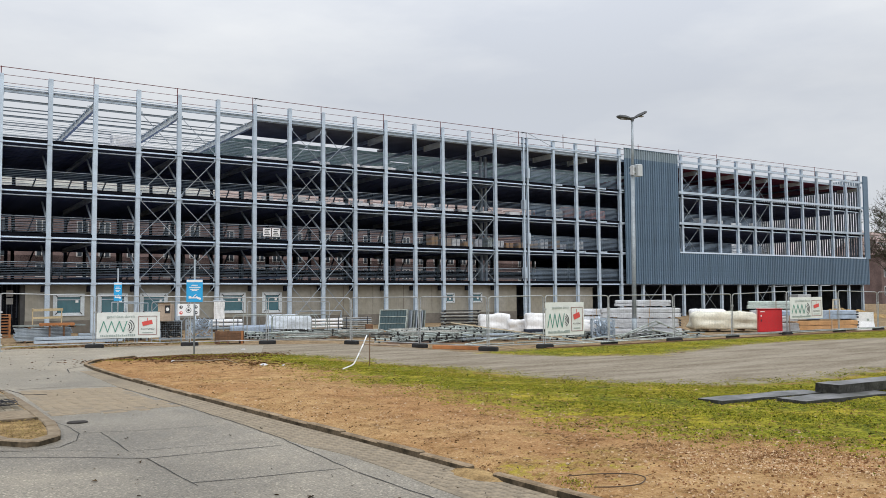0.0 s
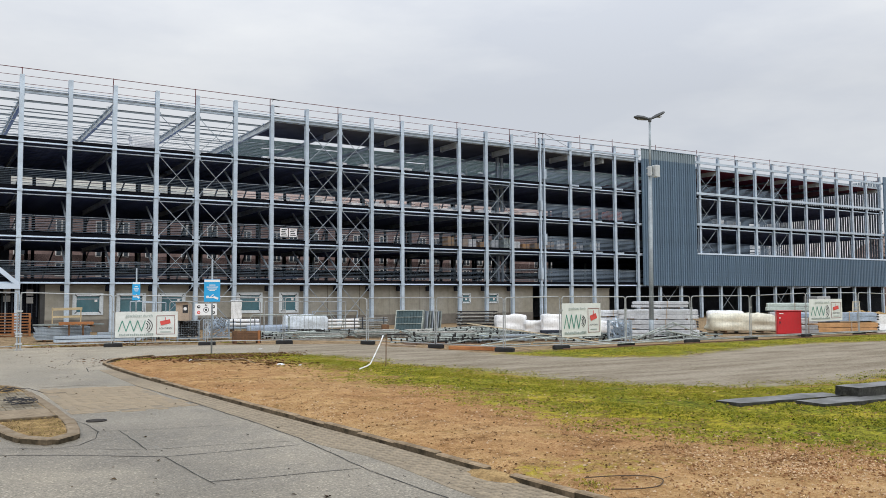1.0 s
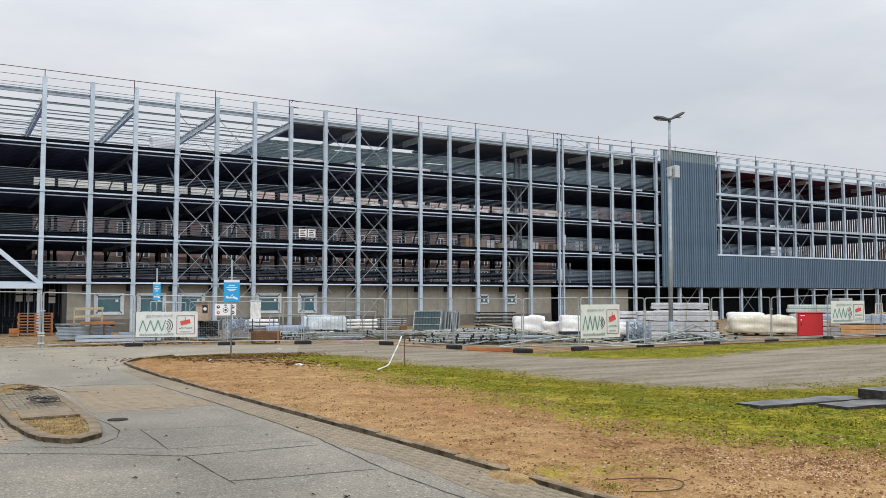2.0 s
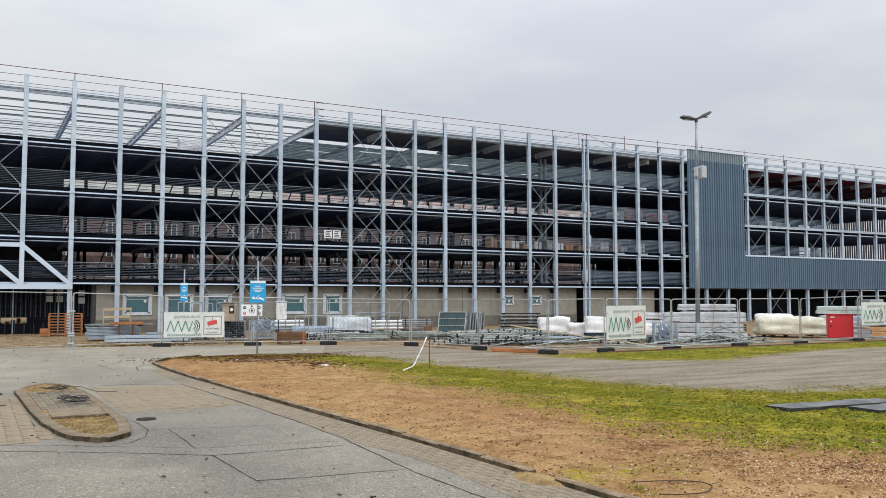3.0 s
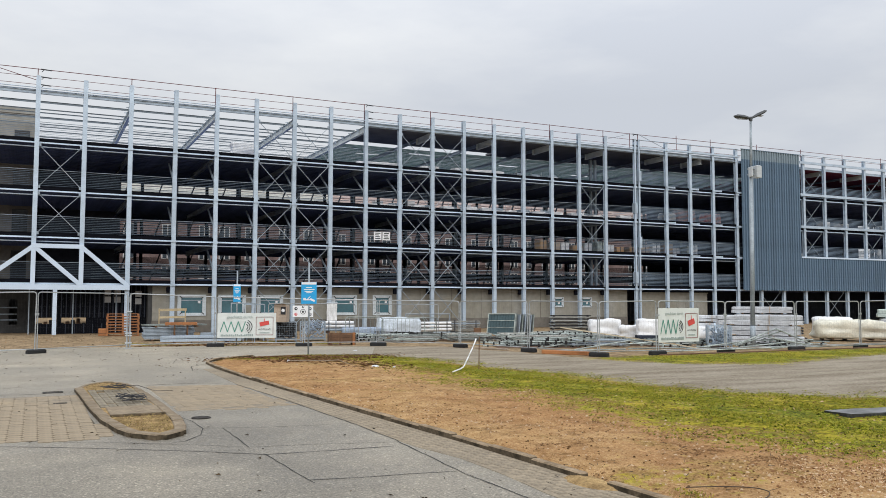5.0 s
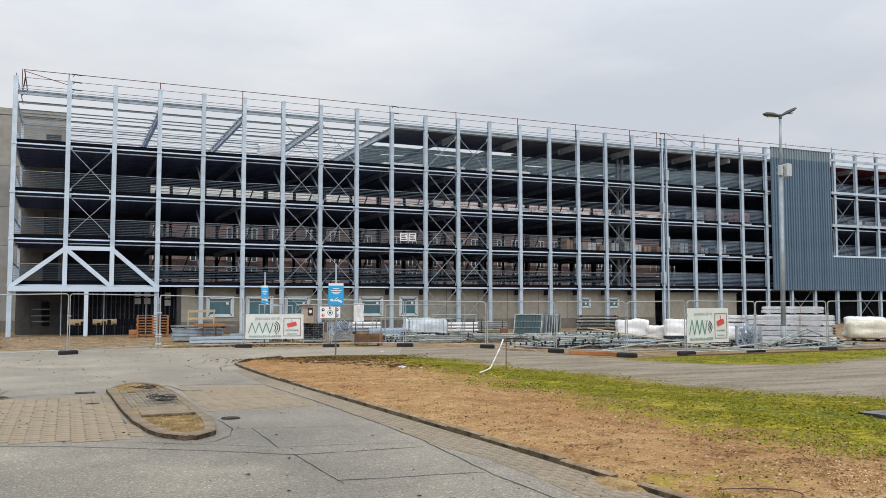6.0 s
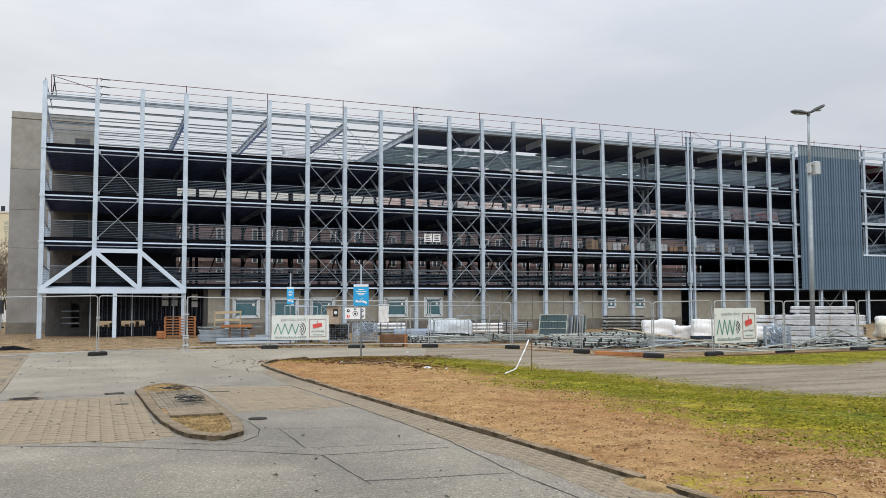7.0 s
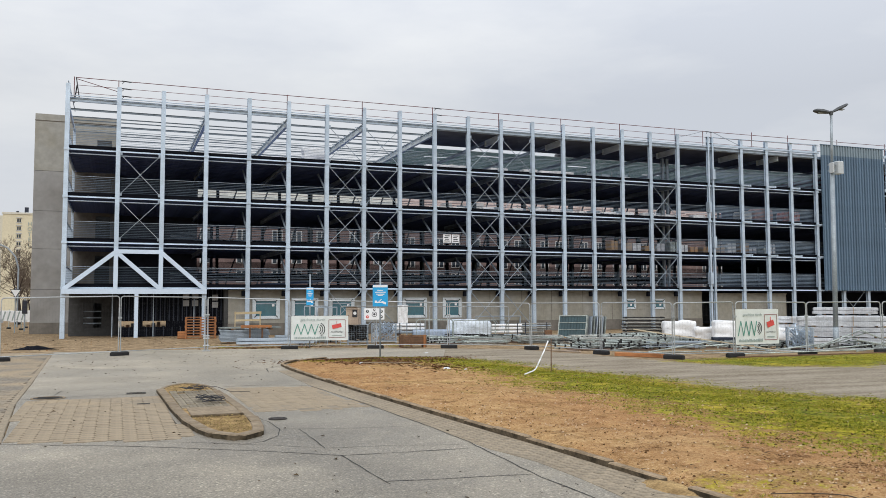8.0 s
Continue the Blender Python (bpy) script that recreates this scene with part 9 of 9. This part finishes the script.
kerb_run([(-1.62, 13.6), (-1.68, 14.4), (-1.97, 18.9), (-2.07, 23.4), (-2.5, 38.0)], 1.0, edging, M_GUTTER, 0.12, 0.018, 0.002)


def gutter_courses():
    """Brown clinker courses that follow the kerb, the outer ones breaking off where the asphalt laps over them."""
    edge = lambda y: float(np.interp(y, [5, 7.5, 8.35, 9.6, 10.6, 12.7, 15.8, 17.9, 20, 25], [4.66, 4.72, 4.79, 4.80, 4.62, 4.62, 4.53, 4.43, 4.29, 4.36]))
    ys = [5.0 + 0.5 * i for i in range(41)]
    outline = [(float(kerb_x(y)) - 0.06, y) for y in ys] + [(edge(y), y) for y in reversed(ys)]
    field = solid("gutter", Geo().prism(outline, -0.02, 0.0085), M_GUTTER, "gutter of brown clinker pavers along the kerb, silted with sand", "pavement", kind="structure")
    me = Geo().slab(-0.048, -0.108, 0, 0.048, 0.108, 0.0125, 0.003).mesh("paver", M_GUTTER)
    spots = []
    for c in range(9):
        y = 5.1 + 0.11 * (c % 2)
        while y < 24.8:
            x = float(kerb_x(y)) - 0.125 - 0.105 * c
            if x > edge(y) + 0.06:
                spots.append((x, y))
            y += 0.222
    spots.sort(key=lambda q: q[1])
    rest = Geo()
    for n, (x, y) in enumerate(spots):
        sunk = rnd.random() < 0.12
        if n < 300:
            part("paver", me, M_GUTTER, field, at=pose(x, y, (-0.003 if sunk else 0.0) + rnd.uniform(-0.0015, 0.0015), rnd.uniform(-0.6, 0.6), rnd.uniform(-0.9, 0.9), 1.9 + rnd.uniform(-0.8, 0.8)))
        else:
            rest.slab(x - 0.048, y - 0.108, 0, x + 0.048, y + 0.108, 0.0115 + rnd.uniform(-0.002, 0.001), 0.003)
    tagged(part("further_pavers", rest, M_GUTTER, field), "silted brown clinker pavers", kind="stuff")


gutter_courses()

# dry grass and litter on the island's soil
ig = np.random.RandomState(77)
ix, iy = ig.uniform(0.95, 2.0, 3600), np.concatenate([ig.uniform(12.7, 14.9, 2400), ig.uniform(18.9, 20.9, 1200)])
keep_in = side_of(ix, iy, ring[:-1]) > 0.1
v, f = [], []
for x, yy in zip(ix[keep_in].tolist(), iy[keep_in].tolist()):
    a2, h2 = ig.uniform(0, math.tau), ig.uniform(0.004, 0.02)
    l2 = ig.uniform(0.015, 0.05)
    o = len(v)
    v += [(x - 0.006 * math.sin(a2), yy + 0.006 * math.cos(a2), 0.074), (x + 0.006 * math.sin(a2), yy - 0.006 * math.cos(a2), 0.074), (x + l2 * math.cos(a2), yy + l2 * math.sin(a2), 0.075 + h2)]
    f.append((o, o + 1, o + 2))
me = bpy.data.meshes.new("dry_grass")
me.from_pydata(v, [], f)
me.materials.append(M_DRY)
tagged(new("dry_grass", me), "dry straw-coloured grass and litter on the island soil", "grass", kind="stuff")
